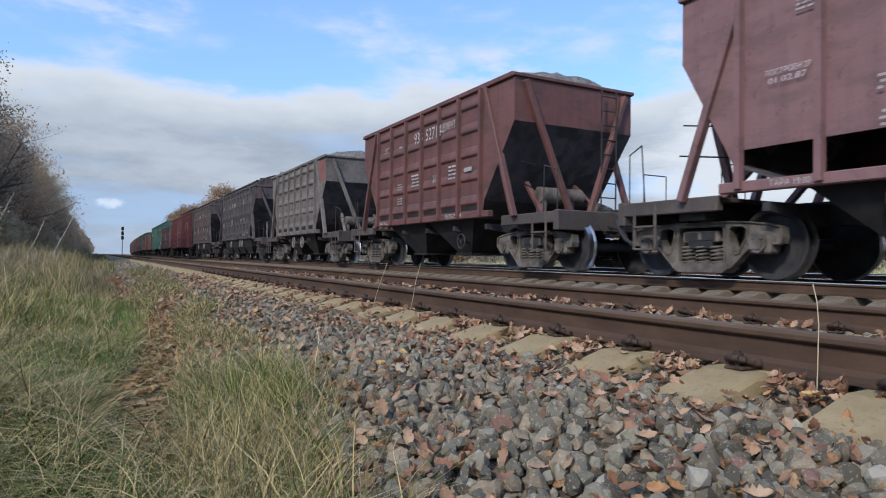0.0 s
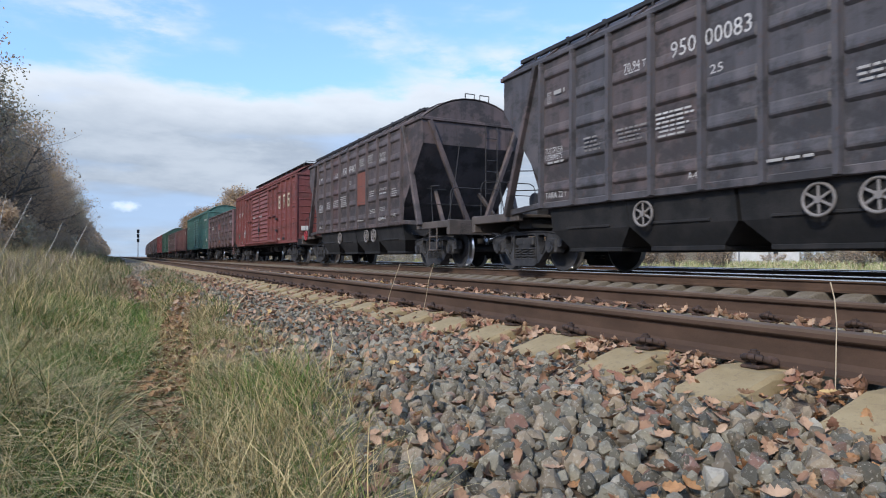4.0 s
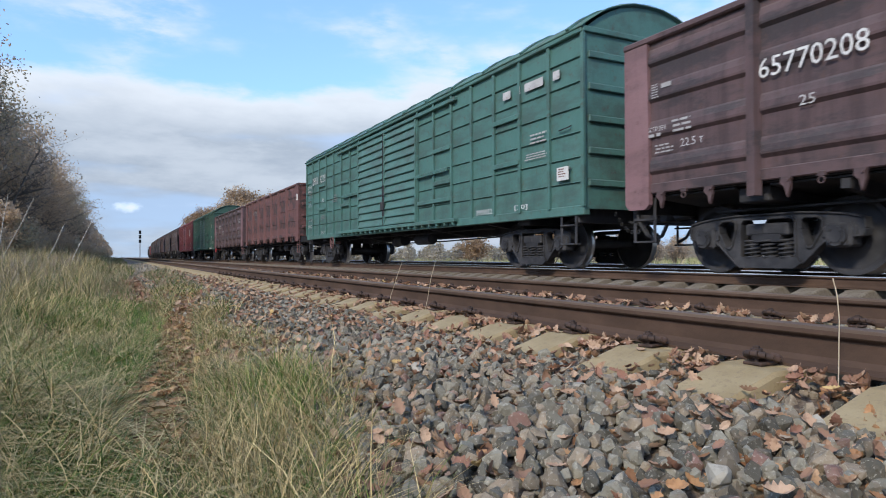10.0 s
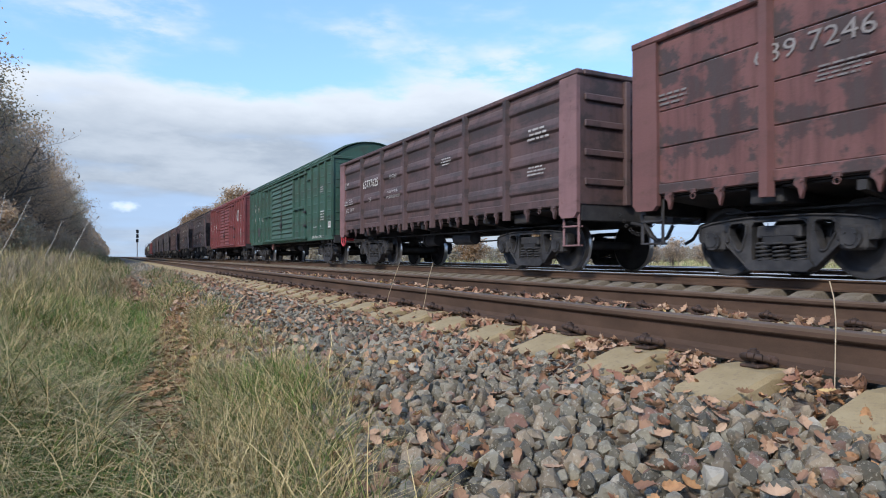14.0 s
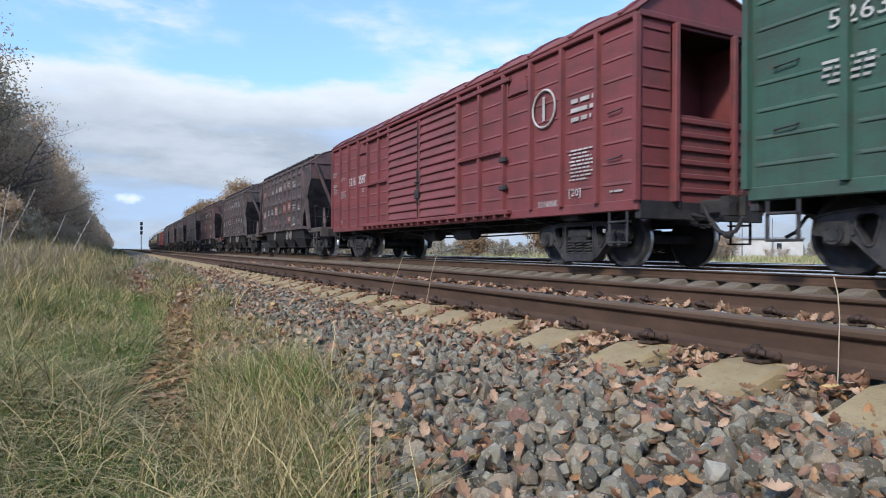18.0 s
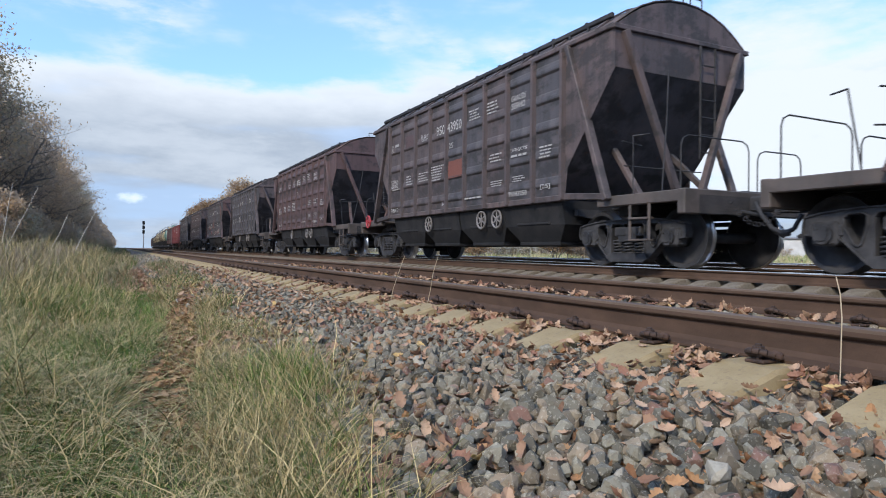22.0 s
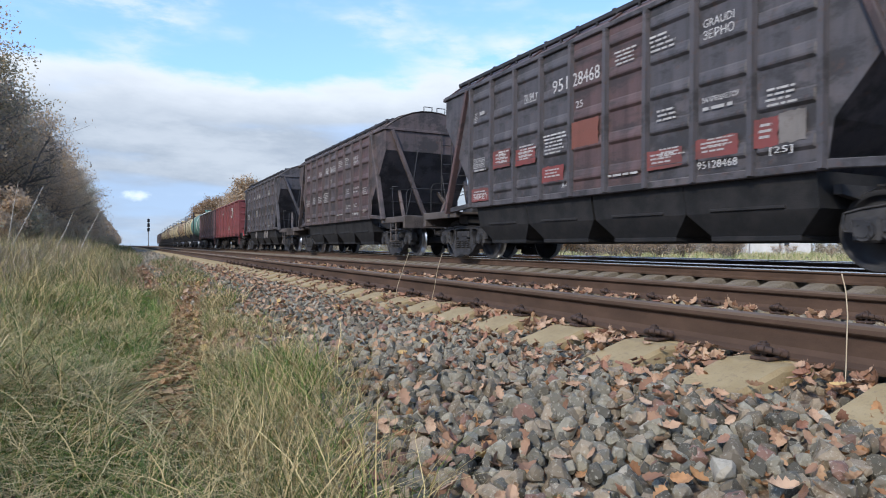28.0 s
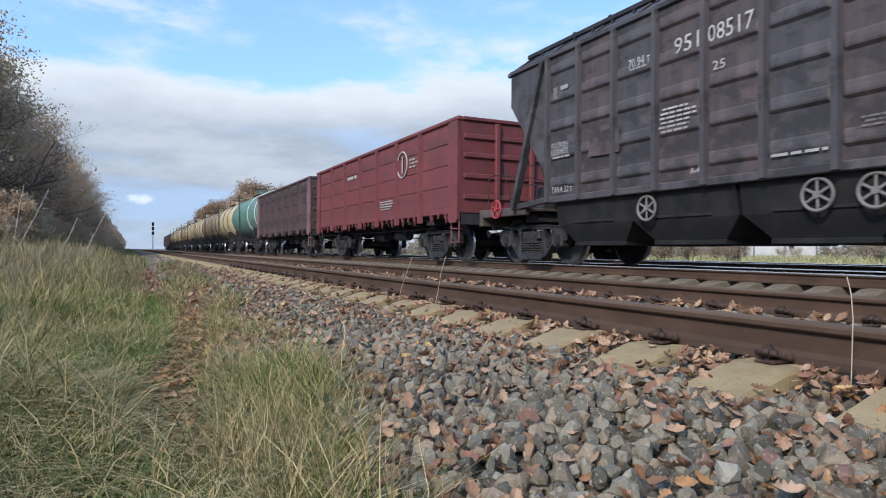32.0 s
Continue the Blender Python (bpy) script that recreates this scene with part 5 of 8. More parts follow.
# ---- boxcar ----
def boxcar(mat, label, half, eave=3.92, sill=1.05, rise=0.62, door=2.15, platform=False,  ribs_n=6, style="ribbed", door_mat=None, roof_mat=None, marks=None, base=None, length=None, red_wheel=None, white_wheel=None, ahead=0.0, back=0.0, roof_board=False):
    length = length or 2 * half + 1.25
    base = base or length / 2 - 2.45
    w = wagon_root("boxcar_wagon", label)
    door_mat, roof_mat = door_mat or mat, roof_mat or mat
    underframe(w, length, base, sill - 0.02, 0.32, 1.42)
    add_bogies(w, base)
    brake_gear(w, sill - 0.10)
    k = (mat.name, half, style)
    H = HALF - 0.06
    track_mat = mat
    d0 = 0.11 - ahead                              # where the two doors meet
    left, right = d0 + door, d0 - door             # the doorway's rear and front jambs
    if style == "ribbed":
        rear = np.array([left, 3.08 - ahead + back * 0.7, 4.02 - ahead + back, 4.95 - ahead + back, 5.90 - ahead + back, 6.82 - ahead + back, half])
        front = np.array([-half, -6.82 - ahead, -5.88 - ahead, -4.93 - ahead, -3.97 - ahead, -2.99 - ahead, right])
    else:
        rear = np.linspace(left, half, ribs_n + 1)
        front = np.linspace(-half, right, ribs_n + 1)

    def wall(side, a, b, swells):
        mb = MB()
        if style == "ribbed":
            s = swell_wall(a, b, sill + 0.12, eave - 0.08, side * H, 8, 0.016, 0.83, side, 0.17)
            mb.add(s.v, s.f)
            mb.add([(side * H, a, sill), (side * H, b, sill), (side * H, b, sill + 0.12), (side * H, a, sill + 0.12)], [(0, 1, 2, 3)])
        else:
            vs, fs = [], []
            st = (eave - sill) / 7
            line = []
            for j in range(7):
                z = sill + j * st
                line += [(0.0, z + 0.022), (0.0, z + st - 0.03), (0.05, z + st - 0.012), (0.0, z + st + 0.004)]
            for d, z in [(0.0, sill)] + line:
                vs += [(side * (H + d * 0.7), a, z), (side * (H + d * 0.7), b, z)]
            for i in range(len(line)):
                fs.append((2 * i, 2 * i + 1, 2 * i + 3, 2 * i + 2))
            mb.add(vs, fs)
        return mb.mesh("wall_panel", mat)

    def rib(x):
        mb = MB()
        if style == "ribbed":
            mb.prism([(-0.05, 0), (-0.04, 0.085), (0.04, 0.085), (0.05, 0)], 2, sill, eave - 0.05)
        else:
            mb.prism([(-0.04, 0), (-0.04, 0.05), (0.04, 0.05), (0.04, 0)], 2, sill, eave - 0.03)
        return mb.mesh("rib", mat)
    for side in (-1, 1):
        for line in (rear, front):
            for a, b in zip(line, line[1:]):
                part("wall_panel", kept(("bx_wall", side, round(float(b - a), 3), k), lambda: wall(side, 0, float(b - a), True)), mat, w, "", (0, float(a), 0))
            for y in line:
                part("rib", kept(("bx_rib", k), lambda: rib(side)), mat, w, "", pose(side * H, float(y), 0, 0, 0, 90 if side < 0 else -90))

        # the pair of sliding doors
        z0, z1 = sill + 0.05, eave - 0.22

        def leaf(wd):
            n = 12
            st = (z1 - z0) / n
            line = [(0.0, z0)]
            for j in range(n):
                z = z0 + (j + 0.5) * st
                line += [(0.0, z - st * 0.46), (-0.055, z - st * 0.40), (-0.055, z - st * 0.28), (-0.006, z + st * 0.45)]
            line.append((0.0, z1))
            mb = MB()
            mb.prism(line + [(0.03, z1), (0.03, z0)], 1, 0.02, wd - 0.02)
            return mb.mesh("door", door_mat)

        def stile():
            return MB().box(-0.06, -0.035, z0, 0.0, 0.035, z1, 0.008).mesh("stile", door_mat)
        for i, y in enumerate((right, d0)):
            m = pose(side * (H + 0.035), y, 0) if side < 0 else pose(side * (H + 0.035), y + door, 0, 0, 0, 180)
            d = part("door", kept(("bx_door", door, sill, eave, door_mat.name), lambda: leaf(door)), door_mat, w, "corrugated sliding door", m)

            for u in (0.045, door - 0.045):
                part("stile", kept(("bx_stile", sill, eave, door_mat.name), stile), door_mat, d, "", (0, u, 0))

            # a near-black strip stands for the shaded gap where the doors meet
            if i == 0:
                part("seal_strip", kept(("bx_gap", sill, eave), lambda: MB().box(-0.075, -0.022, z0, -0.062, 0.022, z1, 0.003).mesh("seal_strip", M_NEARBLACK)), M_NEARBLACK, d, "", (0, door, 0))

            def latch():
                mb = MB()
                mb.box(-0.075, -0.012, 1.45, -0.03, 0.012, 2.35, 0.004)
                mb.box(-0.11, -0.05, 1.62, -0.06, 0.07, 1.86, 0.01)
                mb.cyl((-0.09, -0.06, 2.05), (-0.09, 0.10, 2.05), 0.022, 8)
                return mb.mesh("latch", M_CAST)
            part("latch", kept("bx_latch", latch), M_CAST, d, "", (0, door - 0.06 if i == 0 else 0.06, 0))

        def track(side=side):
            mb = MB()
            mb.box(side * (H + 0.03), right - 2.2, eave - 0.24, side * (H + 0.11), left + 2.2, eave - 0.15, 0.01)
            mb.box(side * (H + 0.02), right - 2.2, sill - 0.05, side * (H + 0.13), left + 2.2, sill + 0.04, 0.01)
            for y in np.arange(right - 2.1, left + 2.15, 0.42):
                mb.box(side * (H + 0.0), y - 0.03, sill - 0.12, side * (H + 0.12), y + 0.03, sill - 0.04, 0.006)
            return mb.mesh("door_track", track_mat)
        part("door_track", kept(("bx_track", side, half, sill, track_mat.name), track), track_mat, w)

        def sill_beam(side=side):
            mb = MB()
            mb.box(side * (H - 0.12), -half, sill - 0.15, side * (H + 0.015), half, sill + 0.02, 0.012)
            mb.box(side * (H - 0.05), -half - 0.02, eave - 0.06, side * (H + 0.075), half + 0.02, eave + 0.05, 0.015)
            return mb.mesh("side_sill", mat)
        part("side_sill", kept(("bx_sill", side, k), sill_beam), mat, w)

        # bracket rails beside the doors, with bolt heads
        def waist(ln, side=side):
            mb = MB()
            mb.box(side * (H + 0.06), 0, 2.28, side * (H + 0.10), ln, 2.38, 0.008)
            for y in np.arange(0.1, ln, 0.16):
                mb.cyl((side * (H + 0.10), y, 2.33), (side * (H + 0.115), y, 2.33), 0.02, 6)
            return mb.mesh("waist_rail", mat)
        for y0, y1 in ((-3.95 - ahead, right - 0.05), (left + 0.05, 4.0 - ahead)):
            ln = round(y1 - y0, 3)
            part("waist_rail", kept(("bx_waist", side, ln, k), lambda: waist(ln)), mat, w, "", (0, y0, 0))
        if style == "ribbed":
            def lock(side=side):
                return MB().box(side * (H + 0.05), -0.14, -0.05, side * (H + 0.12), 0.10, 0.05, 0.012).mesh("door_stop", M_DARK)
            for z in (2.12, 1.55):
                part("door_stop", kept(("bx_stop", side), lock), M_DARK, w, "", (0, -4.0 - ahead, z))

        # loading hatches near the ends
        def hatch():
            mb = MB()
            z = eave - 0.50
            mb.prism([(-0.31, z), (0.31, z), (0.31, z + 0.16), (0.22, z + 0.29), (0.08, z + 0.34), (-0.08, z + 0.34), (-0.22, z + 0.29), (-0.31, z + 0.16)], 0, 0.055, 0.022)
            mb.box(0.04, -0.36, z - 0.045, -0.005, 0.36, z + 0.005, 0.006)
            mb.box(0.04, 0.33, z - 0.02, 0.0, 0.37, z + 0.34, 0.006)
            mb.cyl((-0.01, -0.2, z - 0.03), (-0.01, 0.2, z - 0.03), 0.012, 6)
            return mb.mesh("side_hatch", mat)
        if style == "ribbed":
            for y in (4.50 - ahead, -4.45 - ahead):
                part("side_hatch", kept(("bx_hatch", k), hatch), mat, w, "", pose(side * (H + 0.05), y, 0, 0, 0, 0 if side < 0 else 180))

    if style != "ribbed":
        def frame_bits():
            mb = MB()
            for y0, y1, zz in ((-4.05, -3.15, (2.05, 2.85)), (-6.95, -6.0, (2.1, 3.0)), (3.35, 4.25, (2.05, 2.85)), (6.15, 7.1, (2.1, 3.0)), (right - 1.9, right - 0.05, (1.62,))):
                for z in zz:
                    mb.box(-H - 0.07, y0, z - 0.05, -H - 0.012, y1, z + 0.05, 0.008)
            return mb.mesh("waist_rail", mat)
        part("waist_rail", kept(("bx_bits", k), frame_bits), mat, w)

    def roof():
        mb = MB()
        prof = arch(H + 0.10, eave + 0.04, rise, 14)
        mb.soft = True
        mb.prism(prof + [(x * 0.985, z - 0.025) for x, z in prof][::-1], 1, -half - 0.06, half + 0.06)
        mb.soft = False
        return mb.mesh("roof", roof_mat)
    part("roof", kept(("bx_roof", roof_mat.name, half, eave, rise), roof), roof_mat, w, "arched sheet roof")

    def seam():
        mb = MB()
        a = arch(H + 0.115, eave + 0.055, rise, 10)
        for p, q in zip(a, a[1:]):
            mb.beam((p[0], 0, p[1]), (q[0], 0, q[1]), 0.10, 0.045, 0.008)
        return mb.mesh("roof_seam", roof_mat)
    for y in np.linspace(-half + 0.3, half - 0.3, 13):
        part("roof_seam", kept(("bx_seam", roof_mat.name, eave, rise), seam), roof_mat, w, "", (0, float(y), 0))

    if roof_board:
        # a plank walk on brackets along the near shoulder of the roof
        def walk_board():
            mb = MB()
            z = eave + 0.50
            for x in (-1.02, -0.82, -0.62):
                mb.box(x - 0.085, -half + 0.1, z, x + 0.085, half * 0.45, z + 0.035, 0.006)
            for y in np.linspace(-half + 0.3, half * 0.45 - 0.2, 11):
                mb.box(-1.12, y - 0.03, z - 0.05, -0.52, y + 0.03, z, 0.008)
                mb.box(-1.10, y - 0.03, z - 0.26, -1.05, y + 0.03, z - 0.05, 0.008)
            mb.pipe([(-1.05, -half + 0.12, z), (-1.05, -half + 0.12, z + 0.10), (-0.6, -half + 0.12, z + 0.10), (-0.6, -half + 0.12, z)], 0.012, 6)
            return mb.mesh("running_board", M_DARK)
        part("running_board", walk_board(), M_DARK, w, "dark plank walk along the roof")
    for s in (-1, 1):
        def end():
            mb = MB()
            mb.box(-H, s * (half - 0.04), sill - 0.05, H, s * half, eave, 0.01)
            mb.prism(arch(H, eave - 0.01, rise, 14), 1, s * (half - 0.04), s * half)
            mb.box(-H - 0.05, s * (half - 0.03), eave - 0.05, H + 0.05, s * (half + 0.05), eave + 0.05, 0.012)
            return mb.mesh("end_wall", mat)
        open_end = platform and s < 0

        if open_end:
            # brakeman's platform: a panelled strip, a parapet with an opening above it, and the recess behind
            e = s * half
            for x0, x1, z0, z1 in ((-H, -0.78, sill - 0.05, eave), (1.10, H, sill - 0.05, eave), (-0.78, 1.10, sill - 0.05, 2.45), (-0.78, 1.10, eave - 0.10, eave)):
                part("end_panel", MB().box(x0, e - s * 0.04, z0, x1, e, z1, 0.008), mat, w)
            part("gable", MB().prism(arch(H, eave + 0.051, rise - 0.05, 14), 1, e - s * 0.04, e), mat, w)
            part("eave_rail", MB().box(-H - 0.05, e - s * 0.03, eave - 0.05, H + 0.05, e + s * 0.05, eave + 0.05, 0.012), mat, w)
            for x0, x1, y0, y1 in ((-0.82, -0.782, 1.1, 0.042), (1.102, 1.14, 1.1, 0.042), (-0.78, 1.10, 1.1, 1.06)):
                part("recess_wall", MB().box(x0, e - s * y0, sill, x1, e - s * y1, eave - 0.05, 0.004), mat, w)
        else:
            part("end_wall", kept(("bx_end", s, k), end), mat, w)
        if open_end:
            for x in (-0.72, 0.62):
                part("end_post", MB().box(x - 0.05, s * (half + 0.003), sill, x + 0.05, s * (half + 0.10), eave - 0.06, 0.012), mat, w)
            for z in np.linspace(sill + 0.25, eave - 0.2, 9):
                part("end_rib", kept(("bx_shortrib", k), lambda: MB().box(-H + 0.08, s * half, -0.018, -0.84, s * (half + 0.022), 0.018, 0.01).mesh("end_rib", mat)), mat, w, "", (0, 0, float(z)))
            for z in np.linspace(sill + 0.2, 2.35, 6):
                part("end_rib", kept(("bx_parapet", k), lambda: MB().box(-0.62, s * half, -0.045, 1.30, s * (half + 0.05), 0.045, 0.02).mesh("end_rib", mat)), mat, w, "", (0, 0, float(z)))
        hgt = 0.06 if style != "ribbed" else 0.018

        def end_rib():
            mb = MB()
            for x0, x1 in ((-H + 0.1, -0.68), (-0.42, 0.42), (0.68, H - 0.1)) if style == "ribbed" else ((-H + 0.08, H - 0.08),):
                mb.box(x0, s * half, -hgt, x1, s * (half + (0.022 if style == "ribbed" else 0.05)), hgt, 0.018)
            return mb.mesh("end_rib", mat)

        def end_post():
            mb = MB()
            mb.box(-0.05, s * (half + 0.003), sill, 0.05, s * (half + 0.09), eave - 0.06, 0.012)
            return mb.mesh("end_post", mat)
        for z in () if open_end else ((1.5, 2.05, 2.6, 3.15, 3.7) if style != "ribbed" else np.linspace(sill + 0.25, eave - 0.2, 9)):
            part("end_rib", kept(("bx_erib", s, k), end_rib), mat, w, "", (0, 0, float(z)))
        if style == "ribbed" and not open_end:
            for x in (-0.55, 0.55):
                part("end_post", kept(("bx_epost", s, k), end_post), mat, w, "", (x, 0, 0))
        for x in (-1, 1):
            part("footstep", kept(("footstep", M_CAST.name), lambda: step_mesh(M_CAST)), M_CAST, w, "", pose(x * (H - 0.02), s * (half - 0.45), sill - 0.08, 0, 0, 0 if x < 0 else 180))
        part("ladder", kept(("bx_ladder", sill, eave), lambda: ladder_mesh(eave - sill - 0.1, 0.36).mesh("ladder", M_DARK)), M_DARK, w, "", pose(-0.98 * s, s * (half + 0.11), sill, 0, 0, 0))

    def handles():
        mb = MB()
        for y in (-half + 0.5, half - 0.5):
            for z in (1.75, 2.5):
                mb.pipe([(-H - 0.01, y - 0.16, z + 0.03), (-H - 0.06, y - 0.16, z), (-H - 0.06, y + 0.12, z - 0.02), (-H - 0.01, y + 0.12, z)], 0.012, 5)
        return mb.mesh("grab_handle", M_CAST)
    part("grab_handle", kept(("bx_handles", half), handles), M_CAST, w)
    if red_wheel is not None:
        handwheel(w, M_RUSTPOST, -1.46, red_wheel, 0.775, "dull red spoked handbrake wheel", 1.0, 4, 0.020)

        def bracket():
            mb = MB()
            mb.box(-1.425, red_wheel - 0.22, 0.72, -1.40, red_wheel - 0.02, sill + 0.02, 0.006)
            mb.cyl((-1.46, red_wheel, 0.775), (-1.40, red_wheel, 0.775), 0.022, 8)
            return mb.mesh("wheel_bracket", mat)
        part("wheel_bracket", kept(("bx_bracket", mat.name), bracket), mat, w)
    if white_wheel is not None:
        handwheel(w, M_RUSTPOST, -1.40, white_wheel, 0.82, "dull red spoked handbrake wheel", 1.0, 3, 0.018)
    if marks:
        marks(w)
    return w


# ---- tank wagon ----
def tank_wagon(mat, label, band=None):
    w = wagon_root("tank_wagon", label)
    underframe(w, 12.02, 3.9, 1.10, 0.30, 1.30)
    add_bogies(w, 3.9)
    R, zc, hl = 1.48, 2.62, 5.15

    def barrel():
        mb = MB()
        mb.soft = True
        n, prof = 32, []
        for i in range(7):
            a = i / 6 * math.pi / 2
            prof.append((-hl - 0.42 * math.cos(a), R * math.sin(a)))
        prof += [(-a, r) for a, r in reversed(prof)]
        vs, fs = [], []
        k = len(prof)
        for i in range(n):
            a = 2 * math.pi * i / n
            for y, r in prof:
                vs.append((r * math.cos(a), y, zc + r * math.sin(a)))
        for i in range(n):
            j = (i + 1) % n
            for q in range(k - 1):
                fs.append((i * k + q, i * k + q + 1, j * k + q + 1, j * k + q))
        mb.add(vs, fs)
        return mb.mesh("barrel", mat)
    part("barrel", kept(("tk_barrel", mat.name), barrel), mat, w)

    def dome():
        mb = MB()
        mb.cyl((0, 0, zc + R - 0.15), (0, 0, zc + R + 0.30), 0.36, 18)
        mb.cyl((0, 0, zc + R + 0.30), (0, 0, zc + R + 0.36), 0.40, 18)
        mb.cyl((0.3, 0.7, zc + R - 0.1), (0.3, 0.7, zc + R + 0.2), 0.07, 10)
        return mb.mesh("filling_dome", mat)
    part("filling_dome", kept(("tk_dome", mat.name), dome), mat, w)

    def strap():
        mb = MB()
        n = 32
        for i in range(n):
            a, b = 2 * math.pi * i / n, 2 * math.pi * (i + 1) / n
            mb.cyl(((R + 0.005) * math.cos(a), 0, zc + (R + 0.005) * math.sin(a)), ((R + 0.005) * math.cos(b), 0, zc + (R + 0.005) * math.sin(b)), 0.035, 6)
        return mb.mesh("strap", band or M_DARK)
    for y in ((-2.2, -5.0) if band else (-4.3, -1.6, 1.6, 4.3)):
        part("strap", kept(("tk_strap", (band or M_DARK).name), strap), band or M_DARK, w, "", (0, y, 0))

    def saddle():
        mb = MB()
        mb.box(-1.0, -0.2, 1.05, 1.0, 0.2, 1.55, 0.02)
        mb.box(-1.35, -0.06, 1.05, 1.35, 0.06, 1.7, 0.02)
        return mb.mesh("saddle", M_DARK)
    for y in (-3.9, 3.9):
        part("saddle", kept("tk_saddle", saddle), M_DARK, w, "", (0, y, 0))

    def top():
        mb = MB()
        mb.box(-0.55, -1.3, zc + R + 0.02, 0.55, 1.3, zc + R + 0.06, 0.01)
        for y in (-1.28, 1.28):
            mb.pipe([(-0.5, y, zc + R), (-0.5, y, zc + R + 0.6), (0.5, y, zc + R + 0.6), (0.5, y, zc + R)], 0.018, 6)
        return mb.mesh("top_platform", M_DARK)
    part("top_platform", kept("tk_top", top), M_DARK, w)
    part("ladder", kept("tk_ladder", lambda: ladder_mesh(3.2, 0.4).mesh("ladder", M_DARK)), M_DARK, w, "", pose(-1.5, 0.9, 1.0, 0, 8, 90))
    return w

# ---- the ground, one sheet to the horizon ----
RAIL_A, RAIL_B, RAIL_C, RAIL_D = 2.25, 3.845, 7.705, 9.30
RAIL_TOP = 0.20
BEND, RADIUS = 90.0, 5300.0     # the train's track is straight up to here, then bends to the right


def along(x, s):
    """A place beside the train's track: x across, s along it; and the track's turn there."""
    if s < BEND:
        return x, s, 0.0
    a = (s - BEND) / RADIUS
    return x * math.cos(a) + RADIUS * (1 - math.cos(a)), BEND + (RADIUS - x) * math.sin(a), a


PROFILE = [(-2500, -3), (-300, 0.6), (-60, 0.3), (-20, 0.22), (-8, 0.10), (-3, 0.0), (-1.2, -0.10), (-0.5, -0.21), (0.0, -0.27), (0.35, -0.27), (0.6, -0.23),
           (0.9, -0.165), (1.2, -0.115), (1.45, -0.092), (1.62, -0.080), (1.78, -0.066), (1.95, -0.04), (2.15, -0.012), (2.32, -0.012), (2.6, -0.03), (3.05, -0.04), (3.4, -0.03), (3.6, 0.005), (3.76, 0.02), (3.93, 0.01), (4.2, -0.05), (4.4, -0.08), (4.8, -0.09), (5.4, -0.12), (6.2, -0.13), (6.8, -0.14), (7.7, -0.14),
           (9.3, -0.14), (10.0, -0.12), (10.6, -0.16), (11.6, -0.16), (12.2, -0.06), (15.6, -0.06), (16.6, -0.35), (20, -0.45), (45, -0.45), (120, -0.5), (400, -0.9), (2500, -4)]


def ground_z(x):
    for (a, za), (b, zb) in zip(PROFILE, PROFILE[1:]):
        if a <= x <= b:
            return za + (zb - za) * (x - a) / (b - a)
    return -3.0


def make_ground():
    ys = sorted(set([-600, -200, -80, -40, -20, -10, -5] + list(np.arange(-3, 12, 0.3).round(2)) + list(np.arange(12, 40, 2.0)) + list(range(40, 120, 8)) + [140, 180, 240, 320, 450, 700, 1200, 2600]))
    xs = [p[0] for p in PROFILE]
    xs = sorted(set(xs + list(np.arange(-3, 1.9, 0.25).round(2))))
    vs, fs, ms = [], [], []
    for y in ys:
        for x in xs:
            n = noise.noise(Vector((x * 1.3, y * 1.3, 0))) * (0.04 if -9 < x < 1.3 else (0.15 if x > 18 or x < -9 else 0.008))
            shift = (along(0, y)[0] if x > 5 else 0) if 0 < y < 1300 else 0
            vs.append((x + shift, float(y), ground_z(x) + n))
    nx = len(xs)
    for j in range(len(ys) - 1):
        for i in range(nx - 1):
            fs.append((j * nx + i, j * nx + i + 1, (j + 1) * nx + i + 1, (j + 1) * nx + i))
            ms.append(1 if 0.55 < (xs[i] + xs[i + 1]) / 2 < 16.2 else 0)
    me = bpy.data.meshes.new("ground")
    me.from_pydata(vs, [], fs)
    me.materials.append(M_SOIL)
    me.materials.append(M_GRAVEL)
    me.polygons.foreach_set("material_index", ms)
    me.polygons.foreach_set("use_smooth", [True] * len(fs))
    return tagged(new("ground", me), "grassy verge and stony ballast bed running to the horizon", "ground", "", "structure")


make_ground()

# ---- rails, sleepers and clips ----
RAIL_FOOT = 0.046
RAIL_OUT = [(-0.066, 0.0), (-0.066, 0.010), (-0.024, 0.022), (-0.0085, 0.042), (-0.0085, 0.106), (-0.030, 0.118), (-0.035, 0.124), (-0.035, 0.140)]
RAIL_HEAD = [(-0.035, 0.140), (-0.0345, 0.1505), (-0.033, 0.1522), (0.008, 0.1550), (0.030, 0.1535), (0.0345, 0.150), (0.035, 0.140)]


def rail_mesh(x, stops, bent, top):
    mb = MB()
    low = RAIL_OUT + [(-u, v) for u, v in reversed(RAIL_OUT)]
    for prof, mat, soft in ((low, 0, False), (RAIL_HEAD, 1, False)):
        mb.soft = soft
        vs, fs = [], []
        k = len(prof)
        for s in stops:
            for u, v in prof:
                px, py, _ = along(x + u, s) if bent else (x + u, s, 0)
                vs.append((px, py, RAIL_FOOT + v))
        for j in range(len(stops) - 1):
            for i in range(k - 1):
                fs.append((j * k + i, j * k + i + 1, (j + 1) * k + i + 1, (j + 1) * k + i))
        mb.mat = mat
        mb.add(vs, fs)
    return mb.mesh("rail", M_RAIL, top)


near_stops = [-80] + list(range(-10, 60, 5)) + list(range(60, 700, 20)) + [1500]


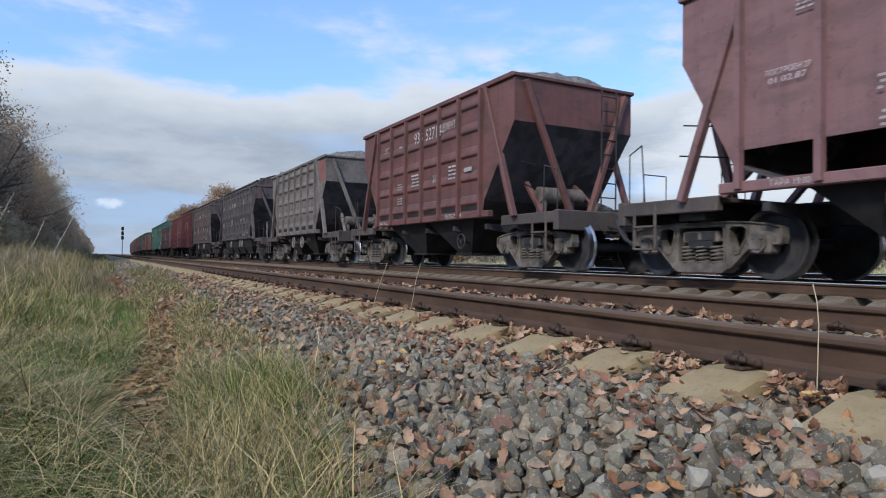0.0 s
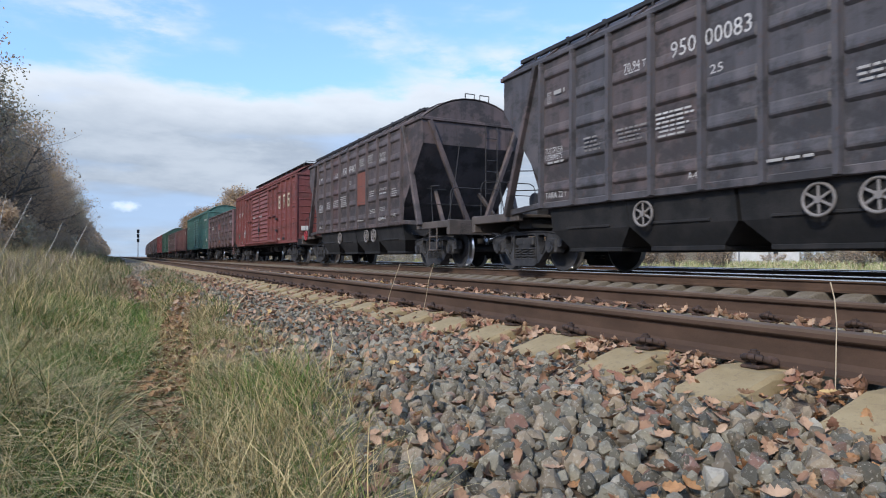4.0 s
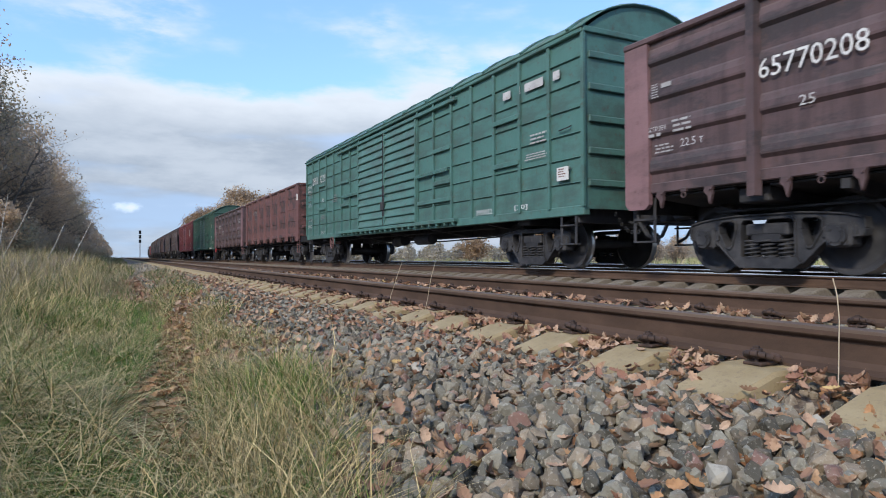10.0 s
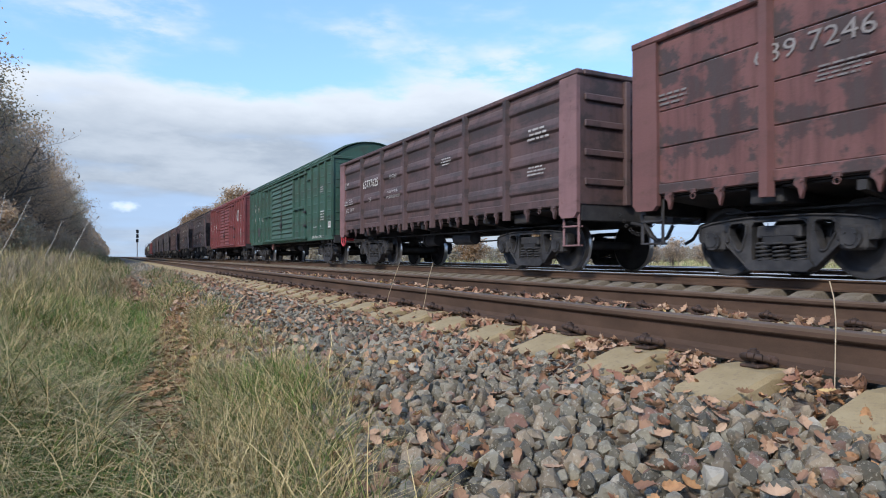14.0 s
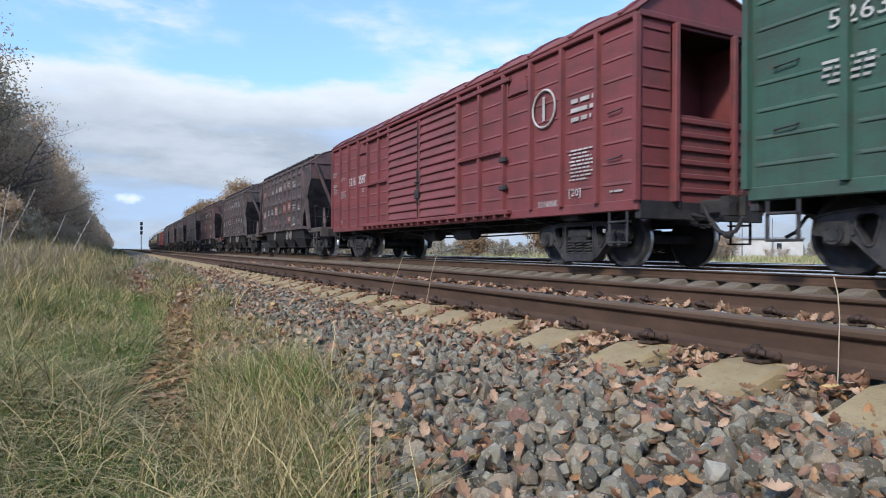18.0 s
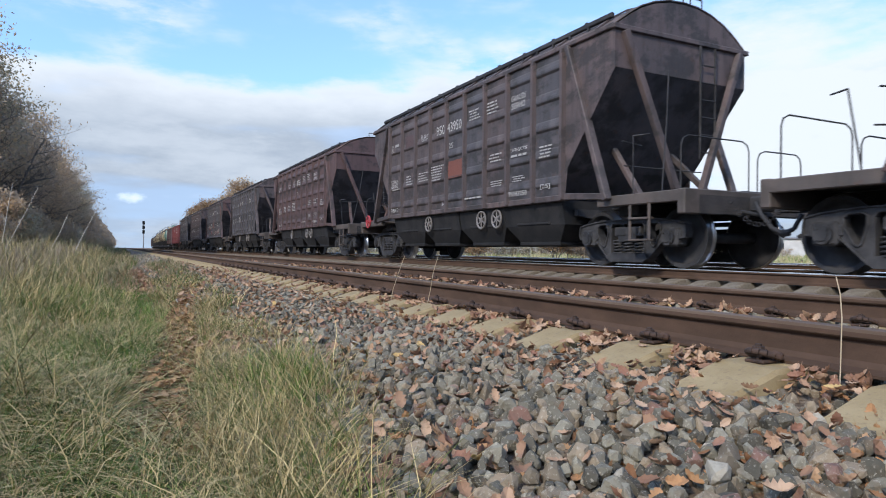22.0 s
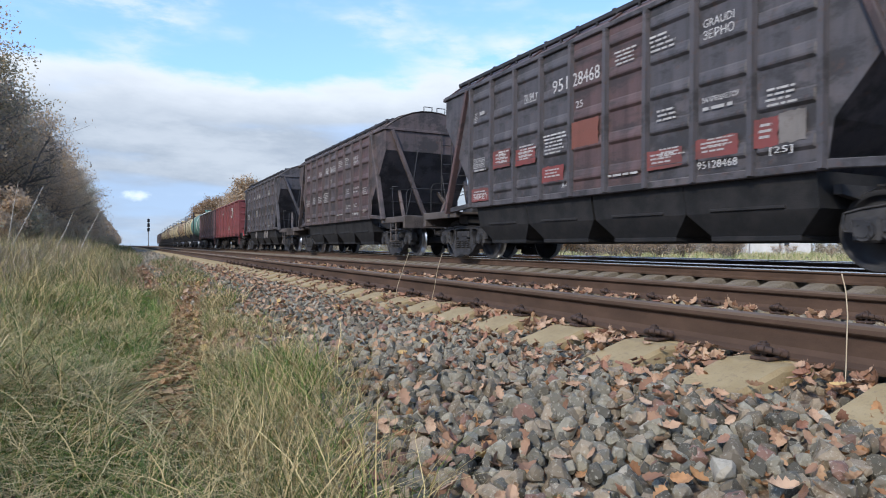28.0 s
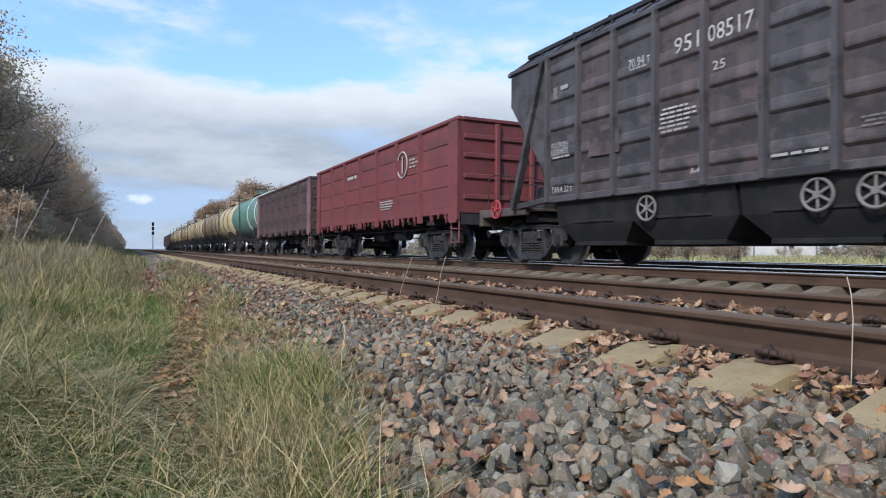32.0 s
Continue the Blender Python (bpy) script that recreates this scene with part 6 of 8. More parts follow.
def sleeper_mesh(mat):
    """A prestressed concrete sleeper, lying across: ends that fall away from the rail seats and a lower middle."""
    mb = MB()
    xs = [(-1.275, -0.07), (-1.26, -0.036), (-0.99, 0.043), (-0.80, 0.045), (-0.64, 0.043), (-0.40, -0.005), (0.40, -0.005), (0.64, 0.043), (0.80, 0.045), (0.99, 0.043), (1.26, -0.036), (1.275, -0.07)]
    vs, fs = [], []
    for x, z in xs:
        for y, d in ((-0.15, -0.20), (-0.128, -0.016), (-0.116, 0.0), (0.116, 0.0), (0.128, -0.016), (0.15, -0.20)):
            vs.append((x, y, z + d))
    n = 6
    for i in range(len(xs) - 1):
        for j in range(n - 1):
            fs.append((i * n + j, (i + 1) * n + j, (i + 1) * n + j + 1, i * n + j + 1))
    fs += [tuple(range(n)), tuple(range((len(xs) - 1) * n, len(xs) * n))[::-1]]
    mb.add(vs, fs)
    # moulded lettering recess and pads
    for x in (-0.7975, 0.7975):
        mb.box(x - 0.085, -0.095, 0.03, x + 0.085, 0.095, 0.0465, 0.002)
    return mb.mesh("sleeper", mat)


def clip_mesh():
    """A rusty bolted clip: base plate, bolt with a heavy nut and a bent spring bar that grips the rail's foot."""
    mb = MB()
    mb.box(-0.035, -0.042, 0.0, 0.055, 0.042, 0.012, 0.004)
    mb.cyl((-0.006, 0, 0.01), (-0.006, 0, 0.066), 0.012, 8)
    mb.cyl((-0.006, 0, 0.036), (-0.006, 0, 0.058), 0.023, 6)
    mb.box(-0.030, -0.030, 0.024, 0.045, 0.030, 0.036, 0.005)
    pts = []
    for i in range(9):
        a = math.pi * i / 8
        pts.append((0.030 - 0.062 * math.sin(a), -0.062 * math.cos(a), 0.022 + 0.020 * math.sin(a)))
    mb.pipe(pts, 0.012, 7)
    for s in (-1, 1):
        mb.pipe([(0.030, s * 0.062, 0.022), (0.052, s * 0.045, 0.026), (0.052, s * 0.016, 0.030)], 0.012, 7)
    return mb.mesh("rail_clip", M_CLIP)


def clip_at(track, m):
    ob = part("rail_clip", kept("clip", clip_mesh), M_CLIP, track, "", m)
    ob.scale = (1.0, 1.0, 1.05)


STEP, FIRST = 0.543, 1.57


def lay_track(name, centre, label, bent, rails, first, last_part, last, top, clips, concrete):
    track = tagged(new(name), label, "railway track", "", "structure")
    for x in rails:
        part("rail", rail_mesh(x, near_stops, bent, top), (M_RAIL, top), track)
    k0 = math.ceil((first - FIRST) / STEP)
    rest = MB()
    base = kept(("sleeper", concrete.name), lambda: sleeper_mesh(concrete))
    bv = np.array([v.co[:] for v in base.vertices])
    bf = [tuple(p.vertices) for p in base.polygons]
    rnd = random.Random(len(name))
    k = k0
    while True:
        s = FIRST + k * STEP
        if s > last:
            break
        x, y, a = along(centre, s) if bent else (centre, s, 0.0)
        m = pose(x + rnd.uniform(-0.015, 0.015), y, rnd.uniform(-0.006, 0.002), 0, 0, -math.degrees(a) + rnd.uniform(-0.5, 0.5))
        if s < last_part:
            part("sleeper", base, concrete, track, "", m)
            if s < clips:
                for r in rails:
                    for side in (-1, 1):
                        clip_at(track, pose(r + side * 0.122, s, 0.044, rnd.uniform(-4, 4), rnd.uniform(-4, 4), (0 if side < 0 else 180) + rnd.uniform(-6, 6)))
        else:
            w = np.array([(m @ Vector(v))[:] for v in bv[:72]])
            rest.add([tuple(v) for v in w], [f for f in bf if max(f) < 72])
        k += 1
    tagged(part("far_sleepers", rest, concrete, track), kind="stuff")
    return track


lay_track("near_track", 3.0475, "empty track with rusty rails on pale concrete sleepers", False, (RAIL_A, RAIL_B), -8.0, 62.0, 200.0, M_RAILTOP, 16.0, M_CONCRETE)
lay_track("train_track", 8.5025, "track in use with polished rail heads under the train", True, (RAIL_C, RAIL_D), -6.0, 56.0, 150.0, M_SHINE, 0.0, M_OLDCONC)
lay_track("third_track", 13.9, "further track with bright rail heads beside the field", True, (13.1, 14.695), 2.0, 2.0, 110.0, M_SHINE, 0.0, M_OLDCONC)

# ---- crushed stone ----


def stone_shapes(count, seed):
    rnd = random.Random(seed)
    out = []
    for _ in range(count):
        bm = bmesh.new()
        sx, sy, sz = rnd.uniform(0.8, 1.2), rnd.uniform(0.7, 0.95), rnd.uniform(0.58, 0.8)
        for _ in range(18):
            v = Vector((rnd.gauss(0, 1), rnd.gauss(0, 1), rnd.gauss(0, 1))).normalized() * rnd.uniform(0.82, 1.0)
            bm.verts.new((v.x * sx, v.y * sy, v.z * sz))
        r = bmesh.ops.convex_hull(bm, input=bm.verts)
        bmesh.ops.delete(bm, geom=[g for g in r["geom_interior"] if isinstance(g, bmesh.types.BMVert)], context="VERTS")
        bmesh.ops.dissolve_limit(bm, angle_limit=radians(10), verts=bm.verts, edges=bm.edges)
        bm.verts.index_update()
        out.append((np.array([v.co[:] for v in bm.verts]), [tuple(v.index for v in f.verts) for f in bm.faces]))
        bm.free()
    return out


def joined(name, shapes, spots, mat, parent, label=""):
    """Many copies of a few shapes as one mesh. spots: rows of shape, x, y, z, size, and three angles."""
    vs, fs, n = [], [], 0
    for k, x, y, z, size, rx, ry, rz in spots:
        v, f = shapes[int(k)]
        m = np.array(Euler((rx, ry, rz)).to_matrix()) * size
        vs.append(v @ m.T + (x, y, z))
        fs.extend([tuple(i + n for i in q) for q in f])
        n += len(v)
    me = bpy.data.meshes.new(name)
    me.from_pydata(np.concatenate(vs), [], fs)
    me.materials.append(mat)
    ob = part(name, me, mat, parent, label)
    return tagged(ob, kind="stuff")


def scatter_stones():
    rnd = random.Random(11)
    shapes = stone_shapes(16, 3)
    bed = tagged(new("ballast"), "loose grey crushed granite with fallen leaves between the stones", "ballast", "", "structure")
    near, rest = [], []

    def strew(x0, x1, y0, y1, gap, size, lift=0.0, layers=1, skip=None):
        nx, ny = max(1, int((x1 - x0) / gap)), max(1, int((y1 - y0) / gap))
        for layer in range(layers):
            for j in range(ny):
                for i in range(nx):
                    x = x0 + (i + rnd.uniform(-0.1, 1.1)) * (x1 - x0) / nx
                    y = y0 + (j + rnd.uniform(-0.1, 1.1)) * (y1 - y0) / ny
                    if skip and skip(x, y, rnd):
                        continue
                    s = size * rnd.choice((0.62, 0.75, 0.85, 1.0, 1.0, 1.15, 1.35))
                    z = ground_z(x) + s * rnd.uniform(0.0, 0.55) + lift + layer * size * 0.55
                    rest.append((rnd.randrange(16), x, y, z, s, rnd.uniform(-1.6, 1.6), rnd.uniform(-1.6, 1.6), rnd.uniform(0, 6.3)))

    def on_sleeper(x, y, r):
        k = (y - FIRST) / STEP
        d = abs(k - round(k)) * STEP
        return 1.80 < x < 4.30 and d < 0.148 and r.random() < 0.99

    def sparse_left(x, y, r):
        return x < 0.85 and r.random() < (0.85 - x) * 2.2
    strew(0.52, 1.80, 0.55, 4.2, 0.056, 0.036, 0.0, 2, lambda x, y, r: on_sleeper(x, y, r) or sparse_left(x, y, r))
    strew(0.55, 1.80, 4.2, 10.0, 0.064, 0.037, 0.0, 1, lambda x, y, r: on_sleeper(x, y, r) or sparse_left(x, y, r))
    strew(0.60, 1.75, 10.0, 26.0, 0.115, 0.045, 0.0, 1, on_sleeper)
    strew(0.65, 1.75, 26.0, 60.0, 0.24, 0.07, 0.0, 1)
    strew(1.80, 2.17, 0.5, 9.0, 0.050, 0.027, -0.002, 1, on_sleeper)
    strew(1.75, 2.16, 9.0, 26.0, 0.10, 0.036, -0.006, 1, on_sleeper)
    strew(2.36, 3.74, 0.5, 12.0, 0.075, 0.034, 0.0, 1, on_sleeper)
    strew(2.36, 3.74, 12.0, 34.0, 0.17, 0.045, 0.0, 1, on_sleeper)
    strew(3.96, 7.55, 2.0, 16.0, 0.13, 0.042, 0.0, 1, on_sleeper)
    strew(0.55, 1.75, -7.0, 0.6, 0.10, 0.038, 0.0, 1, lambda x, y, r: on_sleeper(x, y, r) or sparse_left(x, y, r))
    strew(1.75, 3.74, -7.0, 0.5, 0.13, 0.040, 0.0, 1, on_sleeper)
    strew(3.96, 7.1, -7.0, 2.0, 0.22, 0.045, 0.0, 1)
    strew(3.96, 7.55, 16.0, 30.0, 0.26, 0.05, 0.0, 1)
    strew(9.5, 12.9, -2.0, 20.0, 0.26, 0.05, 0.0, 1)
    strew(1.30, 1.80, 0.6, 9.0, 0.072, 0.033, 0.018, 1, on_sleeper)
    strew(3.5, 3.80, 1.5, 14.0, 0.07, 0.030, 0.0, 1)
    strew(7.85, 9.15, 4.0, 14.0, 0.18, 0.045, 0.0, 1)
    # those nearest to the near track's shoulder are stones of their own
    front = sorted(range(len(rest)), key=lambda i: (rest[i][1] - 1.0) ** 2 + (rest[i][2] - 1.5) ** 2 - rest[i][3] * 4)[:300]
    chosen = set(front)
    data = []
    for v, f in shapes:
        me = bpy.data.meshes.new("stone")
        me.from_pydata(v, [], f)
        me.materials.append(M_STONE_ONE)
        data.append(me)
    for i in front:
        k, x, y, z, s, a, b, c = rest[i]
        ob = part("stone", data[k], M_STONE_ONE, bed)
        ob.matrix_basis = Matrix.LocRotScale((x, y, z), Euler((a, b, c)), (s, s, s))
    joined("loose_stones", shapes, [r for i, r in enumerate(rest) if i not in chosen], M_STONE, bed)


scatter_stones()

# ---- fallen oak leaves ----


def path_x(y):
    """The middle of the trodden path beside the stones."""
    return 0.16 + 0.11 * (y - 3.2) if y > 3.2 else 0.16


def leaf_shapes(count, seed):
    rnd = random.Random(seed)
    out = []
    for _ in range(count):
        n = 9
        edge = []
        for i in range(n + 1):
            t = i / n
            w = 0.68 * math.sin(math.pi * min(1, t * 0.93 + 0.05)) ** 0.8 * (1.0 if i % 2 else 0.70) * rnd.uniform(0.85, 1.15)
            edge.append((t * 2 - 1, w))
        curl, twist = rnd.uniform(0.2, 0.85), rnd.uniform(-0.5, 0.5)
        vs, fs = [], []
        for i, (u, w) in enumerate(edge):
            lift = curl * u * u * 0.6
            for s in (-1, 0, 1):
                vs.append((u, s * w, lift + abs(s) * curl * w * 0.9 + s * w * twist * u + rnd.uniform(-0.03, 0.03)))
        for i in range(n):
            a = i * 3
            fs += [(a, a + 1, a + 4, a + 3), (a + 1, a + 2, a + 5, a + 4)]
        k = len(vs)
        vs += [(-1.0, -0.025, curl * 0.6), (-1.0, 0.025, curl * 0.6), (-1.35, 0.02, curl * 0.9), (-1.35, -0.02, curl * 0.9)]
        fs.append((k, k + 1, k + 2, k + 3))
        out.append((np.array(vs), fs))
    return out


def scatter_leaves():
    rnd = random.Random(23)
    shapes = leaf_shapes(10, 8)
    litter = tagged(new("leaf_litter"), "curled brown and tan oak leaves fallen on stones and path", "fallen leaves")
    spots = []

    def drop(count, x0, x1, y0, y1, size, lift=0.03):
        for _ in range(count):
            x, y = rnd.uniform(x0, x1), rnd.uniform(y0, y1)
            k = (y - FIRST) / STEP
            if 1.82 < x < 4.3 and abs(k - round(k)) * STEP < 0.14 and rnd.random() < 0.90:
                continue
            s = size * rnd.uniform(0.6, 1.2)
            spots.append((rnd.randrange(10), x, y, ground_z(x) + lift + rnd.uniform(-0.016, 0.012), s, rnd.gauss(0, 0.5), rnd.gauss(0, 0.5), rnd.uniform(0, 6.3)))
    drop(190, 0.6, 1.75, 0.7, 3.2, 0.030, 0.055)
    drop(540, 1.5, 2.15, 0.9, 5.5, 0.028, 0.05)
    drop(760, 2.0, 2.17, 0.9, 9.0, 0.030, 0.055)
    drop(360, 0.6, 1.8, 3.2, 8.0, 0.030, 0.055)
    drop(520, 3.5, 3.79, 1.6, 16.0, 0.042, 0.05)
    drop(500, -0.1, 0.5, 9.0, 22.0, 0.055, 0.03)
    drop(650, 1.4, 2.14, 5.5, 16.0, 0.032, 0.05)
    drop(900, 2.36, 3.75, 1.2, 9.0, 0.042, 0.05)
    drop(420, 2.34, 2.5, 1.2, 12.0, 0.042, 0.055)
    drop(500, 2.36, 3.7, 9.0, 22.0, 0.05, 0.05)
    drop(400, 3.95, 6.8, 3.0, 14.0, 0.045, 0.05)
    drop(420, 0.45, 1.0, 1.2, 6.0, 0.038, 0.03)
    drop(160, -2.5, 0.0, 2.2, 8.0, 0.034, 0.03)
    drop(380, 0.6, 1.8, 8.0, 24.0, 0.045, 0.055)
    trodden = []
    for _ in range(2600):
        y = 2.3 + 8.7 * rnd.random() ** 1.3
        x = path_x(y) + rnd.gauss(0, 0.10)
        trodden.append((rnd.randrange(10), x, y, ground_z(x) + 0.015 + rnd.uniform(-0.012, 0.02), 0.032 * rnd.uniform(0.5, 1.2), rnd.gauss(0, 0.3), rnd.gauss(0, 0.3), rnd.uniform(0, 6.3)))
    for _ in range(1500):
        x, y = rnd.uniform(0.75, 2.16), 0.75 + 7.5 * rnd.random() ** 1.4
        trodden.append((rnd.randrange(10), x, y, ground_z(x) + rnd.uniform(0.0, 0.040), 0.025 * rnd.uniform(0.5, 1.1), rnd.gauss(0, 0.6), rnd.gauss(0, 0.6), rnd.uniform(0, 6.3)))
    joined("trodden_leaves", shapes, trodden, M_LITTER, litter, "brown trodden leaves along the path and between stones")
    near = sorted(range(len(spots)), key=lambda i: (spots[i][1] - 1.1) ** 2 + (spots[i][2] - 1.8) ** 2)[:160]
    chosen = set(near)
    data = []
    for v, f in shapes:
        me = bpy.data.meshes.new("leaf")
        me.from_pydata(v, [], f)
        me.materials.append(M_LEAF_ONE)
        me.polygons.foreach_set("use_smooth", [True] * len(f))
        data.append(me)
    for i in near:
        k, x, y, z, s, a, b, c = spots[i]
        ob = part("leaf", data[k], M_LEAF_ONE, litter)
        ob.matrix_basis = Matrix.LocRotScale((x, y, z), Euler((a, b, c)), (s, s, s))
    joined("loose_leaves", shapes, [r for i, r in enumerate(spots) if i not in chosen], M_LEAF, litter)


scatter_leaves()

# ---- grass ----


def blades(name, zones, mat, label, seed, where=None):
    """Curved tapering blades. zones: rows of x0, x1, y0, y1, count, height, width, lean, clump."""
    g = np.random.default_rng(seed)
    allv, alln = [], 0
    faces = []
    px = np.array([p[0] for p in PROFILE])
    pz = np.array([p[1] for p in PROFILE])
    for x0, x1, y0, y1, count, height, width, lean, clump in zones:
        nc = max(1, count // clump)
        cx, cy = g.uniform(x0, x1, nc), g.uniform(y0, y1, nc)
        ch = g.uniform(0.6, 1.25, nc)
        cl = g.uniform(0, 2 * np.pi, nc)
        idx = np.repeat(np.arange(nc), clump)
        n = len(idx)
        spread = (0.05 if clump > 1 else 0) * (1 + height)
        x = cx[idx] + g.normal(0, spread, n)
        y = cy[idx] + g.normal(0, spread, n)
        if where is not None:
            keep = where(x, y, g)
            x, y, idx = x[keep], y[keep], idx[keep]
            n = len(x)
        tall = 0.8 + 0.4 * np.sin(1.9 * x + 0.8 * y + 0.6) * np.sin(2.3 * y - 1.3 * x) + 0.22 * np.sin(5.1 * x + 3.3 * y)
        h = height * ch[idx] * tall * g.uniform(0.5, 1.25, n)
        a = cl[idx] + g.normal(0, 1.1, n)
        ln = lean * h * g.uniform(0.2, 1.7, n)
        face = g.uniform(0, np.pi, n)
        z = np.interp(x, px, pz)
        wx, wy = np.cos(face) * width / 2, np.sin(face) * width / 2
        wk = g.uniform(0.55, 1.3, n)
        wp, wa = g.uniform(0, 6.3, n), g.normal(0, 0.17, n)
        seg = 5 if width < 0.006 else 4
        vs = np.zeros((n, 2 * seg + 1, 3))
        for s in range(seg + 1):
            t = s / seg
            ox, oy = np.cos(a) * ln * t ** 1.8, np.sin(a) * ln * t ** 1.8
            oz = h * (t - np.minimum(0.80, 0.36 * (ln / np.maximum(h, 1e-3))) * t ** 2.4)
            wig = np.sin(t * 5.0 + wp) * h * wa * t
            ox, oy = ox - np.sin(a) * wig, oy + np.cos(a) * wig
            w = (1 - t ** 1.6) * wk
            if s < seg:
                vs[:, 2 * s] = np.stack([x + ox - wx * w, y + oy - wy * w, z + oz - 0.02 * (s == 0)], 1)
                vs[:, 2 * s + 1] = np.stack([x + ox + wx * w, y + oy + wy * w, z + oz - 0.02 * (s == 0)], 1)
            else:
                vs[:, 2 * s] = np.stack([x + ox, y + oy, z + oz], 1)
        base = alln + np.arange(n)[:, None] * (2 * seg + 1)
        for s in range(seg - 1):
            faces.append((base + np.array([2 * s, 2 * s + 1, 2 * s + 3, 2 * s + 2])).astype(np.int64))
        tips = base + np.array([2 * seg - 2, 2 * seg - 1, 2 * seg, 2 * seg])
        faces.append(tips)
        allv.append(vs.reshape(-1, 3))
        alln += n * (2 * seg + 1)
    v = np.concatenate(allv)
    quads = [f for f in faces]
    loops, starts, pos = [], [], 0
    for f in quads:
        tri = (f[:, 2] == f[:, 3]).all()
        q = f[:, :3] if tri else f
        k = q.shape[1]
        loops.append(q.ravel())
        starts.append(pos + np.arange(len(q)) * k)
        pos += q.size
    loops, starts = np.concatenate(loops), np.concatenate(starts)
    me = bpy.data.meshes.new(name)
    me.vertices.add(len(v))
    me.vertices.foreach_set("co", v.ravel())
    me.loops.add(len(loops))
    me.loops.foreach_set("vertex_index", loops.astype(np.int32))
    me.polygons.add(len(starts))
    me.polygons.foreach_set("loop_start", starts.astype(np.int32))
    me.materials.append(mat)
    me.update(calc_edges=True)
    me.validate()
    return tagged(new(name, me), label, "grass", "", "stuff")


def off_path(x, y, g):
    """Thin on the trodden path and clear round the camera."""
    mid = 0.16 + 0.11 * np.maximum(0, y - 3.2)
    path = (np.abs(x - mid - 0.03 * np.sin(y * 1.7)) < 0.15) & (y > 2.4) & (y < 9.5)
    keep = ~path | (g.random(len(x)) < 0.10)
    stones = x > 0.62 + 0.13 * np.clip(y - 1.6, 0, 2) + 0.035 * np.maximum(0, y - 3.6) + 0.07 * np.sin(y * 3.1) + g.normal(0, 0.07, len(x))
    return keep & ~stones & ((x * x + y * y) > 0.06)


blades("verge_grass", [(-6, 0.5, -7, 1.2, 12000, 0.20, 0.007, 1.0, 8), (-10, -3.2, -7, 5, 11000, 0.26, 0.010, 0.9, 8), (-10, -4.5, 5, 11, 6000, 0.32, 0.011, 0.9, 8), (-3.0, 0.12, 1.1, 5.0, 26000, 0.30, 0.0052, 1.9, 9), (-2.6, 0.1, 1.2, 4.0, 12000, 0.14, 0.004, 1.4, 7), (-4.5, 0.1, 5.0, 11.0, 26000, 0.30, 0.0065, 1.0, 8), (0.20, 0.9, 1.2, 7.0, 9500, 0.22, 0.0034, 1.3, 7), (0.5, 1.5, 6.5, 14, 4000, 0.22, 0.009, 1.0, 7)],
       M_GRASS, "long green and yellowing grass matted on the verge", 5, off_path)
blades("rough_verge_grass", [(-8, 0.2, 10, 26, 22000, 0.38, 0.012, 0.8, 8), (-10, 0.5, 26, 70, 16000, 0.46, 0.03, 0.6, 8), (-11, 0.7, 70, 240, 11000, 0.6, 0.09, 0.4, 6), (0.7, 1.6, 12, 26, 3000, 0.25, 0.014, 0.9, 7)],
       M_DULL, "dull olive and straw-coloured rough grass along the verge", 16, off_path)
blades("fine_green_grass", [(-1.3, 0.40, 2.7, 10.0, 17000, 0.21, 0.0042, 1.3, 9), (-0.5, 0.15, 1.7, 3.2, 3500, 0.16, 0.004, 1.5, 9), (0.45, 0.8, 2.4, 3.4, 700, 0.26, 0.004, 0.6, 7), (0.78, 0.98, 1.35, 1.7, 60, 0.30, 0.006, 0.5, 5)],
       M_LAWN, "fresh green grass tussocks beside the path", 6, off_path)
blades("straw_grass", [(0.24, 0.95, 1.2, 4.4, 7000, 0.30, 0.0036, 0.9, 6), (-2.2, 0.1, 1.1, 3.2, 6500, 0.38, 0.0040, 2.0, 6), (0.35, 0.76, 4.6, 10, 2400, 0.22, 0.005, 0.8, 7), (-2.8, 0.1, 1.3, 6, 9000, 0.34, 0.0032, 1.1, 5), (-8, -0.4, 5, 30, 15000, 0.58, 0.007, 0.6, 6), (-9, -1, 30, 110, 8000, 0.8, 0.025, 0.5, 6), (0.6, 1.6, 1.8, 7, 130, 0.18, 0.003, 0.7, 3), (-5, -0.5, 3.0, 14, 1800, 0.66, 0.0035, 0.45, 3), (-9, -2.5, 14, 45, 9000, 0.95, 0.011, 0.4, 5), (-9.5, -3, 45, 130, 7000, 1.3, 0.03, 0.35, 5), (0.35, 0.75, 1.4, 5, 260, 0.36, 0.003, 0.5, 3)],
       M_STRAW, "dry straw-coloured grass stalks by the stones", 7, off_path)
blades("dead_weeds", [(-4.5, -0.9, 3.5, 9, 2600, 0.42, 0.0045, 0.7, 5), (-8, -1.2, 9, 28, 9000, 0.66, 0.009, 0.5, 5), (-9, -1.5, 28, 80, 9000, 0.85, 0.022, 0.45, 5), (-10, -2, 80, 200, 5000, 1.1, 0.07, 0.4, 5)],
       M_WEED, "tall brown dead weeds and seed heads on the verge", 15, off_path)
blades("meadow_grass", [(16.5, 60, 10, 70, 26000, 0.40, 0.03, 0.5, 6), (40, 160, 8, 130, 36000, 0.75, 0.07, 0.5, 5), (9.9, 12.2, 8, 40, 500, 0.25, 0.02, 0.5, 5)],
       M_FIELD, "pale green and straw meadow beyond the tracks", 9)


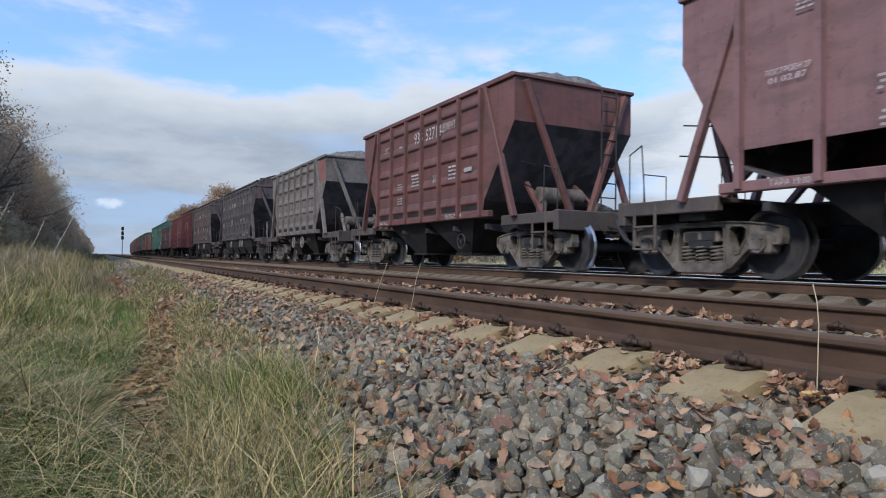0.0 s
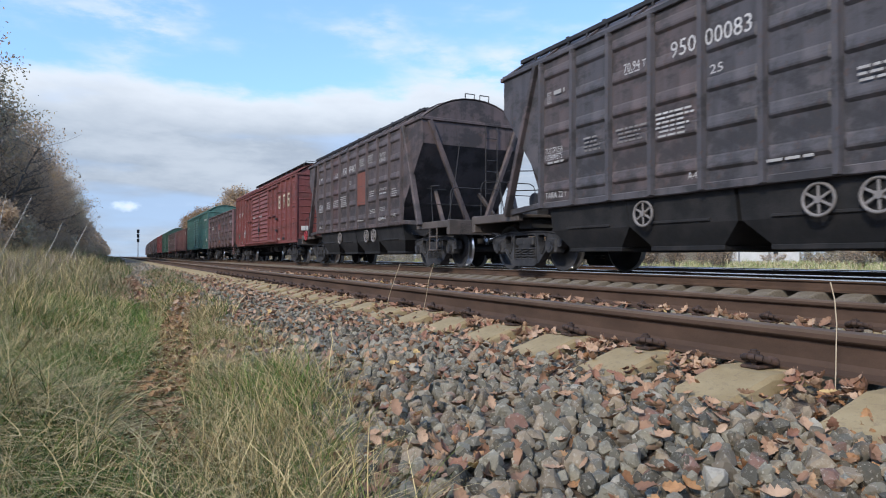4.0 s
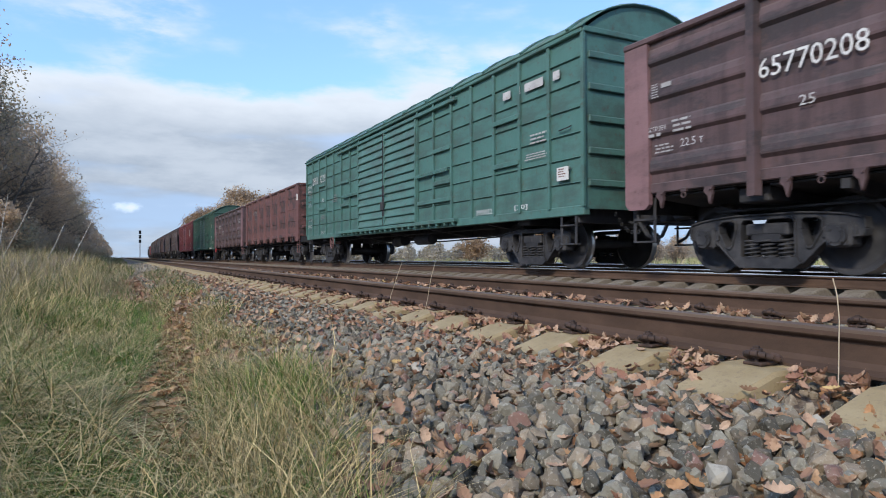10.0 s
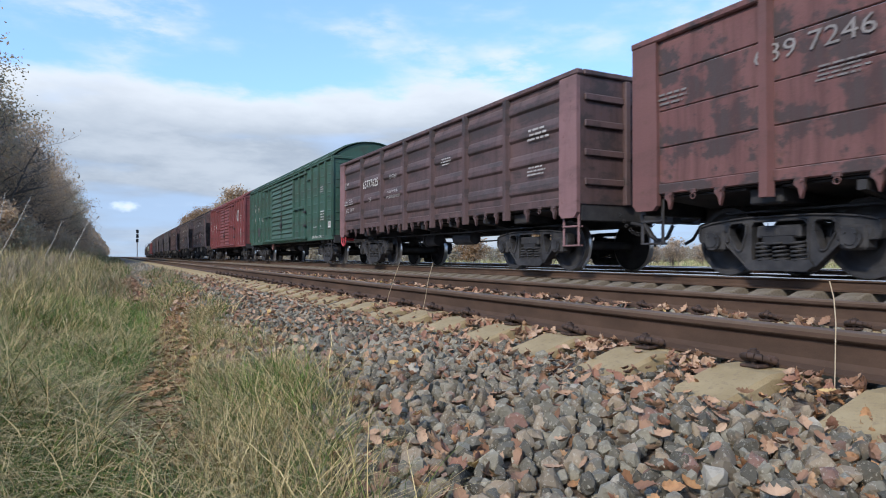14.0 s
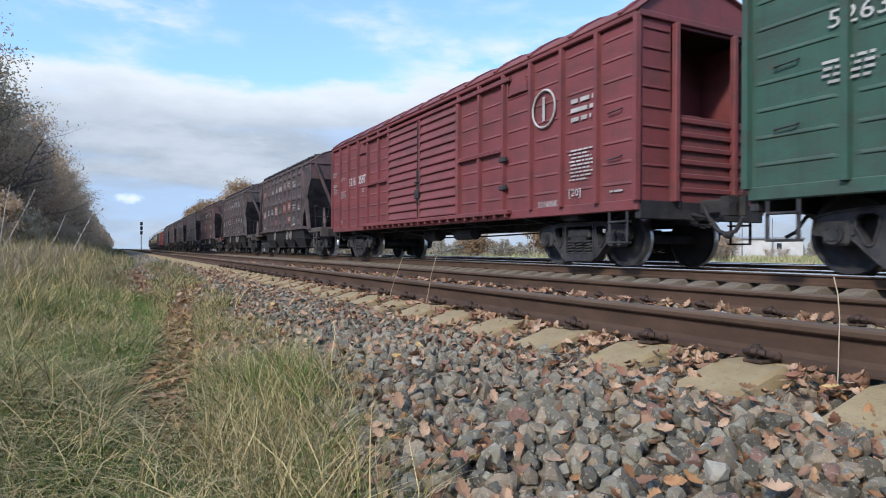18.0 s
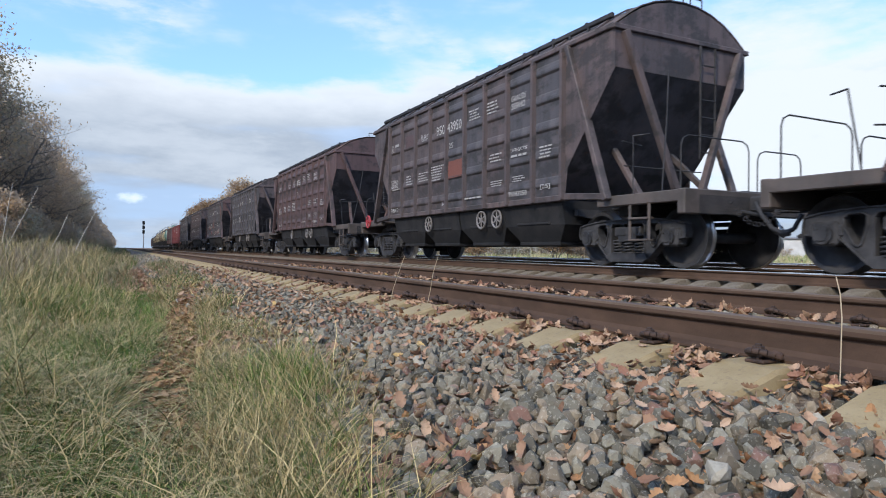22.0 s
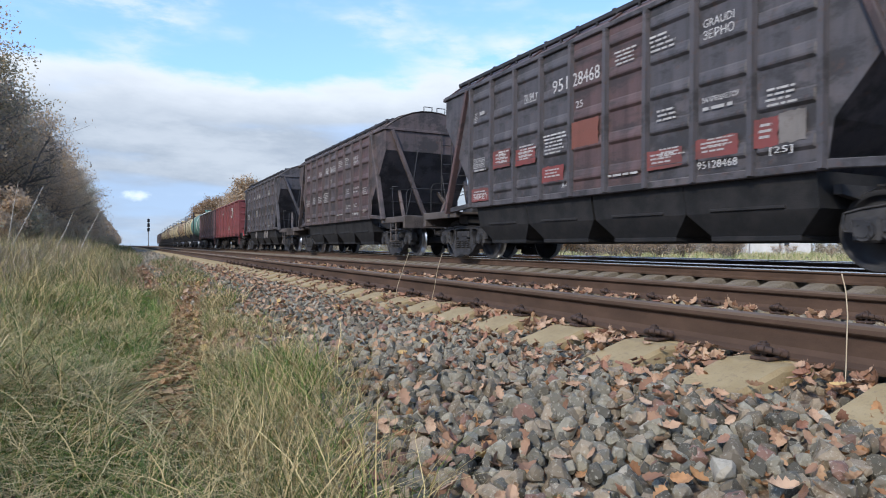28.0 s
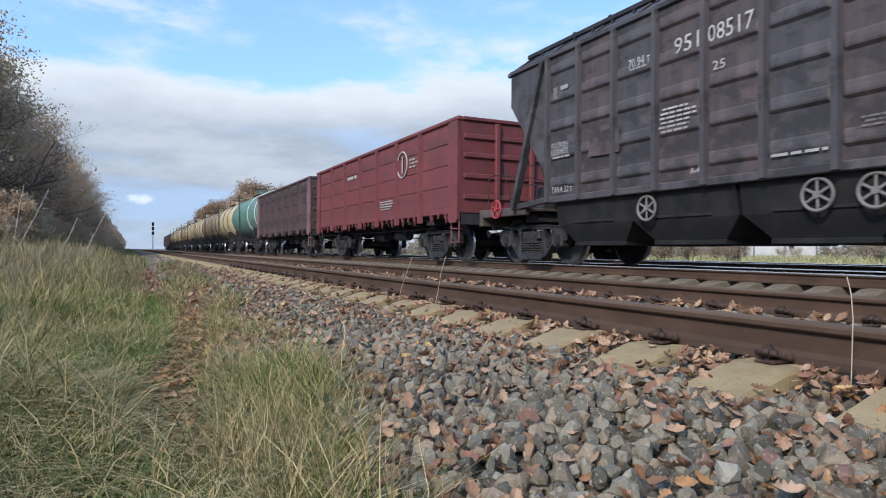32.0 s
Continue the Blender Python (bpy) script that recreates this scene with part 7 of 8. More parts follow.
def stalk(points, r, mat=None):
    mb = MB()
    mb.pipe(points, r, 5)
    ob = new("dry_stalk", mb.mesh("dry_stalk", M_STALK))
    return tagged(ob, "single thin dead grass stalk standing by the rail", "grass stalk", "dry stalks by the near rail")


M_STALK = material("pale_dead_stalk", lambda a: (a.mix(a.noise(30, 3), (0.38, 0.30, 0.20), (0.52, 0.43, 0.31)), None, None), rough=0.8)
stalk([(2.10, 1.262, -0.06), (2.10, 1.257, 0.08), (2.101, 1.256, 0.16), (2.101, 1.254, 0.24), (2.099, 1.259, 0.32), (2.096, 1.271, 0.376)], 0.0022)
stalk([(2.07, 5.10, -0.05), (2.09, 5.06, 0.12), (2.10, 4.96, 0.27), (2.11, 4.87, 0.40)], 0.0028)
stalk([(2.08, 4.40, -0.05), (2.10, 4.35, 0.14), (2.10, 4.30, 0.28), (2.11, 4.24, 0.41)], 0.0026)

# ---- trees ----


def tree(seed, height, spread, leaf_mat, leaves, size, bare=0.2, label="", shrub=False):
    rnd = random.Random(seed)
    root = tagged(new("tree" if not shrub else "shrub"), label, "tree" if not shrub else "shrub")
    wood = MB()
    wood.soft = True
    tips = []

    def limb(p, d, ln, r, level):
        seg = 3 if level < 2 else 2
        for _ in range(seg):
            d2 = (d + Vector((rnd.gauss(0, 0.16), rnd.gauss(0, 0.16), rnd.gauss(0, 0.08)))).normalized()
            q = p + d2 * (ln / seg)
            wood.cyl(p, q, r, 6 if level < 2 else 4, r * 0.8, caps=False)
            p, d, r = q, d2, r * 0.8
            if level >= 1:
                tips.append((p.copy(), level))
            if level < 3:
                for _ in range(2 if level else 1):
                    if level == 0 and p.z < height * (0.18 if not shrub else 0.05):
                        continue
                    a = rnd.uniform(0, 6.28)
                    up = rnd.uniform(0.25, 0.9)
                    out = Vector((math.cos(a), math.sin(a), up)).normalized()
                    limb(p.copy(), (d * 0.35 + out).normalized(), ln * rnd.uniform(0.45, 0.68) * (spread if level == 0 else 1.0), r * 0.62, level + 1)
    stems = 1 if not shrub else 4
    for k in range(stems):
        lean = Vector((rnd.gauss(0, 0.05 if not shrub else 0.35), rnd.gauss(0, 0.05 if not shrub else 0.35), 1)).normalized()
        p = Vector((0, 0, -0.15))
        d, r = lean, (height * 0.018 if not shrub else 0.04)
        n = 7
        for i in range(n):
            d = (d + Vector((rnd.gauss(0, 0.06), rnd.gauss(0, 0.06), 0))).normalized()
            q = p + d * (height * 0.86 / n)
            wood.cyl(p, q, r, 8, r * 0.84, caps=False)
            p, r = q, r * 0.84
            if i >= (1 if shrub else 2):
                for _ in range(3):
                    a = rnd.uniform(0, 6.28)
                    out = Vector((math.cos(a), math.sin(a), rnd.uniform(0.2, 0.8))).normalized()
                    limb(p.copy(), out, height * spread * rnd.uniform(0.20, 0.34) * (1.15 - 0.55 * i / n), r * 0.5, 1)
        tips.append((p.copy(), 2))
    part("trunk", wood, M_BARK, root)
    g = np.random.default_rng(seed)
    pts = np.array([t[0][:] for t in tips])
    pick = g.integers(0, len(pts), leaves)
    sparse = g.random(len(pts)) < bare
    pick = pick[~sparse[pick]]
    c = pts[pick] + g.normal(0, height * 0.030, (len(pick), 3))
    n = len(c)
    a = g.normal(0, 1, (n, 3))
    a /= np.linalg.norm(a, axis=1)[:, None]
    b = np.cross(a, g.normal(0, 1, (n, 3)))
    b /= np.linalg.norm(b, axis=1)[:, None]
    s = size * g.uniform(0.5, 1.3, n)[:, None]
    v = np.stack([c - a * s, c - b * s * 0.6, c + a * s, c + b * s * 0.6], 1).reshape(-1, 3)
    me = bpy.data.meshes.new("crown")
    me.from_pydata(v, [], np.arange(4 * n).reshape(-1, 4).tolist())
    me.materials.append(leaf_mat)
    part("crown", me, leaf_mat, root)
    return root


def far_wood(name, spots, mat, height, label, seed):
    """Trees too far off to tell apart: light crowns and stems, joined."""
    g = np.random.default_rng(seed)
    vs, ms, n = [], [], 0
    for x, y, z, s in spots:
        h = height * s
        k = 620
        r = g.random(k) ** 0.5
        t = g.uniform(0.12, 1.0, k)
        a = g.uniform(0, 2 * np.pi, k)
        wide = h * 0.30 * np.sin(np.pi * np.clip(t * 0.92 + 0.10, 0, 1)) ** 0.7 * (1 + 0.35 * np.sin(a * 3 + x) * np.sin(t * 9 + y))
        c = np.stack([x + np.cos(a) * r * wide, y + np.sin(a) * r * wide, z + t * h], 1) + g.normal(0, 0.25, (k, 3))
        u = g.normal(0, 1, (k, 3))
        u /= np.linalg.norm(u, axis=1)[:, None]
        w = np.cross(u, g.normal(0, 1, (k, 3)))
        w /= np.linalg.norm(w, axis=1)[:, None]
        q = g.uniform(0.3, 0.75, k)[:, None] * min(1.0, height / 11)
        vs.append(np.stack([c - u * q, c - w * q * 0.7, c + u * q, c + w * q * 0.7], 1).reshape(-1, 3))
        n += k
    me = bpy.data.meshes.new(name)
    me.from_pydata(np.concatenate(vs), [], np.arange(4 * n).reshape(-1, 4).tolist())
    me.materials.append(mat)
    return tagged(new(name, me), label, "wood", "", "stuff")


def plant(kinds, spots, group):
    """Sets copies of the given trees; the first of each kind stands at its own spot."""
    used = set()
    for k, x, y, z, turn, s in spots:
        src = kinds[k]
        m = pose(x, y, z, 0, 0, turn) @ Matrix.Diagonal((s, s, s, 1))
        if k not in used:
            used.add(k)
            src.matrix_basis = m
            tagged(src, group=group)
        else:
            ob = copy_thing(src, pose(x, y, z, 0, 0, turn))
            ob.scale = (s, s, s)
            tagged(ob, group=group)


def woods():
    rnd = random.Random(31)
    left = [tree(1, 17, 1.0, M_FOL_BROWN, 11000, 0.14, 0.25, "oak with thinning russet autumn leaves at the wood's edge"),
            tree(2, 18, 0.9, M_FOL_OLIVE, 11500, 0.14, 0.15, "tall tree with dull olive autumn leaves at the wood's edge"),
            tree(3, 15, 1.1, M_FOL_BROWN, 9500, 0.14, 0.35, "half-bare oak with russet leaves at the wood's edge"),
            tree(4, 18, 0.85, M_FOL_GREEN, 10500, 0.14, 0.15, "tall tree still in dark green leaf at the wood's edge"),
            tree(5, 14, 0.9, M_FOL_BROWN, 1300, 0.14, 0.7, "nearly bare tree with fine grey twigs")]
    spots = []
    y = 50.0
    while y < 950:
        step = 4.6 + y * 0.012
        for row in range(3):
            x = -12.0 - row * 4.5 + rnd.uniform(-0.9, 0.9)
            k = rnd.choice((0, 0, 1, 1, 2, 3)) if row else rnd.choice((0, 1, 2, 2, 0, 4 if rnd.random() < 0.35 else 1))
            spots.append((k, x, y + rnd.uniform(-1.8, 1.8), ground_z(x), rnd.uniform(0, 360), rnd.uniform(0.8, 1.0)))
        y += step
    for k in range(5):
        spots.insert(k, (k, -12.2 - k * 0.5, 56 + 6.0 * k, 0.05, 40 * k, (0.95, 0.95, 0.9, 0.9, 0.95)[k]))
    for x, y, turn, k in ((-9.6, 43, 20, 0.75), (-10.2, 51, 140, 0.9), (-9.4, 60, 260, 0.7), (-10.4, 72, 70, 0.95), (-10.0, 88, 300, 0.9)):
        spots.append((4, x, y, ground_z(x), turn, k))
    near = [p for i, p in enumerate(spots) if i < 5 or p[2] < 230]
    plant(left, near, "trees of the wood")
    far_wood("far_wood", [(p[1], p[2], p[3], p[5]) for p in spots[5:] if p[2] >= 230], M_FOL_BROWN, 16.5, "far edge of the russet autumn wood", 41)
    bush = [tree(6, 4.2, 0.9, M_FOL_BROWN, 2600, 0.13, 0.2, "tangled brown undergrowth shrub", True), tree(7, 3.4, 1.0, M_FOL_OLIVE, 2400, 0.12, 0.2, "dull olive undergrowth shrub", True)]
    spots = []
    y = 34.0
    while y < 420:
        for _ in range(2):
            x = rnd.uniform(-9.0, -5.8)
            spots.append((rnd.randrange(2), x, y + rnd.uniform(-1, 1), ground_z(x), rnd.uniform(0, 360), rnd.uniform(0.5, 1.0)))
        y += 2.6 + y * 0.012
    plant(bush, spots, "shrubs of the wood's edge")
    gold = [tree(8, 16, 1.0, M_FOL_GOLD, 6500, 0.24, 0.1, "broad tree in golden brown autumn leaf"), tree(9, 15, 1.05, M_FOL_GOLD, 6000, 0.24, 0.2, "rounded tree in faded golden autumn leaf"), tree(10, 16, 0.95, M_FOL_BROWN, 6500, 0.24, 0.15, "tall tree in russet autumn leaf")]
    spots = []
    y = 143.0
    while y < 900:
        for row in range(4):
            x = along(24.0 + row * 5.5 + rnd.uniform(-1.2, 1.2), y)[0]
            spots.append((rnd.choice((0, 0, 1, 1, 2)), x, y + rnd.uniform(-2, 2), -0.5, rnd.uniform(0, 360), rnd.uniform(0.82, 1.0)))
        y += 5.5 + y * 0.012
    plant(gold, [p for p in spots if p[2] < 260], "trees beyond the train")
    far_wood("far_golden_wood", [(p[1], p[2], p[3], p[5]) for p in spots if p[2] >= 260], M_FOL_GOLD, 16.0, "far line of golden brown autumn trees", 42)
    field_bush = [tree(11, 3.4, 1.1, M_FOL_GOLD, 2600, 0.13, 0.1, "yellow bush in the meadow", True), tree(12, 3.0, 1.1, M_FOL_BROWN, 1400, 0.10, 0.4, "thin brown bush in the meadow", True), tree(13, 5.5, 0.8, M_FOL_GREEN, 3200, 0.16, 0.1, "dark green bush in the meadow", True)]
    spots = [(0, 33.5, 44.5, -0.45, 0, 1.25), (1, 38, 46, -0.45, 20, 1.1), (0, 40, 51, -0.45, 60, 1.0), (1, 44, 46, -0.45, 99, 1.2), (2, 118, 46, -0.5, 0, 1.2), (2, 128, 50, -0.5, 70, 1.4), (1, 50, 55, -0.45, 140, 1.2), (1, 56, 46, -0.45, 10, 0.9), (0, 30, 52, -0.45, 200, 0.8), (2, 140, 62, -0.5, 10, 1.2), (0, 81.5, 43.0, -0.5, 30, 1.6), (0, 86, 44.5, -0.5, 120, 2.0), (0, 86, 40, -0.5, 250, 1.9), (1, 77, 44.5, -0.5, 40, 1.0), (2, 90, 38, -0.5, 80, 1.2)]
    for k in range(16):
        spots.append((1, 36 + k * 1.1 + rnd.uniform(-1, 1), 44 - k * 0.25 + rnd.uniform(-2.5, 3), -0.45, rnd.uniform(0, 360), rnd.uniform(0.6, 1.05)))
    for _ in range(46):
        spots.append((rnd.choice((1, 1, 0, 2, 1)), rnd.uniform(90, 210), rnd.uniform(30, 190), -0.55, rnd.uniform(0, 360), rnd.uniform(0.4, 0.8)))
    plant(field_bush, spots, "bushes of the meadow")


woods()


def hedges():
    """Low scrub that closes the meadow all round."""
    rnd = random.Random(77)
    brown, olive = [], []
    for k in range(260):
        a = radians(12 + 96 * k / 260 + rnd.uniform(-0.4, 0.4))
        d = rnd.uniform(92, 150)
        x, y = d * math.sin(a), d * math.cos(a)
        tall = rnd.uniform(0.45, 1.0)
        if 1.1 < x / max(y, 1) < 1.6:
            d, tall = d + 70, tall * 1.3
            x, y = d * math.sin(a), d * math.cos(a)
        (brown if rnd.random() < 0.6 else olive).append((x, y, -0.6, tall))
    # both hedges take the leaf colour paled to look hazy
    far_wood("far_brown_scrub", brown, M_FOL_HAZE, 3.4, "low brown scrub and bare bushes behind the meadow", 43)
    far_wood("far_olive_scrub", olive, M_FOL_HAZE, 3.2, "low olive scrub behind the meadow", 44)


hedges()

M_PALEBARK = material("pale_sapling_bark", lambda a: (a.mix(a.ramp(a.noise(9, 4, stretch=(1, 1, 3)), 0.4, 0.65), (0.30, 0.27, 0.23), (0.50, 0.46, 0.41)), None, None), rough=0.85)


def sapling(x, y, lean, height, seed):
    """A thin bare leaning stem with a few twigs before the wood."""
    rnd = random.Random(seed)
    t = tagged(new("sapling"), "thin pale bare sapling leaning before the wood", "sapling", "saplings before the wood")
    stem = MB()
    p, r = Vector((0, 0, -0.1)), 0.035
    for i in range(6):
        q = p + Vector((lean / 6 + rnd.uniform(-0.03, 0.03), rnd.uniform(-0.05, 0.05), height / 6))
        stem.cyl(p, q, r, 6, r * 0.84, caps=False)
        p, r = q, r * 0.84
        if i > 1:
            for _ in range(2):
                d = Vector((rnd.uniform(-0.5, 0.5), rnd.uniform(-0.4, 0.4), rnd.uniform(0.3, 0.8))) * height * 0.14
                part("branch", MB().cyl(p, p + d, r * 0.45, 4, r * 0.2, caps=False), M_PALEBARK, t)
    part("trunk", stem, M_PALEBARK, t)
    t.matrix_basis = pose(x, y, ground_z(x))


for x, y, lean, height, seed in ((-4.8, 34, 1.4, 3.2, 1), (-3.1, 34, 0.9, 2.1, 2), (-2.1, 34, 1.0, 2.4, 3), (-4.85, 34, 0.55, 3.3, 4)):
    sapling(x, y, lean, height, seed)

# ---- signal, poles, far buildings ----


def signal():
    s = tagged(new("railway_signal"), "tall pale signal mast with black lamp heads beside the track", "railway signal")
    mast = MB()
    mast.cyl((0, 0, -0.4), (0, 0, 8.2), 0.11, 12, 0.09)
    mast.box(-0.35, -0.35, -0.35, 0.35, 0.35, 0.1, 0.04)
    part("mast", mast, M_GALV, s)
    part("ladder", ladder_mesh(6.5, 0.4).mesh("ladder", M_GALV), M_GALV, s, "", pose(0, 0.3, 0.1))
    for z in (7.6, 6.3, 5.0):
        head = MB()
        head.box(-0.34, -0.20, z - 0.5, 0.34, 0.06, z + 0.5, 0.06)
        h = part("lamp_head", head, M_LENS, s, "black signal head")
        for k in (-0.22, 0.22):
            hood = MB()
            hood.cyl((0, -0.20, z + k), (0, -0.42, z + k), 0.13, 14, caps=False)
            hood.cyl((0, -0.20, z + k), (0, -0.21, z + k), 0.11, 14)
            part("hood", hood, M_LENS, h)
    s.matrix_basis = pose(5.45, 200, 0)


signal()


def utility_pole(x, y, h):
    p = tagged(new("utility_pole"), "thin grey pole with a cross-arm in the meadow", "utility pole", "poles of the meadow")
    mb = MB()
    mb.cyl((0, 0, -0.6), (0, 0, h), 0.14, 8, 0.09)
    part("post", mb, M_GALV, p)
    arm = MB()
    arm.beam((-0.9, 0, h - 0.5), (0.9, 0, h - 0.5), 0.1, 0.1)
    for k in (-0.8, 0, 0.8):
        arm.cyl((k, 0, h - 0.45), (k, 0, h - 0.25), 0.05, 6)
    part("cross_arm", arm, M_GALV, p)
    p.matrix_basis = pose(x, y, -0.5, 0, 0, 35)


for x, y, h in ((118, 84, 8), (150, 96, 8), (96, 74, 7.5), (182, 108, 8)):
    utility_pole(x, y, h)


def shed(x, y, turn, w, d, h, label):
    b = tagged(new("far_building"), label, "building", "low buildings beyond the meadow")
    walls = MB()
    walls.box(-w / 2, -d / 2, -1, w / 2, d / 2, h, 0.05)
    part("wall", walls, M_PLASTER, b)
    roof = MB()
    roof.prism([(-d / 2 - 0.4, h - 0.05), (0, h + 0.25), (d / 2 + 0.4, h - 0.05), (d / 2 + 0.4, h - 0.2), (-d / 2 - 0.4, h - 0.2)], 0, -w / 2 - 0.4, w / 2 + 0.4)
    part("roof", roof, M_ROOF, b)
    n = int(w / 6)
    for i in range(n):
        win = MB()
        u = -w / 2 + (i + 0.5) * w / n
        win.box(u - 0.45, -d / 2 - 0.05, h * 0.45, u + 0.45, -d / 2 + 0.02, h * 0.75, 0.02)
        part("window", win, M_GLASS, b)
    b.matrix_basis = pose(x, y, -0.6, 0, 0, turn)


shed(121, 90, -52, 17, 8, 4.1, "long low white building beyond the meadow")
shed(186, 102, -58, 15, 8, 3.6, "small white building beyond the meadow")

# ---- the train, front to rear ----


def mark_grain(number, seed, patches=(), words_on=True, clear=1.0, extra=None):
    """Numbers and stencils of a grain hopper; a faded wagon keeps only a share of its small lines."""
    def marks(w):
        x = -HALF - 0.040
        words(w, number[:3], x, 0.97, 0.53, 3.07, 3.30)
        words(w, number[3:], x, 0.38, -0.32, 3.07, 3.30)
        words(w, "25", x, 0.30, 0.10, 2.68, 2.80)
        words(w, "70.94 т", x, 1.90, 1.44, 3.10, 3.24)
        lines(w, 1, x, 1.88, 1.46, 3.04, 3.09, seed)
        # owner's mark, plain bars
        lines(w, 4, x, 3.87, 3.72, 3.02, 3.24, seed + 1, M_STENCIL)
        lines(w, 1, x, 3.66, 3.34, 3.08, 3.24, seed + 2, M_STENCIL)
        rnd = random.Random(seed)
        for i, (y0, y1, z0, z1, rows) in enumerate(((3.88, 3.28, 1.90, 1.98, 1), (2.86, 2.42, 1.98, 2.26, 3), (2.08, 1.42, 2.00, 2.26, 3), (1.27, 0.52, 1.95, 2.34, 4), (-0.66, -1.18, 3.13, 3.38, 3), (-1.42, -1.92, 3.12, 3.40, 3),
                                                    (-1.55, -2.05, 2.08, 2.28, 2), (-1.62, -2.12, 1.57, 1.71, 2), (-2.44, -2.94, 1.60, 1.73, 2), (-0.48, -1.28, 1.36, 1.44, 1), (-2.40, -2.97, 2.06, 2.16, 1), (-3.35, -3.8, 1.95, 2.2, 3))):
            if rnd.random() < clear:
                lines(w, rows, x, y0, y1, z0, z1, seed + 3 + i, M_STENCIL if clear > 0.75 or i % 3 == 0 else M_FAINT)
        words(w, "ПОСТРОЕН", x, 3.90, 3.42, 2.13, 2.23)
        words(w, "UZBUVETS", x, 3.90, 3.42, 2.01, 2.11)
        words(w, "TARA 22 т", x, 3.90, 3.30, 1.32, 1.43)
        words(w, number, x, -2.33, -2.96, 1.335, 1.435)
        words(w, "[25]", x, -3.41, -3.71, 1.39, 1.49)
        words(w, "A-483", x, 0.67, 0.41, 1.33, 1.43)
        if words_on:
            words(w, "GRAUDI", x, -2.41, -2.90, 3.23, 3.34)
            words(w, "ЗЕРНО", x, -2.41, -2.90, 3.07, 3.19)
            words(w, "ЗАПРЕЩАЕТСЯ", x, -2.40, -2.97, 2.21, 2.29)
        for y0, y1, z0, z1, m in patches:
            swatch(w, m, x + 0.002, y0, y1, z0, z1)
            if m is M_PATCH:
                lines(w, 2, x - 0.002, y0 - 0.08, y1 + 0.06, z0 + (z1 - z0) * 0.2, z1 - (z1 - z0) * 0.2, seed + int(z0 * 10), M_STENCIL)
        if extra:
            extra(w, x)
    return marks


def mark_gondola(number, seed, tara="22.5 т", more=None):
    def marks(w):
        x = -HALF - 0.052
        words(w, number, x, 4.08, 2.80, 2.39, 2.63, M_WHITE)
        words(w, "25", x, 3.57, 3.38, 1.96, 2.08)
        lines(w, 4, x, 5.83, 5.68, 2.52, 2.74, seed, M_STENCIL)
        lines(w, 1, x, 5.64, 5.38, 2.58, 2.72, seed + 1, M_STENCIL)
        words(w, "ПОСТРОЕН", x, 5.96, 5.56, 2.05, 2.12)
        for i, (y0, y1, z0, z1, rows) in enumerate(((5.96, 5.56, 1.92, 2.02, 1), (5.46, 5.06, 1.95, 2.16, 2), (5.76, 5.41, 1.70, 1.85, 2), (-1.3, -1.9, 2.4, 2.6, 2), (-4.9, -5.6, 2.4, 2.66, 2), (-4.9, -5.5, 1.75, 1.95, 2))):
            lines(w, rows, x, y0, y1, z0, z1, seed + 2 + i, M_STENCIL)
        words(w, tara, x, 5.29, 4.91, 1.76, 1.87)
        words(w, "71т 77м3", x, 1.92, 1.42, 2.48, 2.60)
        if more:
            more(w, x)
    return marks


def repaired(w, x):
    """Service stencils beside a fresh red patch."""
    swatch(w, M_PATCH, x + 0.003, 0.58, -0.47, 2.27, 2.72)
    words(w, "КР", x, 0.18, 0.02, 2.60, 2.70)
    words(w, "22.02.2021-16.04.2023", x, 0.46, -0.42, 2.42, 2.52)
    lines(w, 1, x, 0.47, -0.38, 2.22, 2.32, 31)
    words(w, "СРОК СЛУЖБЫ", x, 0.51, -0.02, 2.05, 2.14)
    words(w, "ПРОДЛЕН 09.04.2023", x, 0.39, -0.46, 1.94, 2.03)
    words(w, "KALPOŠANAS TERMIŅŠ", x, 0.46, -0.46, 1.83, 1.92)
    words(w, "PAGARINĀTS LĪDZ 02.04.2023", x, 0.49, -0.53, 1.73, 1.82)
    words(w, "A-485", x, -0.16, -0.40, 1.57, 1.66)
    swatch(w, M_ORANGE, x + 0.003, 0.35, -0.62, 1.33, 1.52)


def lengthened(w, x):
    words(w, "KALPOŠANAS TERMIŅŠ", x, 2.10, 1.32, 2.06, 2.17)
    words(w, "PAGARINĀTS LĪDZ 05.2023", x, 2.12, 1.18, 1.93, 2.03)


def emblem(w, x, y, z, size, mat):
    """A plain ring with two short rows beside it."""
    mb = MB()
    mb.torus((0, 0, 0), size * 0.46, size * 0.035, 28, 4)
    mb.box(-0.004, -size * 0.05, -size * 0.3, 0.004, size * 0.05, size * 0.3, 0.002)
    part("emblem", mb, mat, w, "faded round owner's emblem", (x, y, z))


def label_board(w, x, y0, y1, z0, z1):
    board = MB()
    board.box(-0.02, y1, z0, 0.015, y0, z1, 0.006)
    part("label_board", board, M_WHITE, w, "white routing label board", (x - 0.015, -MARK_SHIFT[0], 0))
    lines(w, 3, x - 0.038, y0 - 0.04, y1 + 0.04, z0 + 0.04, z1 - 0.03, 3, M_ORANGE)


BX = -HALF + 0.06 - 0.034


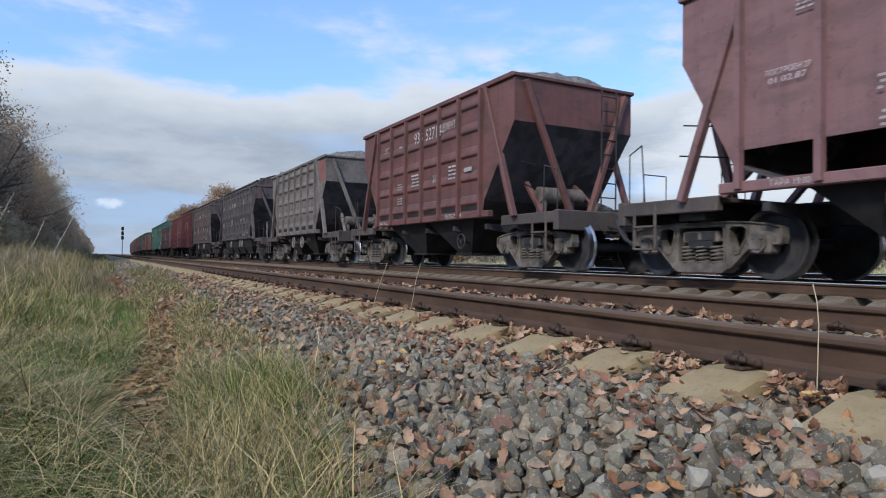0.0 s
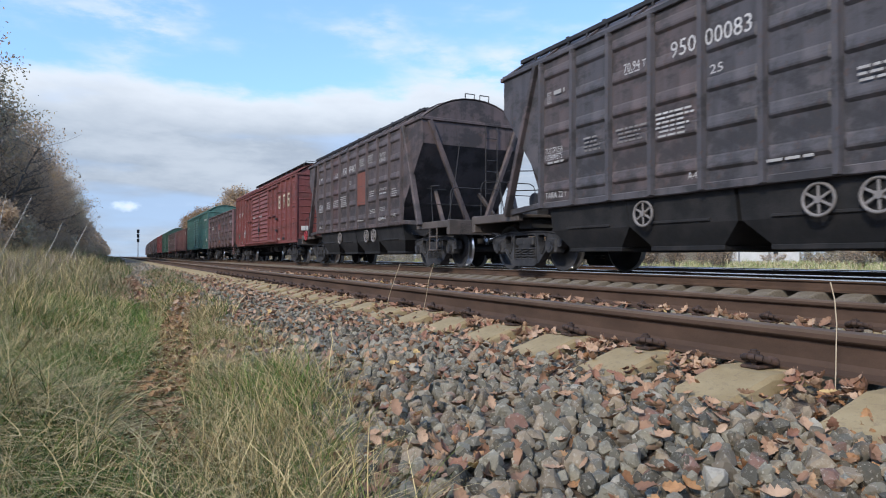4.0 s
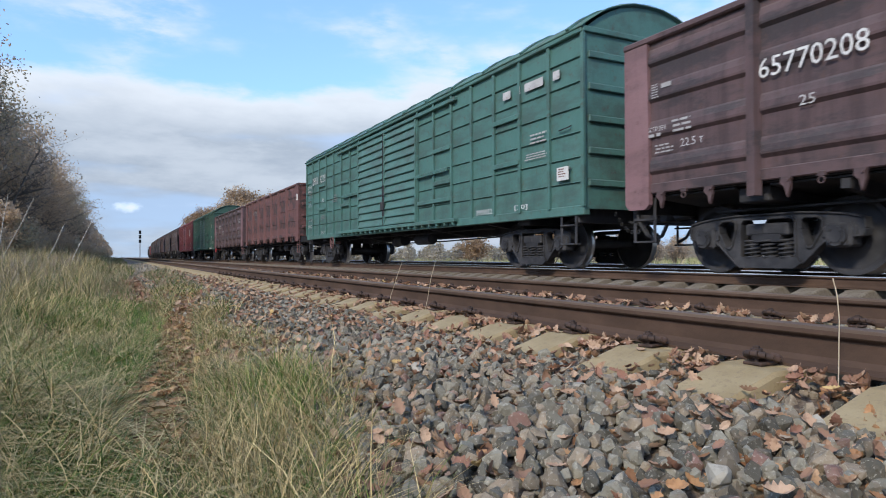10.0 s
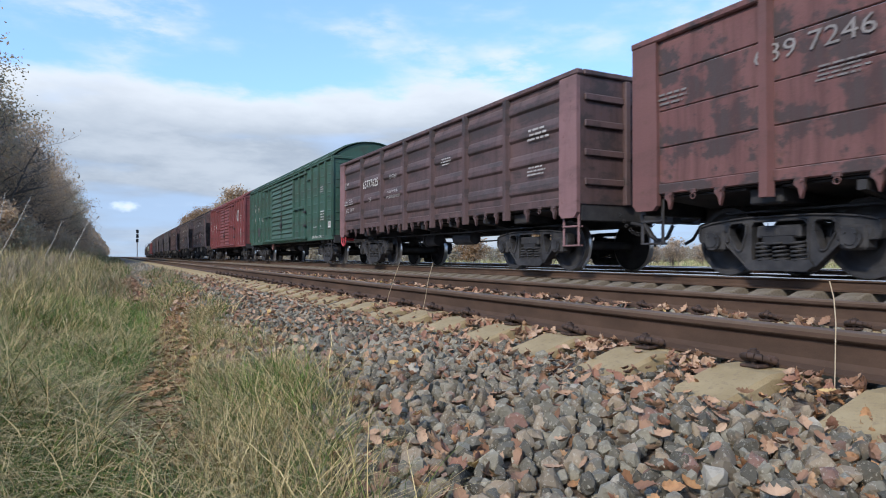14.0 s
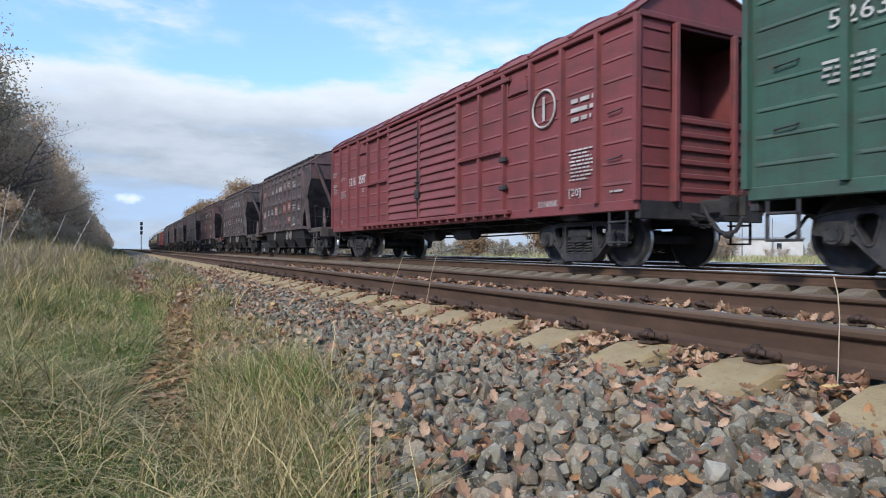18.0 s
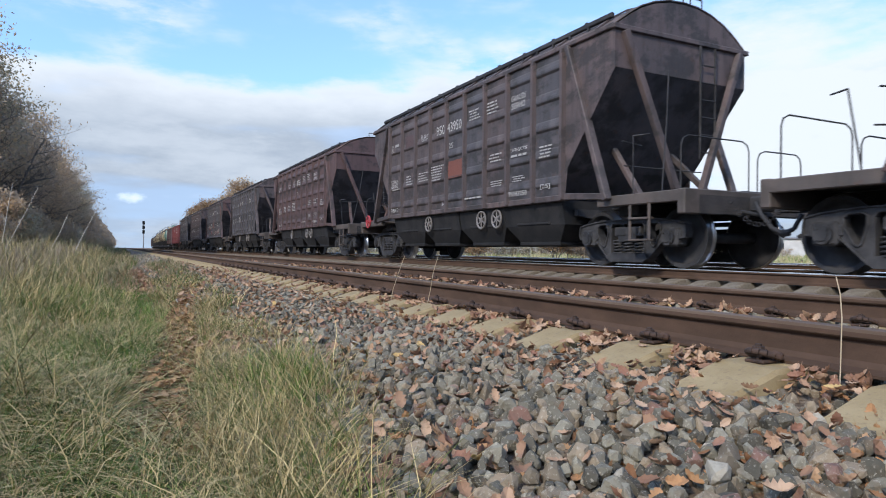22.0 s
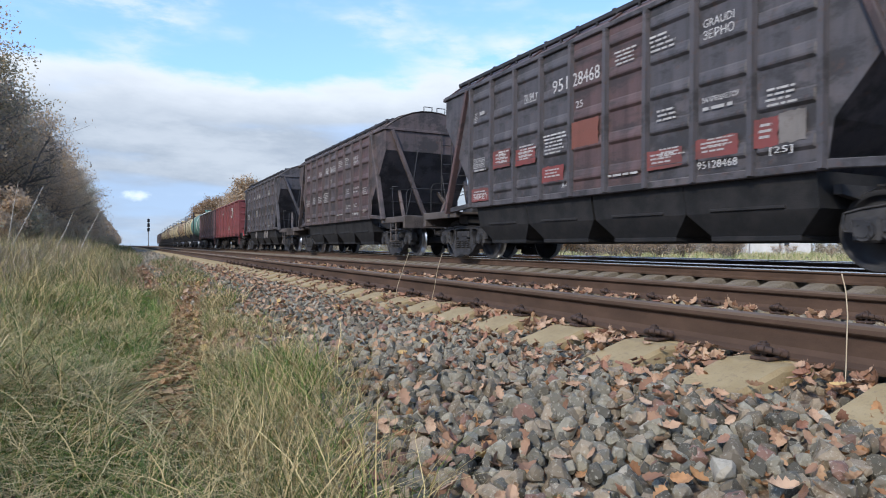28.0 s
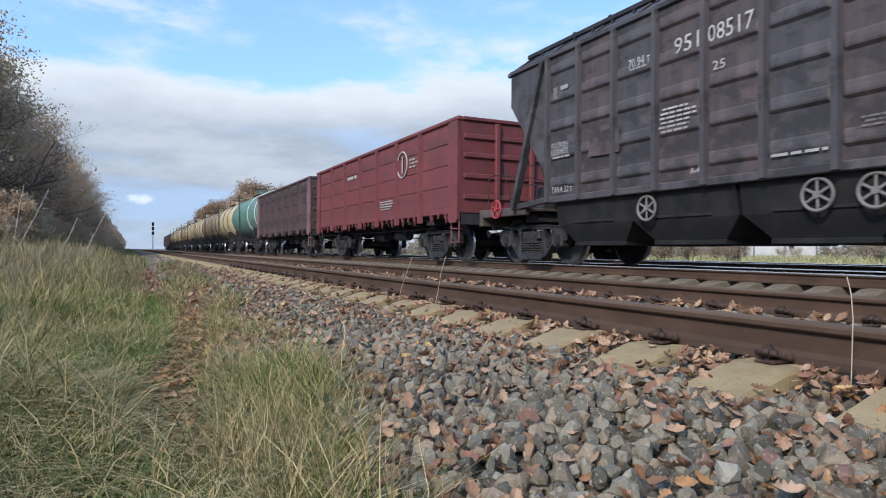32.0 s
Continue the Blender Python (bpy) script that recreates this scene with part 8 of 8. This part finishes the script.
def mark_red_box(w):
    words(w, "2800", BX, 6.88, 6.12, 2.73, 3.0)
    words(w, "3655", BX, 5.91, 5.18, 2.73, 3.0)
    words(w, "21", BX, 6.62, 6.40, 2.20, 2.34)
    words(w, "28003655", BX - 0.082, 1.70, 0.99, 2.39, 2.50)
    for i, (y0, y1, z0, z1, rows) in enumerate(((4.84, 4.30, 2.0, 2.14, 2), (4.98, 4.25, 1.40, 1.86, 5), (7.6, 7.1, 2.7, 2.95, 3), (7.6, 7.05, 2.0, 2.3, 3))):
        lines(w, rows, BX, y0, y1, z0, z1, 200 + i, M_STENCIL if i < 2 else M_FAINT)
    swatch(w, M_GREEN, BX + 0.002, 6.85, 6.35, 1.38, 1.66, "dark green painted plate")
    lines(w, 1, BX - 0.003, 6.70, 6.50, 1.46, 1.58, 8, M_STENCIL)
    words(w, "28003655", BX, -4.08, -4.71, 1.07, 1.18)
    words(w, "28003655", BX - 0.082, 0.02, -0.68, 2.38, 2.49)
    part("label_board", MB().box(-0.03, -5.50, 1.06, 0.01, -5.20, 1.18, 0.006), M_DARK, w, "dark plate", (BX, 0, 0))
    handwheel(w, M_CAST, -1.2, -4.35, 0.62, "dark spoked handbrake wheel", 0.9, 3, 0.018)
    words(w, "ТАРА 24.0 т", BX, 5.9, 5.2, 1.08, 1.17)
    part("label_board", MB().box(-1.28, -7.80, 1.42, -0.98, -7.77, 1.62, 0.006), M_WHITE, w, "white routing label board")
    three_letters(w, BX)


def mark_green_box(w):
    words(w, "5263", BX, 7.02, 6.38, 2.75, 2.95)
    words(w, "8186", BX, 6.04, 5.50, 2.75, 2.95)
    words(w, "20", BX, 5.64, 5.42, 2.25, 2.38)
    words(w, "68т 138м", BX, 7.02, 6.41, 3.08, 3.17)
    swatch(w, M_SLATE, BX + 0.002, 6.08, 5.44, 1.37, 1.82, "dark painted panel")
    words(w, "ТАРА 25.7т", BX, 6.06, 5.49, 1.08, 1.17)
    words(w, "52638186", BX - 0.02, -5.10, -5.91, 0.98, 1.09, M_WHITE)
    words(w, "[20]", BX - 0.02, -6.02, -6.38, 0.98, 1.09, M_WHITE)
    words(w, "2", BX - 0.02, -6.54, -6.62, 0.99, 1.08)
    for i, (y0, y1, z0, z1, rows) in enumerate(((-6.05, -6.58, 2.70, 2.95, 2), (-6.07, -6.74, 1.60, 2.02, 3), (-6.07, -6.27, 1.36, 1.47, 1), (-5.16, -5.67, 1.36, 1.45, 1), (7.1, 6.4, 2.1, 2.4, 3), (5.0, 4.4, 2.1, 2.3, 2))):
        lines(w, rows, BX, y0, y1, z0, z1, 300 + i, M_STENCIL)
    label_board(w, BX, -7.26, -7.57, 1.34, 1.56)


def mark_rose_box(w):
    words(w, "5216", BX, 5.87, 5.22, 2.43, 2.70, M_WHITE)
    words(w, "0587", BX, 4.94, 4.25, 2.43, 2.70, M_WHITE)
    words(w, "20", BX, 4.59, 4.38, 2.14, 2.27)
    words(w, "22т", BX, 6.84, 6.55, 1.17, 1.29)
    words(w, "67 т", BX, 6.75, 6.30, 2.68, 2.80)
    for i, (y0, y1, z0, z1, rows) in enumerate(((7.71, 7.20, 2.86, 3.06, 2), (7.68, 7.15, 2.25, 2.62, 4), (6.87, 6.20, 2.05, 2.32, 3), (-6.07, -6.80, 2.42, 2.90, 2), (-6.08, -6.77, 1.45, 2.02, 6), (-7.1, -7.55, 1.17, 1.24, 1))):
        lines(w, rows, BX, y0, y1, z0, z1, 320 + i, M_STENCIL)
    words(w, "52160587", BX, -5.18, -5.82, 1.07, 1.18)
    words(w, "[20]", BX, -6.09, -6.41, 1.18, 1.34)
    emblem(w, BX - 0.01, -5.35, 2.9, 0.75, M_STENCIL)


def mark_teal_box(w):
    x = BX - 0.012
    for i, (y0, y1) in enumerate(((-6.33, -6.78), (-6.92, -7.0), (-7.12, -7.86), (-8.02, -8.28))):
        lines(w, 1, x, y0, y1, 3.22, 3.58, 240 + i, M_STENCIL)
    for i, (y0, y1, z0, z1, rows) in enumerate(((-7.30, -7.86, 2.34, 2.56, 2), (-7.15, -7.95, 2.06, 2.20, 2), (6.77, 6.05, 1.66, 1.84, 2), (8.4, 7.9, 2.6, 2.9, 3), (5.3, 4.6, 2.2, 2.5, 3))):
        lines(w, rows, x, y0, y1, z0, z1, 250 + i, M_STENCIL if i < 2 else M_FAINT)
    label_board(w, x, -8.19, -8.50, 1.58, 1.82)
    words(w, "29039229", x, -5.27, -6.02, 1.14, 1.25, M_WHITE)
    words(w, "[20]", x, -6.78, -7.22, 1.14, 1.25, M_WHITE)
    words(w, "20", x, 6.58, 6.36, 2.35, 2.50)
    words(w, "ТАРА 26.70т", x, 6.71, 6.05, 1.14, 1.23)
    words(w, "ПОСТРОЕН 22", x, 8.62, 8.05, 3.02, 3.13)
    words(w, "15.06.16", x, 8.60, 8.22, 2.88, 2.98)
    words(w, "КР", x, 8.36, 8.24, 2.42, 2.52)
    words(w, "15.06.29", x, 8.48, 8.10, 2.28, 2.39)
    words(w, "ДР-333", x, 8.44, 8.02, 1.66, 1.77)
    words(w, "210419-22", x, 8.58, 7.96, 1.40, 1.53)
    words(w, "2903", x, 7.88, 7.18, 3.12, 3.40)
    words(w, "9229", x, 6.88, 6.12, 3.12, 3.40)


def three_letters(w, x):
    """Three large owner's letters, as plain block shapes."""
    for y, shape in ((-4.30, ((0, 0, 0.10, 0.62), (0, 0, 0.34, 0.10), (0, 0.26, 0.34, 0.10), (0, 0.52, 0.34, 0.10), (0.26, 0, 0.10, 0.62))), (-5.22, ((0.14, 0, 0.11, 0.62), (0, 0.52, 0.40, 0.10))), (-6.12, ((0, 0, 0.10, 0.62), (0, 0, 0.36, 0.10), (0, 0.28, 0.36, 0.10), (0, 0.52, 0.36, 0.10), (0.27, 0.04, 0.10, 0.30)))):
        mb = MB()
        for i, (u, v, a, b) in enumerate(shape):
            o = -0.0005 * i
            mb.add([(o, -u, v), (o, -u - a, v), (o, -u - a, v + b), (o, -u, v + b)], [(0, 1, 2, 3)])
        part("emblem", mb, M_LETTER, w, "large cream block letter shape", (x, y, 2.58))


def mark_mineral(number, seed, built=False, clear=1.0):
    def marks(w):
        x = -HALF - 0.054
        words(w, number[:3], x, 0.39, -0.06, 3.08, 3.36)
        words(w, number[3:], x, -0.25, -1.03, 3.08, 3.36)
        words(w, "21", x, -0.64, -0.80, 2.03, 2.20)
        rnd = random.Random(seed)
        for i, (y0, y1, z0, z1, rows) in enumerate(((1.42, 1.05, 1.98, 2.17, 2), (0.55, -0.02, 1.98, 2.32, 3), (-1.36, -1.94, 1.97, 2.32, 3), (-2.1, -2.55, 2.0, 2.2, 1), (2.31, 1.92, 3.08, 3.24, 2), (1.33, 1.05, 3.06, 3.16, 1), (1.4, 1.05, 1.6, 1.8, 2))):
            if rnd.random() < clear:
                lines(w, rows, x, y0, y1, z0, z1, seed + i)
        if built:
            words(w, "ПОСТРОЕН 27", x, 2.65, 2.10, 2.44, 2.51)
            words(w, "01.02.87", x, 2.62, 2.15, 2.34, 2.41)
        words(w, "ЦЕМЕНТ", x, -1.04, -1.70, 3.12, 3.34)
        words(w, number, x + 0.005, -1.25, -2.0, 1.13, 1.23)
        words(w, "ТАРА 19.00 т", x + 0.005, 2.60, 2.03, 1.13, 1.21)
    return marks


SPEED, EASE = 8.17, 0.0075
TRAIN = []


def couple(w, s16):
    TRAIN.append((w, s16))


couple(mineral_hopper(M_MAUVE, M_MAUVE, "dull purple-brown mineral hopper wagon heaped with grit", plain=True, marks=mark_mineral("93352711", 100, True)), -129.55)
couple(mineral_hopper(M_RED, M_RED, "faded red ribbed mineral hopper wagon heaped with grit", marks=mark_mineral("93352714", 120)), -117.7)
couple(mineral_hopper(M_GREY, M_GREY, "cement-grey ribbed mineral hopper wagon with dusty bogies", marks=lambda w: swatch(w, M_SQUARE, -HALF - 0.004, -3.1, -3.85, 2.95, 3.7, "faded red square"), wheels=True), -106.1)
couple(grain_hopper(M_SLATE, M_BROWN, "sooty dark covered grain hopper wagon", mark_grain("95000083", 160, (), True, 0.7), M_BROWN, 3), -93.1)
couple(grain_hopper(M_BROWN, M_BROWN, "dark brown covered grain hopper wagon with white stencils", mark_grain("95049417", 180, ((-0.48, -1.25, 1.92, 2.95, M_ORANGE),)), M_OXIDE, 5, brake_wheel=True), -78.55)
couple(boxcar(M_BOXRED, "brick-red boxcar with corrugated doors and white letters", 7.74, rise=0.55, marks=mark_red_box, back=0.15, roof_board=True), -63.2)
couple(gondola(M_OXIDE, "sooty oxide-red open gondola wagon with pressed sides", True, mark_gondola("65770208", 220, more=repaired)), -48.16)
couple(boxcar(M_TEAL, "teal green long boxcar with flush framed sides", 8.85, 4.12, 1.10, 0.60, 2.28, ribs_n=7, style="flush", marks=mark_teal_box, length=18.55, red_wheel=5.44), -31.85)
couple(gondola(M_RUST, "rust-blotched red open gondola wagon with plank sides", False, lambda w: [lines(w, r, -HALF - 0.02, a, b, c, d, 260 + r, M_FAINT) for a, b, c, d, r in ((5.9, 5.3, 2.4, 2.6, 2), (3.6, 2.9, 2.2, 2.4, 3))] + [words(w, "639 7246", -HALF - 0.02, 4.34, 2.92, 2.60, 2.82, M_FAINT), label_board(w, -HALF - 0.045, -6.08, -6.30, 2.72, 2.98)], post_mat=M_RUSTPOST), -15.56)
couple(gondola(M_OXIDE, "sooty oxide-red open gondola wagon with pressed sides", True, mark_gondola("65777625", 280, "ТАРА 23 т", more=lengthened), red_wheel=6.18), -1.53)
couple(boxcar(M_GREEN, "bottle-green boxcar with corrugated doors", 7.84, marks=shifted(mark_green_box, 0.2), length=16.95, white_wheel=2.30, ahead=0.2), 13.83)
couple(boxcar(M_ROSE, "dull red boxcar with corrugated doors and round emblem", 7.72, marks=mark_rose_box, length=16.7, platform=True), 31.3)
couple(grain_hopper(M_BROWN, M_OXIDE, "dark brown covered grain hopper wagon with red stencil patches", mark_grain("95548988", 340, ((3.9, 3.25, 2.95, 3.28, M_PATCH), (3.9, 3.25, 1.88, 2.25, M_PATCH), (1.28, 0.52, 1.94, 2.36, M_PATCH), (1.2, 0.55, 1.42, 1.72, M_PATCH), (-0.55, -1.25, 2.0, 2.4, M_PATCH), (-1.45, -2.15, 2.06, 2.46, M_PATCH), (-1.5, -2.15, 1.5, 1.8, M_PATCH))), M_OXIDE, 2), 47.35)
couple(grain_hopper(M_BROWN, M_BROWN, "sooty brown covered grain hopper wagon with white stencils", mark_grain("95043950", 360, ((0.33, -0.42, 1.97, 2.37, M_ORANGE), (2.9, 2.35, 3.05, 3.35, M_OXIDE)), ), M_SLATE, 4, brake_wheel=True), 62.0)
couple(grain_hopper(M_OXIDE, M_OXIDE, "reddish brown covered grain hopper wagon with white stencils", mark_grain("95128567", 380), wheels=((-1.72, 3), (-1.08, 3), (1.60, 3))), 76.7)
couple(grain_hopper(M_SLATE, M_BROWN, "sooty grey covered grain hopper wagon", mark_grain("95044076", 400, (), True, 0.7)), 91.3)
couple(grain_hopper(M_SLATE, M_OXIDE, "black-brown covered grain hopper wagon with bright red patches", mark_grain("95128468", 420, ((3.06, 2.40, 1.92, 2.29, M_PATCH), (2.19, 1.51, 1.89, 2.21, M_PATCH), (1.28, 0.63, 1.47, 1.76, M_PATCH), (0.44, -0.29, 1.99, 2.45, M_ORANGE), (-1.36, -2.06, 1.42, 1.70, M_PATCH), (-2.28, -2.97, 1.47, 1.74, M_PATCH), (3.98, 3.24, 1.28, 1.56, M_PATCH), (-3.18, -3.52, 1.50, 1.86, M_PATCH), (-3.53, -3.87, 1.52, 1.89, M_GREY))), M_OXIDE, 6, wheels=()), 106.0)
couple(grain_hopper(M_BROWN, M_BROWN, "dark brown covered grain hopper wagon", mark_grain("95806436", 440, (), True, 0.8), M_OXIDE, 7, wheels=()), 120.75)
couple(grain_hopper(M_SLATE, M_SLATE, "sooty grey covered grain hopper wagon", mark_grain("95108517", 460, ((2.85, 2.1, 1.85, 2.25, M_BROWN),), True, 0.7), M_BROWN, 8, brake_wheel=True), 135.45)
couple(gondola(M_ROSE, "dull red open gondola wagon with smooth sides and emblem", False, lambda w: (emblem(w, -HALF - 0.03, -2.88, 2.7, 0.8, M_STENCIL), lines(w, 2, -HALF - 0.03, -3.36, -4.0, 2.5, 2.8, 9, M_STENCIL), lines(w, 1, -HALF - 0.03, 2.34, 1.07, 2.6, 2.85, 11, M_STENCIL), lines(w, 3, -HALF - 0.03, -0.99, -2.31, 1.45, 1.75, 12))), 149.45)
couple(gondola(M_OXIDE, "sooty brown open gondola wagon", False), 163.35)
s = 163.35 + 6.96 + 6.01
for k in range(9):
    couple(tank_wagon(M_MINT if k == 0 else (M_TAN if k % 3 == 2 else M_CREAM), ("dull green tank wagon with a white band" if k == 0 else "rusty tan tank wagon with dark straps" if k % 3 == 2 else "cream tank wagon with dark straps"), M_WHITE if k < 1 else None), s)
    s += 12.02
for k in range(3):
    couple(gondola(M_BROWN, "dark brown open gondola wagon far down the train", False), s + 0.95)
    s += 13.92


def place(s16, t):
    d = t - 16.0
    s = s16 - SPEED * d + 0.5 * EASE * d * d
    x, y, a = along(8.5025, s)
    return pose(x, y, RAIL_TOP, 0, 0, -math.degrees(a))


def motions():
    """The train rolls towards and past the camera, its wheels turning."""
    for w, s16 in TRAIN:
        walk(w, [(t, place(s16, t)) for t in np.arange(0, 32.01, 1.0)])
    for n, (w, y) in enumerate(WHEELSETS):
        rows = []
        for k in range(481):
            t = k / 15
            d = t - 16.0
            run = SPEED * d - 0.5 * EASE * d * d
            rows.append((t, Matrix.Translation((0, y, WHEEL)) @ Matrix.Rotation(run / WHEEL + n * 0.7, 4, "X")))
        walk(w, rows)


motions()
